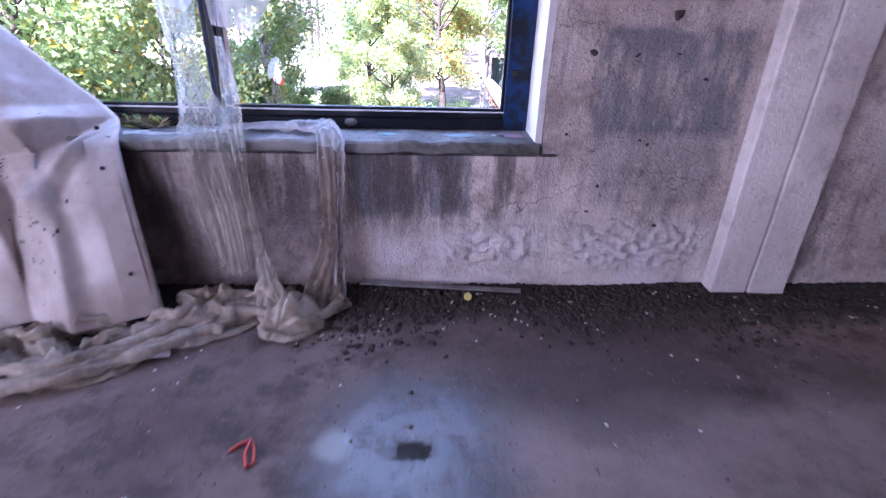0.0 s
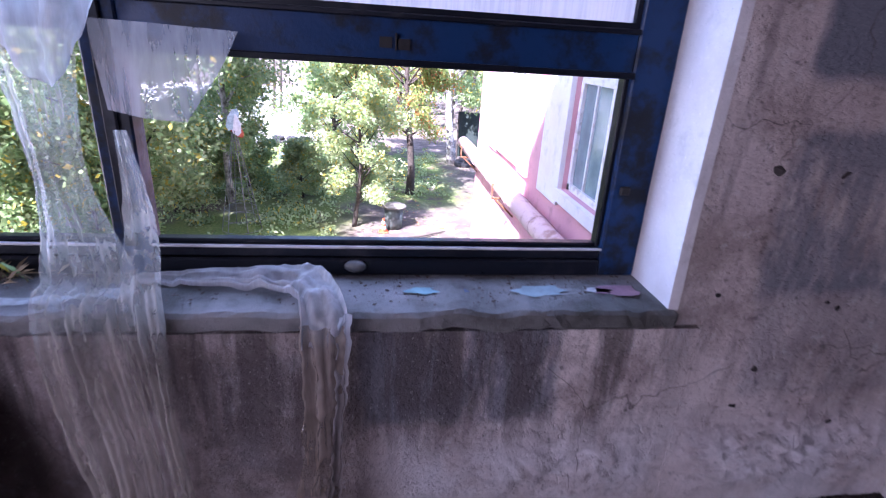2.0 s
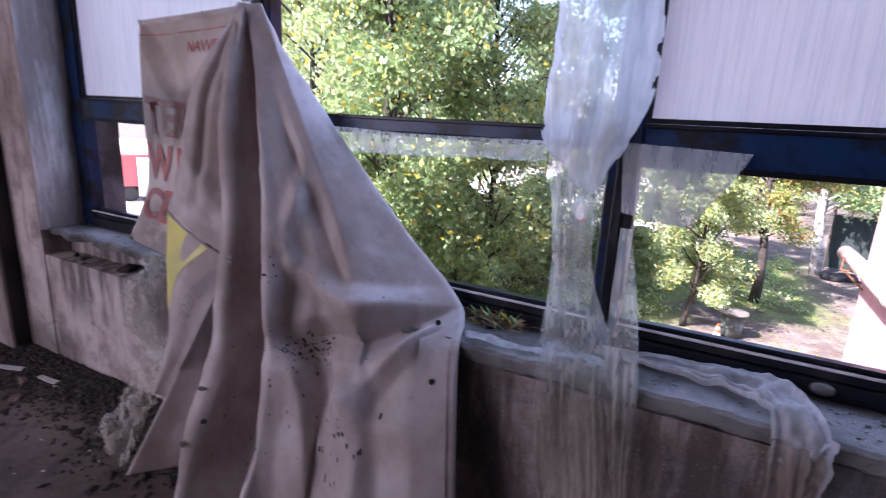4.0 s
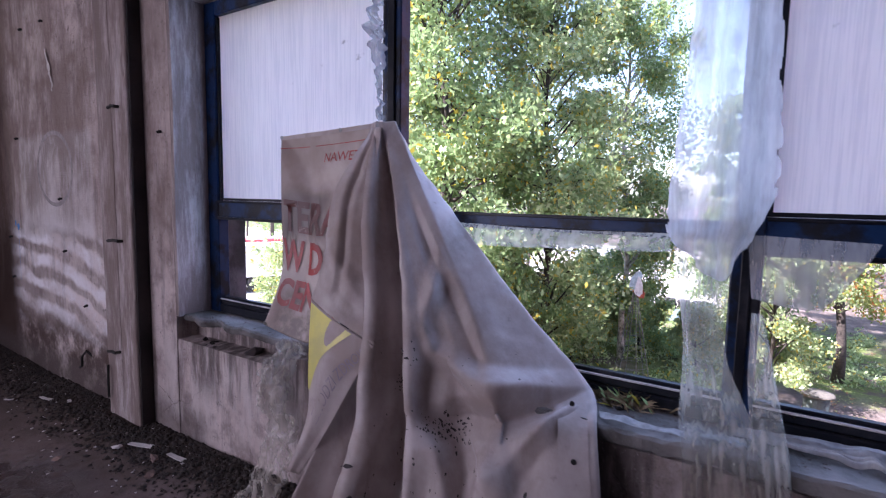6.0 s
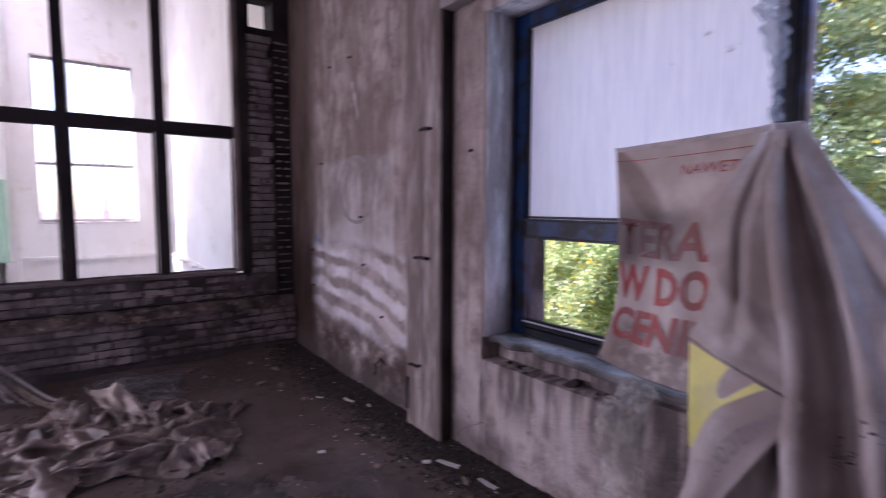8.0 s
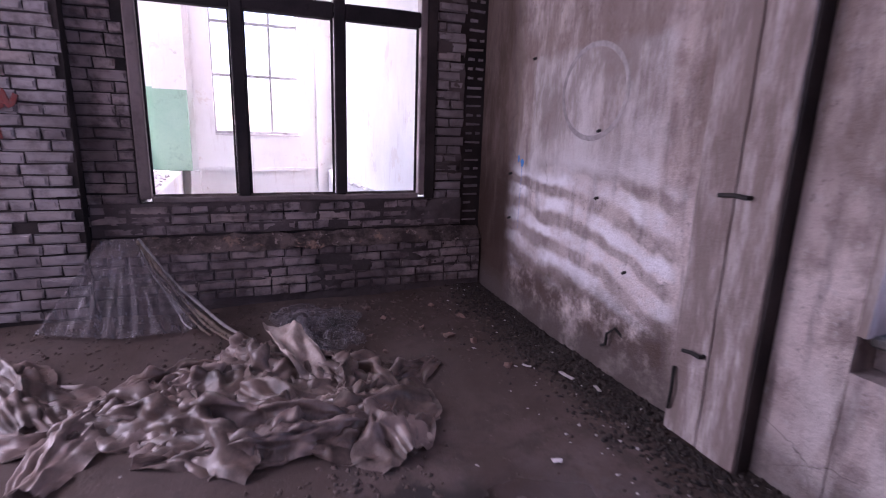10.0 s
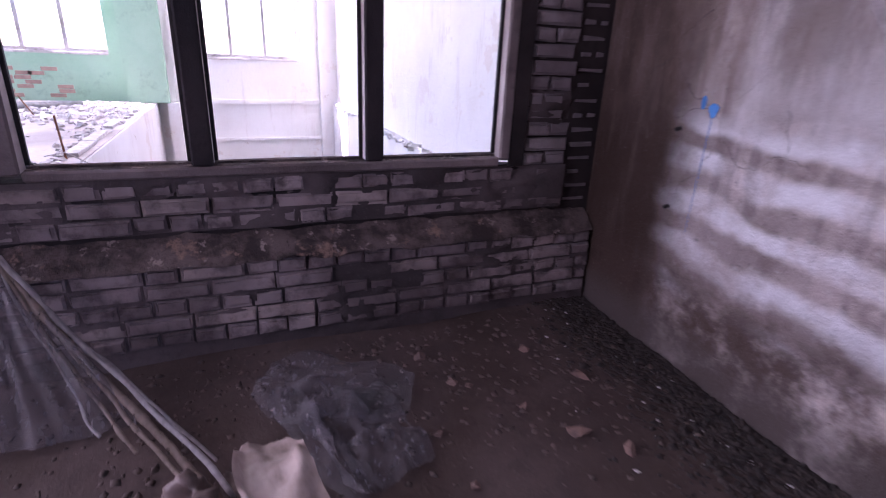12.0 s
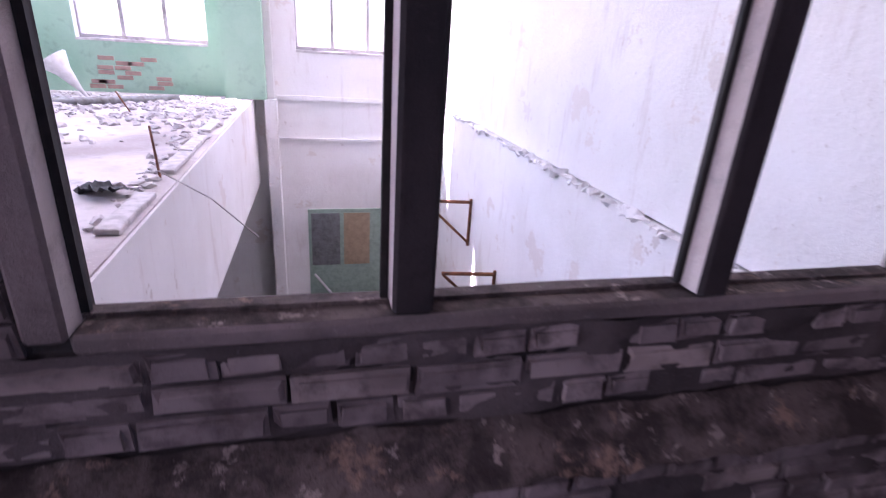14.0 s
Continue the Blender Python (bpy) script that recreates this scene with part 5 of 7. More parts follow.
def facade_window(parent, x, y0, y1, z0, z1):
    w = part("window", boxes((x - 0.05, x + 0.03, y0, y0 + 0.09, z0, z1), (x - 0.05, x + 0.03, y1 - 0.09, y1, z0, z1), (x - 0.05, x + 0.03, y0, y1, z1 - 0.09, z1), (x - 0.05, x + 0.03, y0, y1, z0, z0 + 0.09)), WHITE_WOOD, parent, "peeling white wooden window")
    ym, zm = (y0 + y1) / 2, z0 + (z1 - z0) * 0.58
    part("glazing_bar", boxes((x - 0.04, x + 0.02, ym - 0.05, ym + 0.05, z0, z1), (x - 0.045, x + 0.015, y0, y1, zm - 0.06, zm + 0.06), bevel=0.006), WHITE_WOOD, w)
    for a in (y0 + (y1 - y0) * 0.25, y0 + (y1 - y0) * 0.75):
        part("glazing_bar", boxes((x - 0.03, x + 0.01, a - 0.02, a + 0.02, z0, z1)), WHITE_WOOD, w)
    part("pane", boxes((x - 0.004, x + 0.002, y0 + 0.05, y1 - 0.05, z0 + 0.05, z1 - 0.05)), PANE, w)


PANE = mat_plain("grey_window_glass", (0.22, 0.30, 0.32), (0.14, 0.19, 0.21), 0.08, 0, 2, 0.02)


def build_wing():
    x = 2.95
    h = thing("building_wing", "pink rendered building wing with white windows", "building")
    ws = ((6.05, 8.1, -0.42, 2.2), (10.35, 12.1, -0.42, 2.2))
    dims = [(x, x + 8, OY, ws[0][0], GZ, 6), (x, x + 8, ws[0][1], ws[1][0], GZ, 6), (x, x + 8, ws[1][1], 14.4, GZ, 6)]
    for y0, y1, z0, z1 in ws:
        dims += [(x, x + 8, y0, y1, GZ, z0), (x, x + 8, y0, y1, z1, 6), (x + 0.25, x + 8, y0, y1, z0, z1)]
    for d in dims:
        part("wall_panel", boxes(d), PINK, h)
    part("roof", boxes((x - 0.35, x + 8, OY, 14.8, 6.0, 6.2)), STEEL, h)
    for y0, y1, z0, z1 in ws:
        part("surround", boxes((x - 0.05, x + 0.02, y1, y1 + 0.95, z0 - 0.25, 2.6), (x - 0.05, x + 0.02, y0 - 0.6, y0, z0 - 0.25, 2.6), (x - 0.09, x + 0.22, y0 - 0.02, y1 + 0.02, z0 - 0.16, z0 - 0.002)), LIME, h, "flaking white surround")
        facade_window(h, x + 0.14, y0, y1, z0, z1)
    pipe = part("heating_pipe", tube(bm_new(), [(x - 0.22, y, -1.05) for y in (3.2, 6, 9, 12, 15.3)], 0.165, 16), PIPE_SKIN, h, "clad heating pipe on brackets", True)
    for y in (5.0, 6.6, 8.2, 9.8, 11.4, 13.0):
        part("band", tube(bm_new(), [(x - 0.22, y, -1.05), (x - 0.22, y + 0.07, -1.05)], 0.174, 16), PIPE_SKIN, pipe)
    for y in (7.4, 10.4, 14.2):
        part("bracket", tube(bm_new(), [(x + 0.02, y, -1.24), (x - 0.45, y, -1.24), (x - 0.45, y, -0.95)], 0.022, 6), RUST, h)
        part("bracket_stay", tube(bm_new(), [(x - 0.40, y, -1.24), (x + 0.02, y, -1.62)], 0.018, 6), RUST, h)


LIME = mat_concrete("flaking_white_render", (0.78, 0.76, 0.77), (0.66, 0.60, 0.60), 3)
build_wing()


def tyre(bm, centre, r=0.34, w=0.2):
    lathe(bm, [(r * 0.58, -w / 2), (r * 0.9, -w / 2), (r, -w / 4), (r, w / 4), (r * 0.9, w / 2), (r * 0.58, w / 2), (r * 0.5, w / 4), (r * 0.5, -w / 4)], centre, 18)


def build_yard_things():
    bin_ = thing("litter_bin", "round weathered bin with a flat lid", "bin")
    part("drum", lathe(bm_new(), [(0.30, 0), (0.31, 0.35), (0.30, 0.36), (0.32, 0.72), (0.30, 0.74)], (0.95, 17.95, GZ), 24), mat_plain("green_grey_metal", (0.10, 0.13, 0.12), (0.05, 0.05, 0.045), 0.6, 0.3, 5), bin_, smooth=True)
    part("lid", lathe(bm_new(), [(0.42, 0), (0.43, 0.03), (0.40, 0.06), (0.1, 0.09)], (0.95, 17.95, GZ + 0.74), 24), mat_plain("mossy_lid", (0.14, 0.13, 0.11), None, 0.9), bin_)
    cone = thing("traffic_cone", "small orange and white traffic cone", "traffic cone")
    orange, white = mat_plain("orange_plastic", (0.75, 0.10, 0.03), (0.55, 0.08, 0.03), 0.45), mat_plain("reflective_white", (0.8, 0.8, 0.8), (0.6, 0.6, 0.6), 0.4)
    c = (0.60, 17.45, GZ)
    part("base", boxes((c[0] - .16, c[0] + .16, c[1] - .16, c[1] + .16, GZ, GZ + 0.035), bevel=0.01), orange, cone)
    for z0, z1, mt in ((0.035, 0.13, orange), (0.13, 0.22, white), (0.22, 0.31, orange), (0.31, 0.39, white), (0.39, 0.48, orange)):
        part("ring", lathe(bm_new(), [(0.12 - 0.19 * z0, z0), (0.12 - 0.19 * z1, z1)], c, 18), mt, cone)
    # wire lattice tower with a painted vane
    tw = thing("lattice_tower", "slender wire garden tower with a painted butterfly vane", "garden tower")
    bx, by, top = -3.95, 17.6, 3.15
    for k in range(6):
        a = k * math.tau / 6
        part("leg", tube(bm_new(), [(bx + 0.62 * math.cos(a), by + 0.62 * math.sin(a), GZ), (bx + 0.05 * math.cos(a), by + 0.05 * math.sin(a), GZ + top)], 0.014, 5), STEEL, tw)
    for k in range(9):
        f = k / 9
        r = 0.62 * (1 - f) + 0.05 * f
        ring = [(bx + r * math.cos(a), by + r * math.sin(a), GZ + top * f + 0.02) for a in [q * math.tau / 12 for q in range(13)]]
        part("hoop", tube(bm_new(), ring, 0.008, 4, cap=False), STEEL, tw)
    for nm, tilt, mt in (("vane_wing", 25, mat_plain("pale_blue_paint", (0.45, 0.6, 0.66), None, 0.5)), ("vane_wing", -35, mat_plain("orange_red_paint", (0.6, 0.13, 0.07), None, 0.5)), ("vane_wing", -10, white)):
        bm = bm_new()
        lathe(bm, [(0.02, -0.012), (0.26, -0.008), (0.26, 0.008), (0.02, 0.012)], (0, 0, 0), 8)
        ob = part(nm, bm, mt, tw)
        ob.matrix_basis = pose(bx + 0.1 * math.sin(tilt), by, GZ + top + 0.22 + 0.004 * tilt, 80, tilt, 20) @ Matrix.Diagonal((0.62, 1.4, 1, 1))
    rnd = random.Random(8)
    for i in range(9):
        t = thing("tyre", "old black car tyre in a stack", "tyre", "stacked tyres")
        bm = bm_new()
        tyre(bm, (-5.1 + 0.75 * (i % 3) + rnd.uniform(-.05, .05), 31.6 + rnd.uniform(-.1, .1), GZ + 0.1 + 0.2 * (i // 3)))
        part("tread", bm, RUBBER, t, smooth=True)
    for x, y in ((4.95, 28.0), (5.6, 28.3)):
        t = thing("tyre", "old black tyre lying on the ground", "tyre", "tyres under the birch")
        bm = bm_new()
        tyre(bm, (x, y, GZ + 0.12), 0.45, 0.24)
        part("tread", bm, RUBBER, t, smooth=True)
    sh = thing("net_screen", "dark netting stretched between posts", "screen")
    for x in (4.9, 6.7):
        part("post", tube(bm_new(), [(x, 30, GZ), (x, 30, GZ + 2.6)], 0.05, 6), BARK, sh)
    Sheet([[(4.9, 30, GZ + 2.6), (6.7, 30.05, GZ + 2.5)], [(4.9, 30, GZ + 0.1), (6.7, 30, GZ + 0.15)]], 0.05, 5).part("net", mat_plain("dark_green_net", (0.03, 0.045, 0.04), None, 0.9), sh, nu=20, nv=10)
    heap = thing("sheet_heap", "pile of blue-grey plastic sheeting", "sheeting")
    Sheet([[(-4.6, 28.2, GZ), (-3.4, 28.3, GZ + 0.02)], [(-4.4, 28.9, GZ + 0.5), (-3.2, 29, GZ + 0.4)], [(-4.7, 29.8, GZ), (-3.3, 29.7, GZ)]], 0.05, 3, 0.25, 0.4, 4).part("sheet", mat_plain("blue_grey_sheet", (0.25, 0.35, 0.40), (0.1, 0.12, 0.14), 0.4), heap, nu=24, nv=24)
    branch = thing("fallen_branch", "dark branch lying on the earth", "branch")
    part("stick", tube(bm_new(), [(0.9, 16.6, GZ + 0.05), (1.9, 16.9, GZ + 0.08), (2.7, 17.5, GZ + 0.05)], 0.045, 7, 0.4), BARK, branch)


def truck(x, y, turn, cab, body, label):
    t = thing("truck", label, "truck", "trucks in the yard")
    t.matrix_basis = pose(x, y, GZ, 0, 0, turn)
    paint = mat_plain("truck_paint", cab, tuple(v * 0.8 for v in cab), 0.3)
    cabm = boxes((-1.1, 1.1, -1.1, 0.9, 0.75, 2.9), bevel=0.12)
    c = part("cab", cabm, paint, t)
    part("windscreen", boxes((-0.95, 0.95, -1.115, -1.09, 1.75, 2.55), bevel=0.01), PANE, c)
    for s in (-1.115, 1.09):
        part("side_window", boxes((s, s + 0.025, -0.8, 0.3, 1.8, 2.5)), PANE, c)
    part("bumper", boxes((-1.12, 1.12, -1.2, -1.0, 0.45, 0.8), bevel=0.03), mat_plain("bumper_paint", (0.7, 0.7, 0.68), None, 0.4), t)
    part("grille", boxes((-0.6, 0.6, -1.118, -1.09, 1.0, 1.55), bevel=0.01), IRON, c)
    part("chassis", boxes((-0.5, 0.5, 0.5, 6.4, 0.6, 0.9)), IRON, t)
    part("body", boxes((-1.2, 1.2, 1.1, 6.6, 0.95, 2.9), bevel=0.04), mat_plain("truck_body", body, tuple(v * 0.8 for v in body), 0.4), t)
    for yy in (-0.2, 3.9, 5.2):
        for s in (-1, 1):
            bm = bm_new()
            tyre(bm, (0, 0, 0), 0.5, 0.3)
            w = part("wheel", bm, RUBBER, t, smooth=True)
            w.matrix_basis = pose(s * 1.0, yy, 0.5, 0, 90, 0)
            rim = part("rim", lathe(bm_new(), [(0.28, -0.1), (0.26, 0.1), (0.1, 0.14)], (0, 0, 0), 14), STEEL, w)


build_yard_things()
truck(-30.6, 25.0, 150, (0.55, 0.05, 0.05), (0.6, 0.12, 0.12), "red truck parked in the pale yard")
truck(-26.0, 24.5, 150, (0.1, 0.5, 0.2), (0.75, 0.77, 0.75), "green and white truck parked in the yard")


# ---- torn banner hanging in the far bay ----
def print_text(sheet, text, u0, u1, v0, v1, material, parent, name="lettering", bold=0.02, lift=0.004):
    """Lay the letters of a text on a sheet, between u0..u1 and v0..v1."""
    cu = bpy.data.curves.new(name, "FONT")
    cu.body, cu.size, cu.offset, cu.resolution_u = text, 1.0, bold, 3
    tmp = bpy.data.objects.new(name, cu)
    scene.collection.objects.link(tmp)
    bpy.context.view_layer.update()
    me = bpy.data.meshes.new_from_object(tmp.evaluated_get(bpy.context.evaluated_depsgraph_get()))
    bpy.data.objects.remove(tmp)
    bm = bm_new()
    bm.from_mesh(me)
    bmesh.ops.triangulate(bm, faces=bm.faces[:])
    long = [e for e in bm.edges if e.calc_length() > 0.22]
    bmesh.ops.subdivide_edges(bm, edges=long, cuts=2)
    xs, ys = [v.co.x for v in bm.verts], [v.co.y for v in bm.verts]
    x0, x1, y0, y1 = min(xs), max(xs), min(ys), max(ys)
    for v in bm.verts:
        u = u0 + (u1 - u0) * (v.co.x - x0) / (x1 - x0)
        w = v1 + (v0 - v1) * (v.co.y - y0) / (y1 - y0)
        v.co = sheet.at(u, w, lift)
    me = bpy.data.meshes.new(name)
    bm.to_mesh(me)
    bm.free()
    return link_mesh(name, me, material, parent)


def blots(sheet, name, spots, parent, material, seed, lift=0.004):
    """Small uneven blots lying on a sheet."""
    rnd = random.Random(seed)
    bm = bm_new()
    for u, v, n, spread, size in spots:
        for _ in range(n):
            a, b = u + rnd.gauss(0, spread), v + rnd.gauss(0, spread * 0.8)
            if not (0.02 < a < 0.98 and 0.02 < b < 0.98):
                continue
            r = size * rnd.uniform(0.25, 1.0)
            bm.faces.new([bm.verts.new(sheet.at(a + r * rnd.uniform(.5, 1.1) * math.cos(k * 0.785), b + r * 1.3 * rnd.uniform(.5, 1.1) * math.sin(k * 0.785), lift)) for k in range(8)])
    me = bpy.data.meshes.new(name)
    bm.to_mesh(me)
    bm.free()
    return tagged(link_mesh(name, me, material, parent), kind="stuff")


def build_banner():
    b = thing("banner", "torn dirty white tarpaulin banner with red lettering over the sill", "banner")
    flap = Sheet([[(-2.49, 2.455, 1.80), (-2.15, 2.462, 1.815), (-1.80, 2.455, 1.832)], [(-2.425, 2.40, 1.48), (-2.2, 2.44, 1.46), (-1.88, 2.37, 1.48)],
                  [(-2.415, 2.385, 1.10), (-2.2, 2.41, 1.08), (-1.92, 2.34, 1.10)], [(-2.43, 2.285, 0.835), (-2.22, 2.30, 0.79), (-1.94, 2.28, 0.79)]], 0.006, 1.6, 0.0, seed=2, keep=0.2, creases=((0.02, 0.0, 0.55, 0.34, 0.020, 0.12), (0.98, 0.02, 0.55, 0.34, 0.020, 0.12), (0.55, 0.34, 0.5, 0.9, -0.018, 0.15)))
    side = +1 if flap.at(0.5, 0.5, 0.01).y < flap.at(0.5, 0.5).y else -1
    f = flap.part("printed_flap", PVC_PRINT, b, "printed front with grimy brown stains", 40, 60, 0.002)
    hem = Sheet([[flap.at(u, 0.0, side * 0.004) for u in (0, .25, .5, .75, 1)], [flap.at(u, 0.035, side * 0.004) for u in (0, .25, .5, .75, 1)]])
    hem.part("hem", PVC, f, "", 24, 3)
    for u, v in ((0.02, 0.012), (0.62, 0.014), (0.04, 0.985), (0.9, 0.985)):
        p = flap.at(u, v, side * 0.006)
        ey = lathe(bm_new(), [(0.005, -0.002), (0.010, -0.002), (0.010, 0.002), (0.005, 0.002)], (0, 0, 0), 12)
        ob = part("eyelet", ey, STEEL, f)
        ob.matrix_basis = pose(*p, 90, 0, 0)
    L = side * 0.005
    print_text(flap, "TERAZ", 0.06, 1.0, 0.335, 0.475, RED_PRINT, f, lift=L, bold=0.035)
    print_text(flap, "W DO", 0.04, 0.86, 0.505, 0.655, RED_PRINT, f, lift=L, bold=0.035)
    print_text(flap, "CENIE", 0.05, 0.92, 0.69, 0.835, RED_PRINT, f, lift=L, bold=0.035)
    print_text(flap, "NAWET T", 0.52, 0.90, 0.130, 0.168, RED_PRINT, f, lift=L, bold=0.005)
    line = Sheet([[flap.at(u, 0.090, L) for u in (0, .25, .5, .75, 1)], [flap.at(u, 0.094, L) for u in (0, .25, .5, .75, 1)]])
    line.part("printed_line", RED_PRINT, f, "", 20, 1)
    cols = (((-1.86, -1.83, -1.80, -1.785, -1.77, -1.75, -1.73, -1.70), (2.45, 2.43, 2.42, 2.42, 2.44, 2.45, 2.46, 2.49), 1.83, 1.73),
            ((-1.89, -1.80, -1.72, -1.65, -1.58, -1.52, -1.45, -1.36), (2.34, 2.43, 2.27, 2.39, 2.29, 2.33, 2.36, 2.47), 1.43, 1.37),
            ((-1.82, -1.72, -1.62, -1.53, -1.44, -1.33, -1.21, -1.06), (2.28, 2.41, 2.18, 2.34, 2.19, 2.25, 2.29, 2.47), 1.06, 1.05),
            ((-1.80, -1.69, -1.58, -1.48, -1.37, -1.22, -1.04, -0.80), (2.20, 2.34, 2.10, 2.26, 2.11, 2.20, 2.15, 2.44), 0.78, 0.815),
            ((-1.82, -1.68, -1.55, -1.44, -1.31, -1.14, -0.95, -0.70), (2.12, 2.27, 2.02, 2.20, 2.04, 2.14, 2.06, 2.225), 0.53, 0.70),
            ((-1.92, -1.74, -1.56, -1.43, -1.28, -1.08, -0.87, -0.57), (1.88, 2.07, 1.82, 2.00, 1.82, 1.95, 1.85, 2.02), 0.05, 0.05))
    main = Sheet([[(x, y, z0 if k < 7 else z1) for k, (x, y) in enumerate(zip(xs, ys))] for xs, ys, z0, z1 in cols], 0.0, 2.0, 0.006, 0.16, 5, 0.25, pleat=0.8,
                 creases=((0.286, 0.02, 0.286, 1.0, -0.032, 0.06), (0.143, 0.05, 0.143, 1.0, 0.038, 0.06), (0.43, 0.05, 0.43, 1.0, 0.032, 0.06), (0.57, 0.22, 0.57, 1.0, -0.028, 0.05),
                          (1.0, 0.60, 0.66, 0.50, -0.050, 0.05), (1.0, 0.60, 0.60, 0.70, 0.055, 0.06), (1.0, 0.61, 0.72, 0.88, -0.045, 0.05), (0.66, 0.50, 0.60, 0.70, 0.038, 0.05), (0.86, 0.64, 0.90, 1.0, 0.045, 0.05),
                          (0.80, 0.28, 0.62, 0.42, -0.032, 0.04), (0.62, 0.42, 0.66, 0.50, -0.024, 0.04), (0.60, 0.70, 0.72, 0.95, -0.055, 0.06), (0.72, 0.20, 0.85, 0.60, 0.028, 0.06), (0.36, 0.70, 0.25, 0.95, -0.03, 0.05),
                          (0.08, 0.35, 0.12, 0.98, -0.03, 0.06), (0.48, 0.80, 0.66, 0.98, 0.03, 0.05), (0.75, 0.72, 0.95, 0.86, -0.03, 0.04)))
    ms = +1 if main.at(0.5, 0.5, 0.01).y < main.at(0.5, 0.5).y else -1
    m = main.part("draped_sheet", PVC, b, "plain grey-white reverse side with sharp folds and mould", 105, 150, 0.002)
    blots(main, "mould", ((0.55, 0.50, 26, 0.02, 0.004), (0.64, 0.70, 70, 0.03, 0.004), (0.70, 0.71, 50, 0.025, 0.004), (0.42, 0.62, 60, 0.02, 0.0035), (0.5, 0.85, 70, 0.06, 0.003), (0.22, 0.9, 90, 0.05, 0.0035),
                                (0.8, 0.85, 30, 0.06, 0.004), (0.5, 0.6, 50, 0.2, 0.0025)), m, STAIN, 3, ms * 0.005)
    edge = [main.at(0.985, v, ms * 0.006) for v in (0.62, 0.7, 0.78, 0.86, 0.94, 1)]
    inn = [main.at(0.94, v, ms * 0.006) for v in (0.62, 0.7, 0.78, 0.86, 0.94, 1)]
    Sheet([edge, inn]).part("hem", PVC, m, "", 30, 3)
    for v in (0.66, 0.8, 0.93):
        p = main.at(0.962, v, ms * 0.009)
        ob = part("eyelet", lathe(bm_new(), [(0.004, -0.002), (0.009, -0.002), (0.009, 0.002), (0.004, 0.002)], (0, 0, 0), 12), IRON, m)
        ob.matrix_basis = pose(*p, 80, 0, 20)
    fold = Sheet([[(-1.84, 2.43, 1.80), (-1.80, 2.40, 1.80), (-1.75, 2.39, 1.80)], [(-1.94, 2.29, 1.50), (-1.84, 2.27, 1.50), (-1.73, 2.31, 1.45)],
                  [(-1.90, 2.19, 1.22), (-1.79, 2.19, 1.20), (-1.67, 2.23, 1.14)], [(-1.95, 2.16, 1.05), (-1.76, 2.12, 0.99), (-1.555, 2.13, 0.915)]], 0.006, 1.5, 0.006, 0.12, 8, creases=((0.6, 0, 0.45, 0.9, 0.02, 0.12), (0.0, 0.55, 0.9, 0.8, -0.012, 0.1)))
    fold.part("turned_flap", PVC, b, "folded-over pale reverse", 30, 50, 0.002)
    strip = Sheet([[(-1.94, 2.155, 1.045), (-1.75, 2.115, 0.985), (-1.555, 2.125, 0.912)], [(-1.91, 2.11, 0.80), (-1.80, 2.08, 0.76), (-1.67, 2.10, 0.71)],
                   [(-1.89, 2.08, 0.56), (-1.85, 2.06, 0.54), (-1.79, 2.08, 0.50)], [(-1.98, 2.05, 0.31), (-1.96, 2.05, 0.30), (-1.93, 2.07, 0.29)]], 0.004, 1.2, 0.0, seed=4)
    ss = +1 if strip.at(0.5, 0.3, 0.01).y < strip.at(0.5, 0.3).y else -1
    st = strip.part("lower_corner", PVC, b, "printed lower corner with yellow field", 24, 40, 0.002)
    ye = Sheet([[strip.at(u, 0.02, ss * 0.004) for u in (0.02, 0.35, 0.7)], [strip.at(u, 0.25, ss * 0.004) for u in (0.02, 0.2, 0.42)], [strip.at(u, 0.5, ss * 0.004) for u in (0.02, 0.08, 0.15)]])
    ye.part("yellow_field", YELLOW_PRINT, st, "", 14, 20)
    # slanting line of letters along the lower edge
    run = Sheet([[strip.at(0.42, 0.62, ss * 0.005), strip.at(0.62, 0.30, ss * 0.005), strip.at(0.86, 0.04, ss * 0.005)], [strip.at(0.72, 0.66, ss * 0.005), strip.at(0.80, 0.34, ss * 0.005), strip.at(0.99, 0.09, ss * 0.005)]])
    print_text(run, "SZKODZI ZDROW", 0.05, 0.97, 0.1, 0.8, GREY_PRINT, st, bold=0.0, lift=0.0)


PVC_PRINT = None


def mat_print():
    m = Mat("stained_printed_tarpaulin", 0.45)
    big, mid = m.noise(2.2, 5), m.noise(9, 7, 0.65)
    c = m.mix(m.ramp(big, 0.35, 0.65), (0.44, 0.36, 0.33), (0.27, 0.20, 0.175))
    ax = m.axes(0.06, 7)
    c = m.mix(m.math("MULTIPLY", m.rect(ax, 0, -2.36, -1.9, 2, 0.76, 1.02, 0.05), m.ramp(mid, 0.35, 0.55)), c, (0.13, 0.09, 0.075))
    c = m.mix(m.math("MULTIPLY", m.rect(ax, 0, -2.55, -2.12, 2, 1.27, 1.52, 0.05), 0.9), c, (0.10, 0.066, 0.058))
    c = m.mix(m.math("MULTIPLY", m.rect(ax, 0, -2.12, -2.02, 2, 0.9, 1.5, 0.05), 0.5), c, (0.16, 0.11, 0.10))
    return m.colour(c).bump(mid, 0.15, 0.004).m


PVC_PRINT = mat_print()
build_banner()


# ---- plastic films round the window ----
def film(label, rows, material, nu=30, nv=60, name="plastic_film", **kw):
    opts = {k: kw.pop(k) for k in ("ragged", "holes", "torn") if k in kw}
    t = thing(name, label, "plastic sheet")
    Sheet(rows, **kw).part("film", material, t, nu=nu, nv=nv, **opts)
    return t


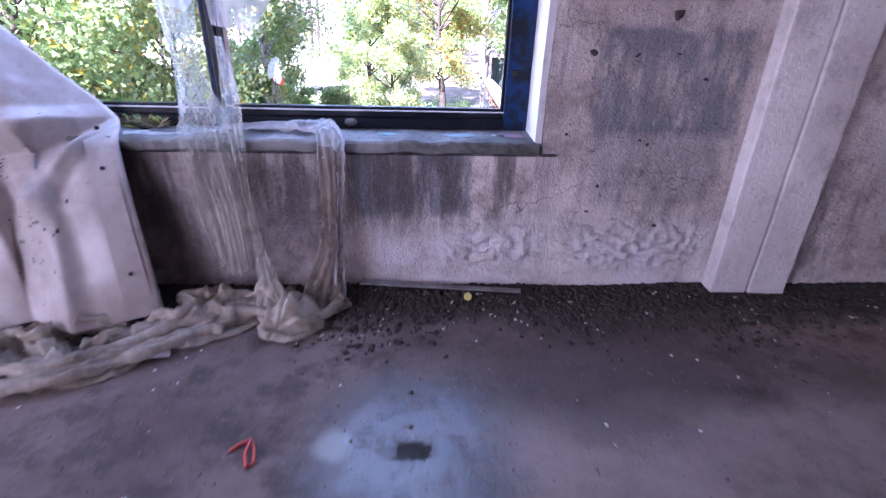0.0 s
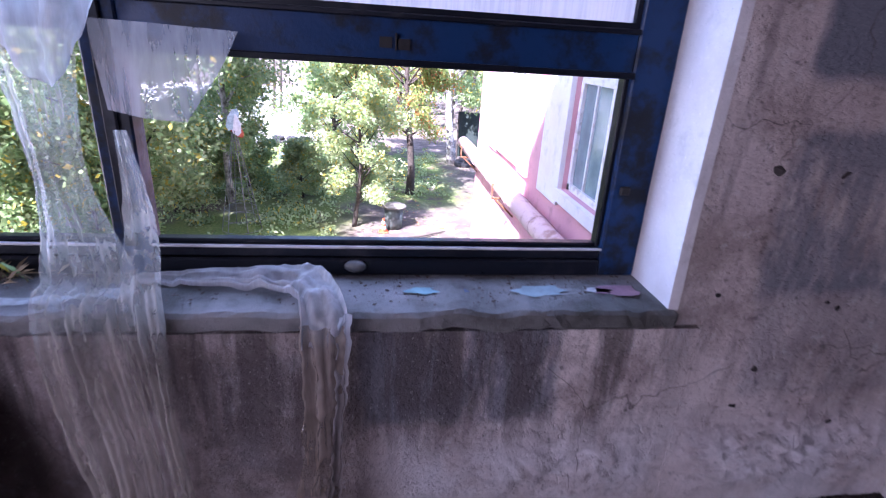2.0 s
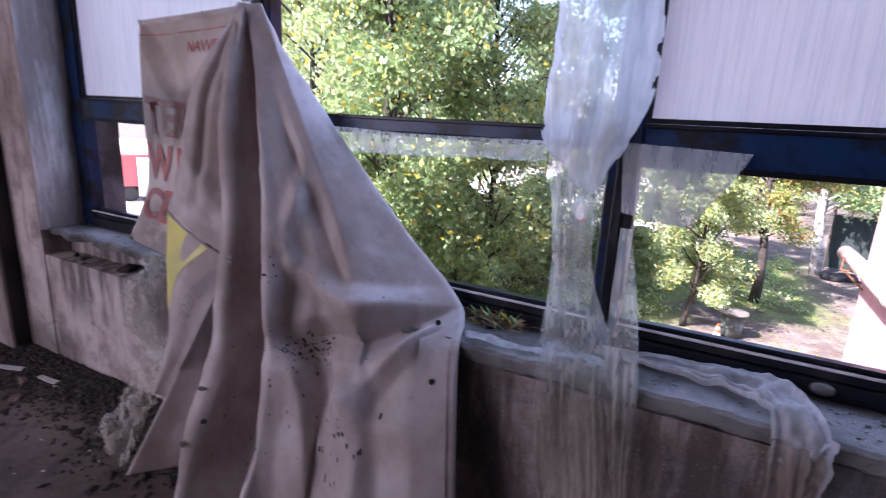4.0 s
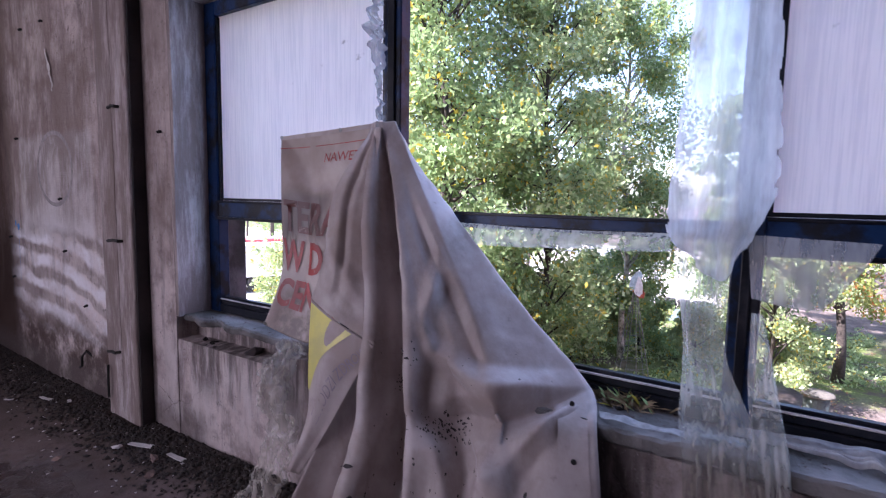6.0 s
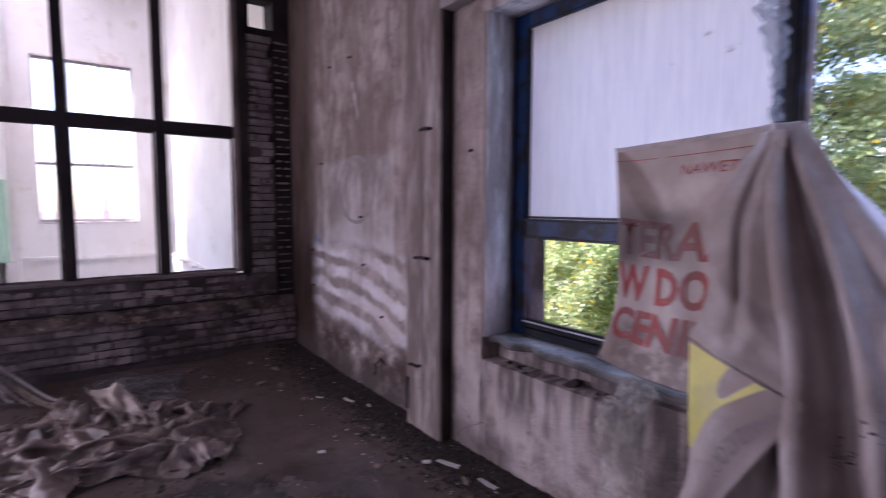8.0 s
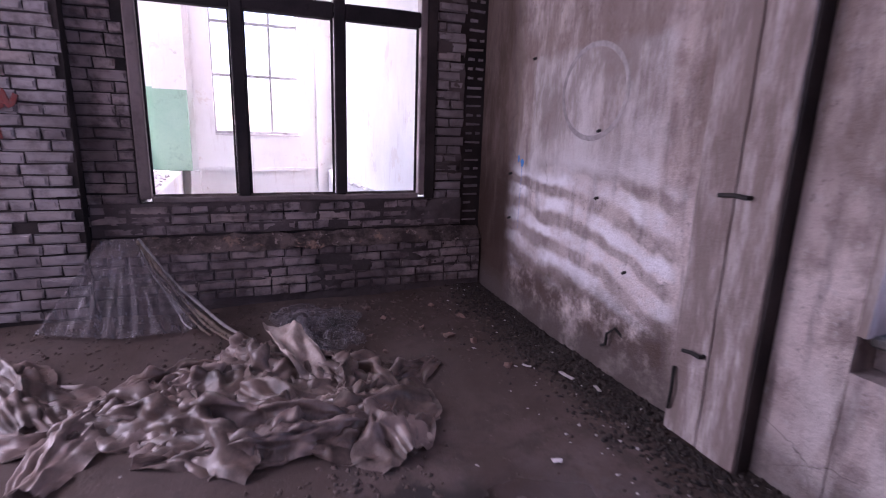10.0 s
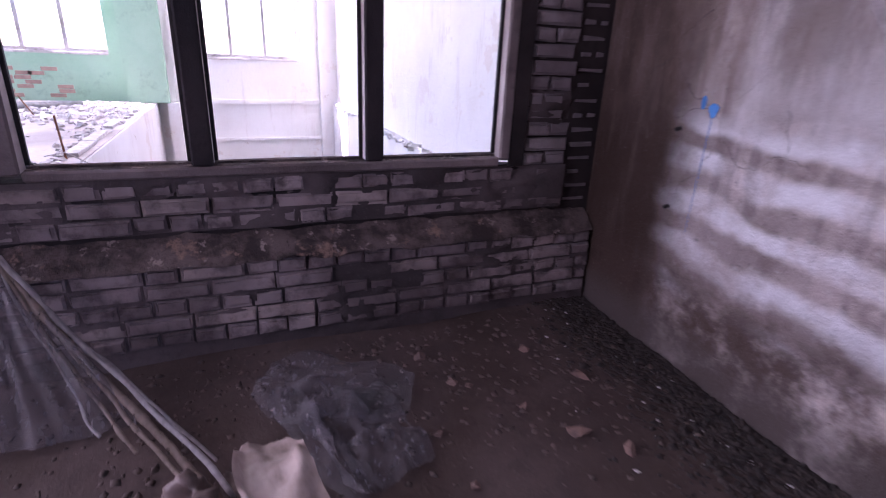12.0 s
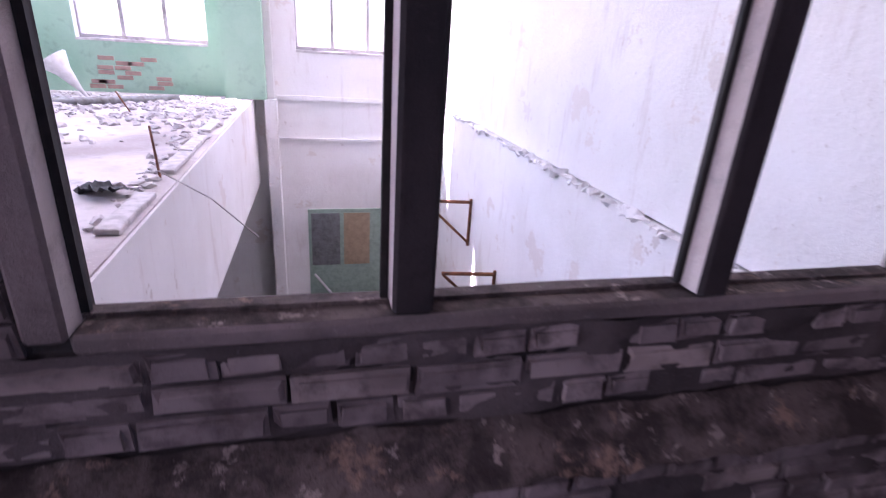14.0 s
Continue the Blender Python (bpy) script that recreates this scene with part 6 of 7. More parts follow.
def ridge(p, q, w, h, seed, material, parent, name="fold", crumple=0.015, bend=0.0):
    """One long soft fold of sheet lying on the floor from p to q, steeper on one side, with a few sharp creases."""
    a, b = Vector((*p, 0)), Vector((*q, 0))
    s = (b - a).cross(Vector((0, 0, 1))).normalized() * w * 0.5
    rnd = random.Random(seed)
    skew = rnd.choice((-1, 1)) * rnd.uniform(.25, .6)
    rows = []
    for f, g in ((1.0, 0.0), (0.55, 0.28), (0.22, 0.72), (0.0, 1.0), (-0.28, 0.55), (-0.6, 0.30), (-1.0, 0.0)):
        row = []
        for t in (0, .2, .4, .6, .8, 1):
            end = 0.6 if t in (0, 1) else 1
            c = a.lerp(b, t) + s * (bend * 4 * t * (1 - t) + skew * g * h / max(w, .05) * 1.6)
            row.append(c + s * f * rnd.uniform(.8, 1.15) * end + Vector((0, 0, floor_height(c.x, c.y) + 0.012 + h * g * (0.45 if t in (0, 1) else rnd.uniform(.6, 1.2)))))
        rows.append(row)
    cr = tuple((rnd.random(), rnd.random(), rnd.random(), rnd.random(), rnd.choice((-1, 1)) * rnd.uniform(.010, .034), rnd.uniform(.035, .10)) for _ in range(24))
    return Sheet(rows, 0.012, 0.6, crumple, 0.09, seed, 1, 6.5, creases=cr).part(name, material, parent, nu=40, nv=32)


def build_films():
    film("tattered milky plastic film hanging beside the mullion", [[(-.52, 2.465, 2.55), (-.42, 2.43, 2.55), (-.32, 2.46, 2.55)], [(-.54, 2.455, 1.95), (-.42, 2.41, 1.95), (-.29, 2.45, 1.9)],
         [(-.58, 2.45, 1.44), (-.42, 2.41, 1.45), (-.275, 2.45, 1.56)], [(-.52, 2.45, 1.36), (-.41, 2.41, 1.25), (-.33, 2.44, 1.38)]], FILM_WHITE, 44, 90,
         folds=0.022, waves=3.6, crumple=0.010, size=0.10, seed=1, keep=0.5, torn=0.15, ragged=0.12)
    film("thin clear plastic strip hanging over the sill to the floor", [[(-.565, 2.465, 1.42), (-.46, 2.45, 1.42), (-.36, 2.465, 1.42)], [(-.50, 2.44, 1.07), (-.445, 2.42, 1.07), (-.385, 2.44, 1.07)],
         [(-.49, 2.37, .83), (-.38, 2.35, .83), (-.285, 2.37, .83)], [(-.465, 2.258, .775), (-.37, 2.25, .775), (-.275, 2.258, .775)], [(-.43, 2.22, .46), (-.31, 2.20, .46), (-.23, 2.21, .46)],
         [(-.35, 2.20, .16), (-.29, 2.17, .14), (-.21, 2.19, .16)]], FILM_CLEAR, 60, 110, folds=0.014, waves=9, crumple=0.005, size=0.06, seed=3, keep=0.6, ragged=0.08)
    film("narrow clear plastic strip falling to the floor", [[(-.315, 2.45, 1.16), (-.285, 2.45, 1.16)], [(-.31, 2.41, .95), (-.235, 2.40, .95)], [(-.275, 2.258, .775), (-.19, 2.258, .775)],
         [(-.21, 2.20, .45), (-.165, 2.19, .45)], [(-.17, 2.10, .20), (-.07, 2.06, .20)], [(-.18, 2.02, .05), (.03, 1.97, .05)]], FILM_CLEAR, 24, 90, folds=0.014, waves=4, crumple=0.005, size=0.06, seed=5, keep=0.7)
    t = film("white plastic strip lying on the sill and hanging down", [[(-.34, 2.47, .775), (-.34, 2.44, .775)], [(-.05, 2.48, .80), (-.02, 2.39, .785)], [(.13, 2.46, .815), (.09, 2.34, .79)],
         [(.225, 2.275, .79), (.115, 2.262, .775)], [(.215, 2.235, .70), (.12, 2.235, .69)]], FILM_WHITE, 30, 70, folds=0.012, waves=3.2, crumple=0.012, size=0.07, seed=6, keep=0.7, ragged=0.1)
    tail = Sheet([[(.222, 2.245, .75), (.17, 2.23, .75), (.115, 2.245, .75)], [(.215, 2.22, .55), (.175, 2.19, .55), (.125, 2.22, .55)], [(.205, 2.20, .34), (.165, 2.17, .34), (.115, 2.20, .34)],
                  [(.20, 2.18, .16), (.13, 2.13, .16), (.06, 2.16, .16)], [(.20, 2.10, .05), (.10, 2.02, .05), (.0, 2.0, .05)]], 0.016, 3.3, 0.010, 0.06, 16, 0.8)
    tail.part("film_tail", FILM_BROWN, t, "brownish twisted tail", 40, 110, torn=0.12)
    roll = Sheet([[(.232, 2.252, .78), (.208, 2.235, .78)], [(.226, 2.228, .60), (.200, 2.205, .58)], [(.214, 2.21, .40), (.186, 2.185, .40)], [(.208, 2.195, .22), (.17, 2.165, .22)], [(.22, 2.13, .06), (.16, 2.09, .05)]], 0.012, 1.6, 0.010, 0.05, 17, 1)
    roll.part("rolled_edge", FILM_WHITE, t, "whitish rolled edge", 14, 100)
    film("pointed flap of frosted film under the transom", [[(-.34, 2.465, 1.40), (-.18, 2.45, 1.396), (-.02, 2.465, 1.39)], [(-.33, 2.455, 1.30), (-.19, 2.43, 1.29), (-.06, 2.45, 1.31)],
         [(-.32, 2.45, 1.205), (-.22, 2.425, 1.192), (-.145, 2.44, 1.185)]], FILM_FLAP, 24, 20, folds=0.004, waves=1.5, seed=7)
    film("sagging roll of film under the transom", [[(-1.40, 2.485, 1.395), (-1.0, 2.48, 1.385), (-.56, 2.485, 1.392)], [(-1.40, 2.47, 1.35), (-1.0, 2.455, 1.335), (-.56, 2.46, 1.355)],
         [(-1.36, 2.48, 1.305), (-1.0, 2.47, 1.312), (-.56, 2.48, 1.33)]], FILM_CLEAR, 60, 14, folds=0.003, waves=3, crumple=0.004, size=0.12, seed=8, keep=1)
    film("shredded grey film on the mullion", [[(-1.85, 2.47, 2.42), (-1.825, 2.46, 2.42)], [(-1.895, 2.45, 2.28), (-1.785, 2.44, 2.24)], [(-1.85, 2.45, 2.06), (-1.78, 2.44, 2.06)], [(-1.83, 2.46, 1.84), (-1.785, 2.45, 1.84)]],
         FILM_GREY, 26, 60, folds=0.016, waves=3, crumple=0.03, size=0.06, seed=9, keep=0.5, torn=0.3, holes=0.25)
    t = thing("plastic_film", "bunched brown plastic film lying along the wall foot", "plastic sheet")
    for k, (p, q, w, h) in enumerate((((-1.2, 1.82), (-.85, 1.66), .20, .08), ((-.98, 1.62), (-.55, 1.78), .16, .06), ((-.8, 1.78), (-.35, 1.98), .17, .08), ((-.6, 1.92), (-.15, 2.05), .20, .09), ((-.4, 2.06), (.05, 2.10), .16, .11),
                                      ((-.15, 2.02), (.15, 1.98), .20, .09), ((-.02, 1.96), (.22, 2.14), .18, .12), ((-.55, 2.1), (-.2, 2.16), .14, .07), ((-1.1, 1.9), (-.7, 1.95), .16, .05))):
        ridge(p, q, w * 1.1, h, 200 + k, FILM_BEIGE, t, "film_fold", 0.010, 0.5 if k % 2 else -0.4)
    for k, pts in enumerate((((-1.28, 1.72), (-1.12, 1.58), (-.92, 1.55), (-.68, 1.68), (-.45, 1.84), (-.30, 1.98)), ((-1.24, 1.80), (-1.10, 1.66), (-.88, 1.62), (-.66, 1.74), (-.42, 1.92), (-.2, 2.02)),
                             ((-1.30, 1.66), (-1.06, 1.53), (-.80, 1.57), (-.58, 1.70), (-.38, 1.86), (-.28, 1.90)), ((-.62, 1.84), (-.42, 1.98), (-.2, 2.0), (.02, 1.96), (.16, 2.0), (.2, 2.1)))):
        line = [spline([Vector((*q, .045 + .02 * (k % 2))) for q in pts], q / 50) + 0.012 * noise.noise_vector(Vector((q * .15, k * 7, 1))) for q in range(51)]
        bm = tube(bm_new(), line, [.024 * (1 + .5 * noise.noise(Vector((q * .3, k, 5)))) for q in range(51)], 14)
        for v in bm.verts:
            v.co += 0.012 * noise.noise_vector(v.co * 26)
        part("twisted_fold", bm, FILM_BEIGE, t, "", True)
    film("flat white tarpaulin strip on the floor", [[(-.90, 1.70, .022), (-.66, 1.80, .03), (-.50, 1.93, .03)], [(-.77, 1.60, .02), (-.58, 1.68, .03), (-.44, 1.74, .02)]], PVC, 20, 10, name="tarpaulin_strip", crumple=0.012, size=0.12, seed=11)
    film("clear film hanging below the banner", [[(-2.26, 2.265, .80), (-2.11, 2.265, .80)], [(-2.40, 2.22, .58), (-2.16, 2.19, .54)], [(-2.33, 2.2, .3), (-2.08, 2.17, .3)], [(-2.30, 1.98, .05), (-1.95, 1.88, .05)]],
         FILM_CLEAR, 30, 60, folds=0.02, waves=4, crumple=0.035, size=0.07, seed=12, keep=0.6, torn=0.2)
    film("thin white sheet edge lying along the sill", [[(-.74, 2.36, .772), (-.5, 2.36, .774), (-.30, 2.40, .776)], [(-.72, 2.31, .772), (-.5, 2.32, .774), (-.30, 2.35, .776)]], FILM, 24, 6, crumple=0.01, size=0.08, seed=13)
    t = film("transparent film tent hanging from a hole in the bricks", [[(-6.25, -.58, .60), (-6.22, -.45, .62), (-6.25, -.34, .59)], [(-6.13, -.74, .36), (-6.04, -.43, .37), (-6.09, -.17, .35)],
         [(-6.02, -.95, .06), (-5.82, -.42, .05), (-5.84, .12, .06)]], FILM_TENT, 100, 40, folds=0.026, waves=11, crumple=0.006, size=0.1, seed=14, keep=0.25, ragged=0.06)
    edge = [Vector(p) for p in ((-6.23, -.35, .60), (-6.14, -.24, .42), (-6.04, -.11, .26), (-5.90, .03, .13), (-5.72, .16, .065), (-5.50, .29, .05), (-5.30, .38, .05))]
    for k, (r, dy, dz, mt) in enumerate(((.015, 0, 0, FILM_BROWN), (.010, .026, .012, FILM_WHITE), (.009, -.026, .004, FILM_BROWN), (.006, .052, -.004, FILM_WHITE), (.008, -.060, .006, FILM_BROWN), (.005, -.095, .01, FILM_WHITE))):
        pts = [spline(edge, q / 40) + Vector((0, dy, dz)) * min(1.6, q / 14) + 0.014 * noise.noise_vector(Vector((q * .18, k * 5, 0))) for q in range(41 - 3 * k)]
        part("rolled_strand", tube(bm_new(), pts, [r * (1 + .45 * noise.noise(Vector((q * .5, k, 2)))) for q in range(41 - 3 * k)], 8), mt, t, "twisted edge of the film", True)


FILM_GREY = mat_film("thin_grey_film", (0.22, 0.205, 0.215), 0.3, 0.25, (0.2, 0.17, 0.16))
FILM_BEIGE = mat_film("beige_plastic_film", (0.52, 0.44, 0.37), 0.22, 0.22, (0.27, 0.20, 0.15))
FILM_TENT = mat_film("dusty_clear_film", (0.32, 0.29, 0.31), 0.56, 0.2, (0.18, 0.19, 0.18))
FILM_WHITE = mat_film("white_plastic_film", (0.52, 0.49, 0.49), 0.26, 0.35, (0.34, 0.28, 0.25))
build_films()


def build_heap():
    t = thing("crumpled_sheet", "crumpled grey-brown plastic sheet heaped on the floor", "plastic sheet")
    rnd = random.Random(21)
    line = [Vector((*p, 0)) for p in ((-5.85, -1.5), (-5.25, -.95), (-4.85, -.45), (-4.5, .05), (-4.45, .45), (-4.55, .85), (-4.95, .75), (-5.15, .35), (-5.2, -.1))]
    for i in range(38):
        f = (i + rnd.random()) / 38
        c = spline(line, f) + Vector((rnd.gauss(0, .10), rnd.gauss(0, .10), 0))
        run = spline(line, min(1, f + 0.05)) - spline(line, max(0, f - 0.05))
        a, n = math.atan2(run.y, run.x) + rnd.gauss(0, .55), rnd.uniform(.20, .46)
        d = Vector((math.cos(a), math.sin(a), 0)) * n
        ridge((c - d)[:2], (c + d)[:2], rnd.uniform(.20, .46), rnd.choice((.03, .05, .07, .10, .14)) * rnd.uniform(.8, 1.2), 100 + i, rnd.choice((TARP, TARP, TARP_PALE)), t, bend=rnd.uniform(-.9, .9))
    t2 = thing("crumpled_paper", "pale crumpled sheet propped on the heap", "plastic sheet")
    Sheet([[(-5.52, .42, .14), (-5.44, .60, .20)], [(-5.27, .40, .24), (-5.17, .64, .22)], [(-5.02, .50, .16), (-4.95, .72, .12)], [(-4.88, .58, .07), (-4.83, .76, .05)]], 0.012, 2, 0.022, 0.10, 44, 1, creases=((0.1, 0, 0.5, 1, 0.03, 0.15), (0.9, 0.1, 0.3, 0.7, -0.025, 0.12), (0.2, 0.5, 0.95, 0.9, 0.02, 0.1))).part(
        "sheet", mat_plain("pale_dirty_sheet", (0.42, 0.34, 0.30), (0.16, 0.115, 0.095), 0.5, 0, 6), t2, nu=24, nv=40)
    t3 = thing("plastic_film", "thin brownish film spread flat on the earth", "plastic sheet")
    ridge((-6.0, .50), (-5.75, 1.08), .42, .03, 61, FILM_TENT, t3, "film")
    ridge((-5.85, .75), (-5.35, .95), .34, .03, 62, FILM_TENT, t3, "film")
    ridge((-5.9, .55), (-5.3, .80), .16, .04, 63, FILM_TENT, t3, "film")


build_heap()


# ---- loose dirt, chips and stones ----
def bits(name, label, category, pts, sizes, flats, material, seed):
    """Many small uneven lumps in one mesh."""
    rng = np.random.default_rng(seed)
    n = len(pts)
    base = np.array([(1, 0, 0), (0, 1, 0), (-1, 0, 0), (0, -1, 0), (0, 0, 1), (0, 0, -0.4)], float)
    v = base[None] * (1 + rng.uniform(-.45, .45, (n, 6, 1)))
    ang = rng.uniform(0, 6.28, n)
    ca, sa = np.cos(ang)[:, None], np.sin(ang)[:, None]
    lx = rng.uniform(.6, 1.6, (n, 1))
    x, y, z = v[..., 0] * lx, v[..., 1], v[..., 2] * np.array(flats)[:, None] + v[..., 0] * rng.uniform(-.3, .3, (n, 1))
    s = np.array(sizes)[:, None]
    p = np.array(pts)
    co = np.stack([p[:, :1] + s * (x * ca - y * sa), p[:, 1:2] + s * (x * sa + y * ca), p[:, 2:] + s * z], axis=2).reshape(-1, 3)
    tri = np.array([(0, 1, 4), (1, 2, 4), (2, 3, 4), (3, 0, 4), (1, 0, 5), (2, 1, 5), (3, 2, 5), (0, 3, 5)])
    idx = (tri[None] + 6 * np.arange(n)[:, None, None]).reshape(-1)
    me = bpy.data.meshes.new(name)
    me.vertices.add(6 * n)
    me.vertices.foreach_set("co", co.ravel())
    me.loops.add(len(idx))
    me.loops.foreach_set("vertex_index", idx)
    me.polygons.add(8 * n)
    me.polygons.foreach_set("loop_start", np.arange(0, len(idx), 3))
    me.polygons.foreach_set("loop_total", np.full(8 * n, 3))
    me.update()
    me.validate()
    return tagged(link_mesh(name, me, material), label, category, kind="stuff")


def on_floor(x, y, lift=0.0):
    return (x, y, floor_height(x, y) + lift)


def build_debris():
    rnd = random.Random(3)
    pts = []
    for _ in range(30000):
        x = rnd.uniform(-6.3, 4.0)
        y = NY - abs(rnd.gauss(0, 0.17 + 0.09 * noise.noise(Vector((x * 1.7, 0, 0)))))
        if y > 2.19 and (2.03 < x < 2.46 or -3.98 < x < -3.55):
            continue
        pts.append(on_floor(x, min(y, NY - 0.01), 0.002))
    bits("mulch", "dark leaf mulch and grit along the wall foot", "mulch", pts, [rnd.uniform(.003, .010) * rnd.choice((.7, 1, 1.5, 2.2)) for _ in pts], [rnd.uniform(.3, .8) for _ in pts], MULCH, 1)
    pts = [on_floor(rnd.uniform(-6.3, 4.5), rnd.uniform(-2, 2.28)) for _ in range(9000)]
    bits("grit", "fine grit scattered over the floor", "grit", pts, [rnd.choice((.002, .003, .004, .006)) * rnd.uniform(.7, 1.3) for _ in pts], [.5] * len(pts), RUBBLE, 2)
    pts = [on_floor(rnd.uniform(-6.3, 4.5), NY - 0.02 - abs(rnd.gauss(0, 0.22))) for _ in range(720)] + [on_floor(rnd.uniform(-4.5, 4), rnd.uniform(-1.5, 2.2)) for _ in range(260)]
    bits("plaster_chips", "small pale plaster chips on the floor", "chips", pts, [rnd.uniform(.003, .012) for _ in pts], [rnd.uniform(.2, .5) for _ in pts], CHIP, 3)
    pts = [on_floor(WX + 0.12 + abs(rnd.gauss(0, 0.55)), rnd.uniform(-1.2, 2.28)) for _ in range(800)] + [on_floor(-3.6 + rnd.gauss(0, .3), .7 + rnd.gauss(0, .16)) for _ in range(700)]
    bits("brick_grit", "crumbled brick and earth lumps", "grit", pts, [rnd.uniform(.004, .018) for _ in pts], [rnd.uniform(.4, .8) for _ in pts], RUBBLE, 4)
    pts = [(rnd.uniform(WL + 0.1, WR - 0.06), min(2.50, NY + 0.02 + abs(rnd.gauss(0.10, 0.07))), WB + 0.004) for _ in range(2000)]
    bits("sill_dirt", "dark crumbs of soil and moss on the window sill", "dirt", pts, [rnd.choice((.0015, .002, .003, .005)) * rnd.uniform(.7, 1.3) for _ in pts], [.4] * len(pts), RUBBLE, 5)
    pts = [on_floor(WX + 0.2 + abs(rnd.gauss(0.3, 0.6)), rnd.uniform(-0.2, 2.2)) for _ in range(170)] + [on_floor(rnd.uniform(-4.6, -2.4), 2.2 - abs(rnd.gauss(0, .25))) for _ in range(120)]
    bits("rubble", "broken brick and plaster lumps strewn on the earth", "rubble", pts, [rnd.uniform(.007, .020) for _ in pts], [rnd.uniform(.5, .9) for _ in pts], RUBBLE, 6)
    # stones one can pick up
    spots = [(-5.23, 1.13, .04), (-5.19, .86, .045), (-5.78, 1.27, .035), (-5.74, 1.33, .03), (-5.55, 1.5, .035), (-5.35, 1.62, .055), (-5.2, 1.75, .05), (-5.9, 1.7, .05), (-5.65, 1.85, .045), (-5.0, 1.3, .03),
             (-4.8, 1.8, .04), (-6.0, 1.2, .04), (-5.5, 1.1, .03), (-3.9, 1.55, .035), (-3.55, 1.75, .03), (-3.4, 2.0, .045), (-3.1, 2.05, .05), (-2.95, 1.95, .04), (-4.2, -.2, .05), (-3.7, .12, .07)]
    for i, (x, y, s) in enumerate(spots):
        bm = bm_new()
        rock(bm, on_floor(x, y, s * 0.2), s * 0.78, i, 0.6)
        pale = i in (18, 19, 15, 13)
        tagged(part("stone", bm, CHIP if pale else STONE), "pale plaster lump on the floor" if pale else "reddish broken brick lump on the floor", "stone", "stones on the floor")
    for i, (x, y, a, s) in enumerate(((-4.55, 2.05, 20, .10), (-4.35, 2.12, 160, .08), (-3.3, 2.08, 30, .14), (-3.0, 2.12, 10, .12), (-4.75, 1.9, 50, .06), (1.02, 2.12, 60, .03), (.86, 2.2, 10, .035), (1.3, 2.13, 0, .03), (1.75, 2.2, 40, .04), (.72, 2.13, 70, .03))):
        t = tagged(part("splinter", jitter(boxes((-s / 2, s / 2, -s * .14, s * .14, 0, .006), bevel=.002), 0.006, 20, 1), CHIP), "pale splinter of plaster or wood on the dirt", "splinter", "splinters by the wall")
        t.matrix_basis = pose(*on_floor(x, y, 0.01), 0, 6, a)
    st = tagged(part("metal_strip", boxes((0, .80, -.018, .018, 0, .008), bevel=.003), STEEL), "grey metal strip lying at the wall foot", "metal strip")
    st.matrix_basis = pose(*on_floor(.27, 2.262, .03), 0, 1.0, -4.5)
    yl = tagged(part("bottle_cap", lathe(bm_new(), [(.018, 0), (.020, .012), (.016, .016)], (0, 0, 0), 14), YELLOW_PRINT), "small yellow bottle cap in the dirt", "cap")
    yl.matrix_basis = pose(*on_floor(.80, 2.16, .02), 50, 0, 0)
    red = mat_plain("red_plastic_cord", (.55, .06, .04), (.35, .05, .04), .5)
    c = thing("red_cord", "short loop of red plastic cord on the floor", "cord")
    part("loop", tube(bm_new(), [on_floor(-.06, 1.27, .006), on_floor(-.03, 1.30, .008), on_floor(0.0, 1.31, .012), on_floor(.02, 1.27, .01), on_floor(.03, 1.22, .008), on_floor(.012, 1.20, .008), on_floor(-.005, 1.25, .014), on_floor(.0, 1.305, .016)], .006, 6), red, c)


STONE = mat_plain("broken_brick", (0.24, 0.15, 0.12), (0.11, 0.078, 0.07), 0.9, 0, 14, 0.5)
build_debris()


def build_tuft():
    t = thing("grass_tuft", "dry and green grass tuft growing on the sill", "grass")
    rnd = random.Random(6)
    for nm, mt, n, hi in (("dry_grass", mat_plain("dry_grass", (.26, .20, .12), (.14, .1, .06), .9), 150, .05), ("green_grass", LEAF, 30, .06)):
        bm = bm_new()
        for _ in range(n):
            x, y = rnd.gauss(-.70, .055), rnd.gauss(2.475, .02)
            h, dx, dy = hi * rnd.uniform(.4, 1.1), rnd.gauss(0, .03), rnd.gauss(-.012, .02)
            v = [bm.verts.new(p) for p in ((x - .0018, y, .766), (x + .0018, y, .766), (x + dx * .6, y + dy * .6, .766 + h * .7), (x + dx * 1.3, y + dy * 1.3, .766 + h))]
            bm.faces.new((v[0], v[1], v[2]))
            bm.faces.new((v[0], v[2], v[3]))
        me = bpy.data.meshes.new(nm)
        bm.to_mesh(me)
        bm.free()
        tagged(link_mesh(nm, me, mt, t), kind="stuff")
    bm = bm_new()
    rock(bm, (-.70, 2.468, .768), .05, 4, 0.3)
    part("soil", bm, MULCH, t)


build_tuft()


# ---- iron hooks, holes and marks on the walls ----
def hook(x, y, z, pts, r=0.0055, label="rusty iron hook stuck in the wall"):
    t = thing("wall_hook", label, "hook", "hooks in the wall")
    part("rod", tube(bm_new(), [(x + a, y + b, z + c) for a, b, c in pts], r, 7), IRON, t)


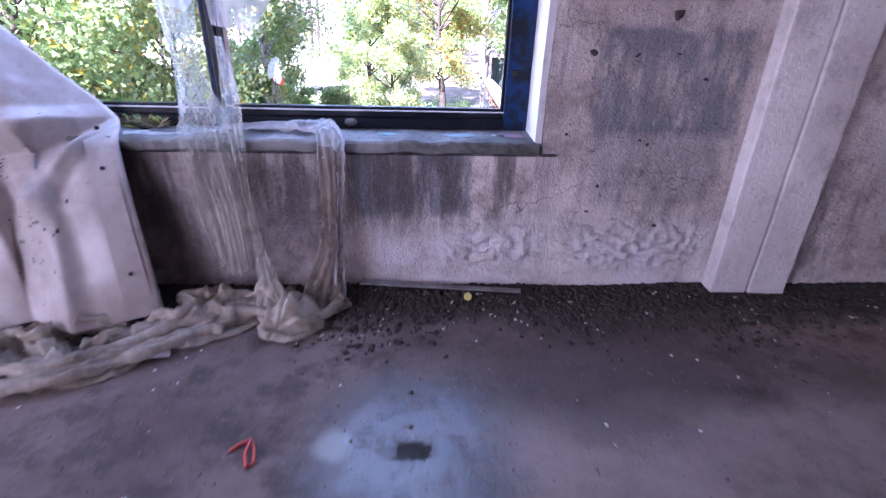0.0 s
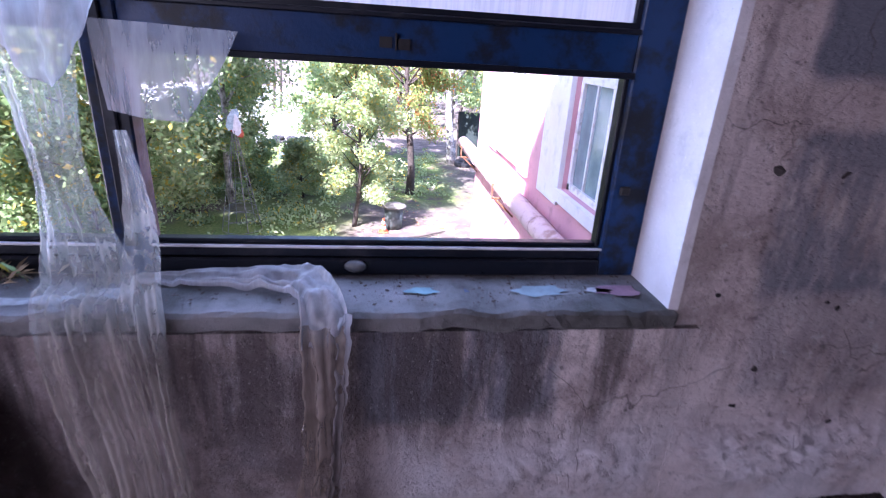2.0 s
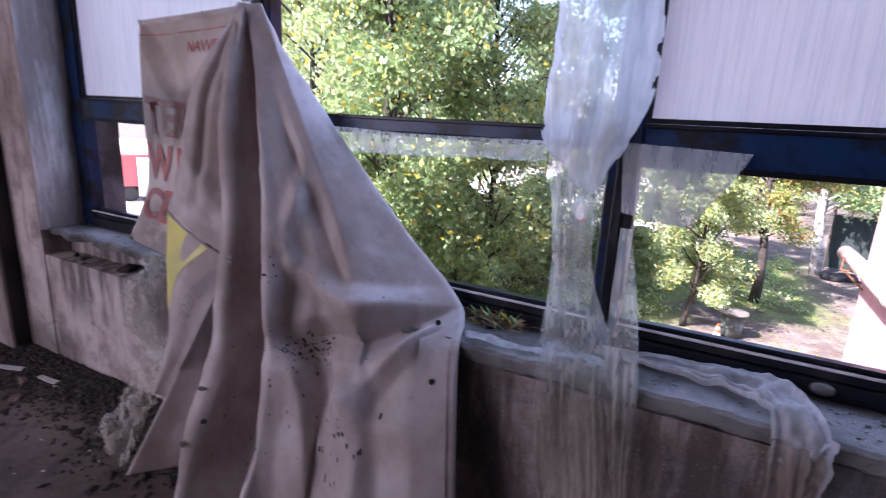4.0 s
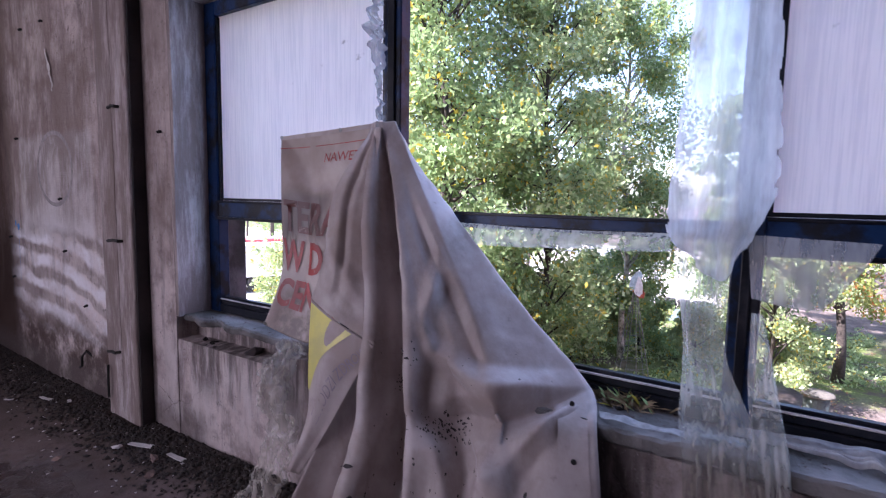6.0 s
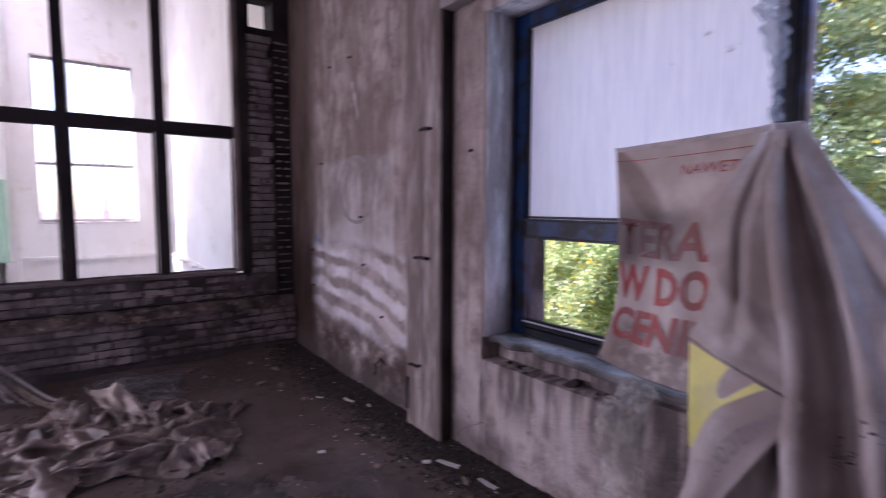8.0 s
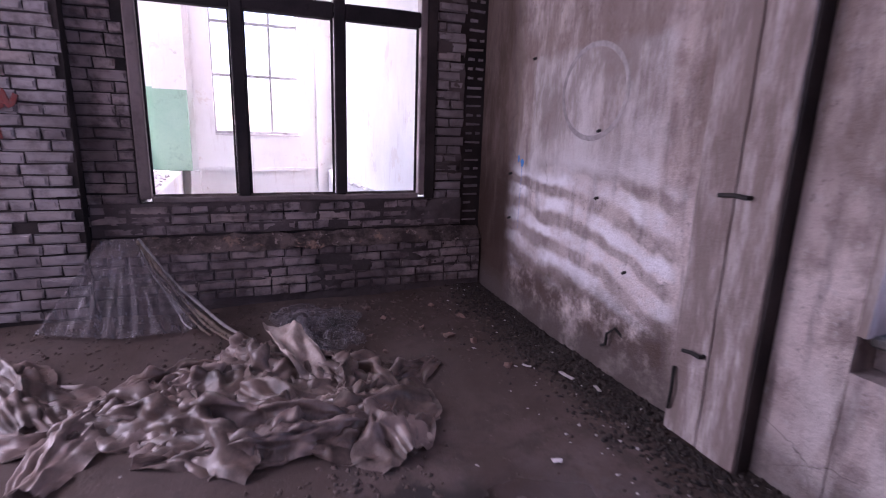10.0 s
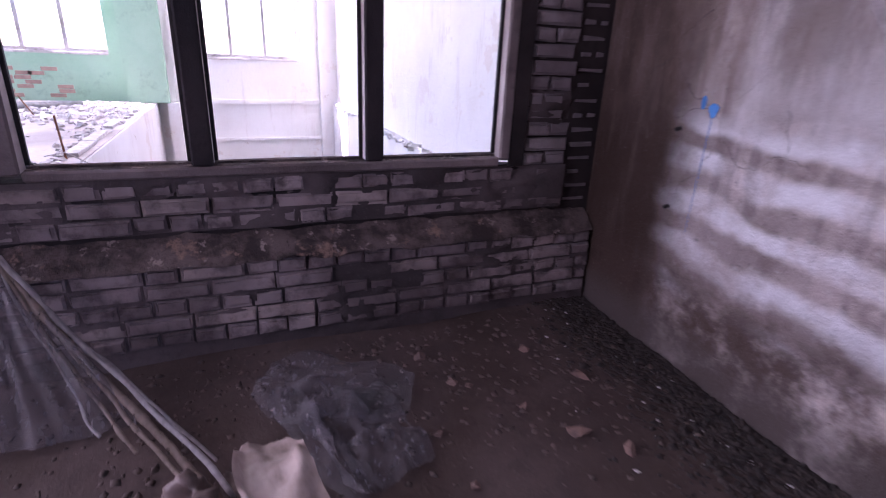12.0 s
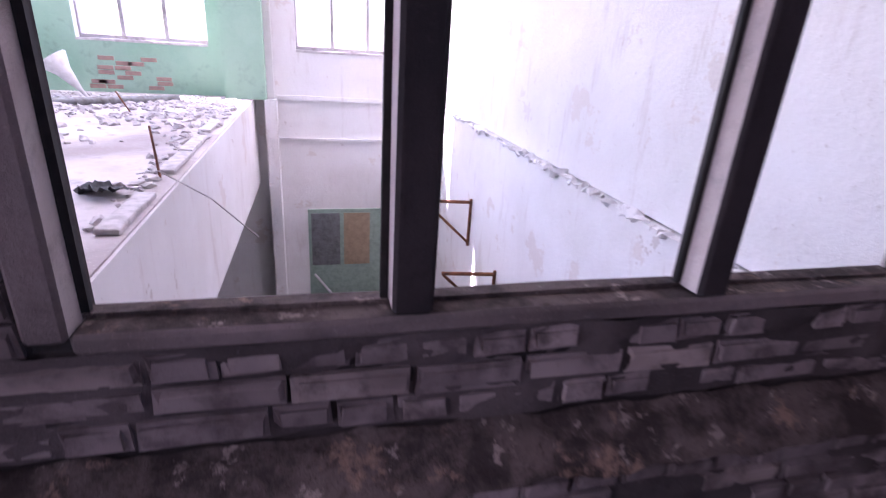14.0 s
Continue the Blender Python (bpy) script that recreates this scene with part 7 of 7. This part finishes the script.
def build_marks():
    stub = [(0, .03, 0), (0, -.014, -.004), (-.004, -.022, -.012)]
    for x, z in ((-5.80, 1.10), (-5.78, .755), (-4.78, 1.44), (-4.44, .67), (-5.55, 1.92), (-4.95, 2.75), (-5.34, 2.75), (-4.74, 1.05), (-3.37, 1.86)):
        hook(x, NY, z, stub, .009)
    hook(-4.45, NY, .33, [(.06, .02, -.06), (0, -.02, .0), (-.05, -.03, -.05), (-.055, -.03, -.12), (-.09, -.03, -.14)], .009)
    for x, z, n in ((-3.745, 1.19, .10), (-3.83, .46, .07), (-3.70, 2.01, .06)):
        hook(x, 2.21, z, [(-n * .7, -.03, -.004), (0, -.03, .004), (n * .6, -.03, 0), (n * .6, .02, 0)], .010, "rusty iron bar end on the pillar")
    hook(-3.93, 2.21, .25, [(0, -.012, .10), (.01, -.02, .0), (0, -.015, -.12)], .008, "bent iron rod on the pillar foot")
    # knocked holes in the plaster: flush dark lumps give the shade inside
    rnd = random.Random(12)
    for x, z, s in ((1.293, 1.146, .016), (1.485, 1.143, .018), (1.369, .43, .014), (1.66, 1.15, .014), (1.22, .80, .010), (1.56, .78, .014), (1.60, .76, .010), (1.40, .56, .014), (1.62, 1.30, .030), (1.80, 1.05, .012), (1.72, .36, .02), (1.33, .27, .012), (1.9, .86, .010)):
        bm = bm_new()
        rock(bm, (x, NY + s * .3, z), s, int(x * 1000), .8)
        tagged(part("dark_hole_lump", bm, MORTAR), "small dark lump for the shade of a knocked plaster hole", "hole", "holes in the plaster")
    # ridged scars where plaster was hacked, and the rough edge beside the reveal
    def relief(name, label, x0, x1, z0, z1, amount, tilt, scale):
        nx, nz = int((x1 - x0) / 0.011), int((z1 - z0) / 0.011)
        verts, faces = [], []
        for j in range(nz + 1):
            for i in range(nx + 1):
                u, v = i / nx, j / nz
                x, z = x0 + (x1 - x0) * u, z0 + (z1 - z0) * v
                fade = min(1, 5 * min(u, 1 - u)) * math.sin(math.pi * v) ** 0.8
                q = Vector(((x + tilt * z) * scale, (z - 0.4 * x * (tilt != 0)) * scale * 1.8, 3.0))
                h = max(0.0, 0.65 - 1.9 * abs(noise.noise(q))) + 0.5 * max(0, noise.noise(q * 2.7))
                verts.append((x, NY + 0.0035 - amount * fade * h, z))
        for j in range(nz):
            for i in range(nx):
                k = j * (nx + 1) + i
                faces.append((k, k + 1, k + nx + 2, k + nx + 1))
        me = bpy.data.meshes.new(name)
        me.from_pydata(verts, [], faces)
        tagged(link_mesh(name, me, PLASTER, smooth=True), label, "plaster scars", kind="structure")
    relief("plaster_scars", "hacked ridges in the plaster above the floor", 1.205, 2.04, 0.10, 0.40, 0.06, 1.2, 9)
    relief("plaster_scars", "hacked ridges in the plaster above the floor", 0.62, 1.195, 0.12, 0.36, 0.055, 1.2, 9)
    relief("plaster_edge", "rough plaster edge beside the reveal", 1.115, 1.30, 0.72, 2.3, 0.012, 0, 14)
    fl = Sheet([[(-4.935, NY - .006, 2.54), (-4.90, NY - .012, 2.54)], [(-4.90, NY - .004, 2.42), (-4.845, NY - .01, 2.41)], [(-4.85, NY - .004, 2.30), (-4.825, NY - .008, 2.31)], [(-4.85, NY - .003, 2.23), (-4.83, NY - .003, 2.23)]], 0, 1, .006, .05, 3)
    t = thing("paint_flake", "loose white flake of paint on the wall", "paint flake")
    fl.part("flake", CHIP, t, nu=8, nv=24)
    blue = mat_plain("bright_blue_paint", (.05, .22, .55), (.04, .15, .4), .5)
    t = thing("paint_splash", "bright blue paint splash with a long drip", "paint")
    for nm, pp in (("blot", [(-5.645 + .024 * math.cos(a) * (1 + .3 * math.sin(3 * a)), NY - .003, 1.187 + .03 * math.sin(a)) for a in [k * .5236 for k in range(12)]]),
                   ("blot", [(-5.70 + .014 * math.cos(a), NY - .003, 1.215 + .028 * math.sin(a)) for a in [k * .5236 for k in range(12)]]),
                   ("drip", [(-5.648, NY - .003, 1.165), (-5.643, NY - .003, 1.165), (-5.655, NY - .003, .66), (-5.657, NY - .003, .66)])):
        bm = bm_new()
        bm.faces.new([bm.verts.new(p) for p in pp])
        part(nm, bm, blue, t)
    # red spray strokes on the pier, grey ring on the wall
    spray = mat_plain("rust_red_spray", (.22, .045, .04), (.17, .07, .065), .9, 0, 30)
    t = thing("spray_marks", "blurred rust-red spray strokes on the brick pier", "graffiti")
    X = WX + .129
    for pts in ([(-1.33, 1.50), (-1.24, 1.52), (-1.25, 1.60), (-1.33, 1.58), (-1.34, 1.46), (-1.24, 1.42)], [(-1.20, 1.66), (-1.17, 1.42), (-1.10, 1.55)], [(-1.17, 1.50), (-1.10, 1.42)],
                [(-1.06, 1.56), (-1.05, 1.47), (-1.0, 1.47), (-.99, 1.56), (-.96, 1.47), (-.92, 1.54)], [(-1.32, 1.36), (-1.31, 1.25)], [(-1.22, 1.36), (-1.21, 1.24)], [(-1.12, 1.36), (-1.11, 1.25)], [(-1.04, 1.35), (-1.03, 1.27)]):
        line = [spline([Vector((X, *p)) for p in pts], k / 20) for k in range(21)]
        bm = tube(bm_new(), line, .017, 6)
        for v in bm.verts:
            v.co.x = X + (v.co.x - X) * .12
        part("stroke", bm, spray, t)
    t = thing("wall_drawing", "faint grey ring drawn on the plaster", "graffiti")
    ring = [(-4.88 + .30 * math.cos(a), NY - .001, 1.66 + .27 * math.sin(a)) for a in [k * math.tau / 40 for k in range(41)]]
    bm = tube(bm_new(), ring, .016, 6, cap=False)
    for v in bm.verts:
        v.co.y = NY - .001 + (v.co.y - NY + .001) * .12
    part("ring", bm, mat_plain("grey_smear", (.24, .21, .21), (.36, .32, .32), .9, 0, 25), t)


build_marks()


# ---- bricks, last ----
lay_bricks(brick_ledge, WX + 0.100, -0.655, NY - 0.02, 0.118, 5, BRICK, 1, miss=0.02)
lay_bricks(wall_west, WX, -0.655, 2.125, 0.605, 3, BRICK, 2, miss=0.09)
lay_bricks(wall_west, WX, 1.875, 2.125, 0.835, 32, BRICK_PALE, 3, worn=0.0, skip=lambda a, b, z: z > 3.2 and b > HOLE[0])
lay_bricks(wall_west, WX - 0.012, 2.135, NY - 0.005, 0.605, 36, BRICK_PALE, 4, worn=0.028, miss=0.0, skip=lambda a, b, z: z > 3.2 and a < HOLE[1])
lay_bricks(wall_west, WX, -0.655, IW0 - 0.012, 0.835, 36, BRICK, 5, miss=0.03)
lay_bricks(brick_pier, WX + 0.122, -1.95, -0.665, 0.075, 37, BRICK_PALE, 6, miss=0.01)
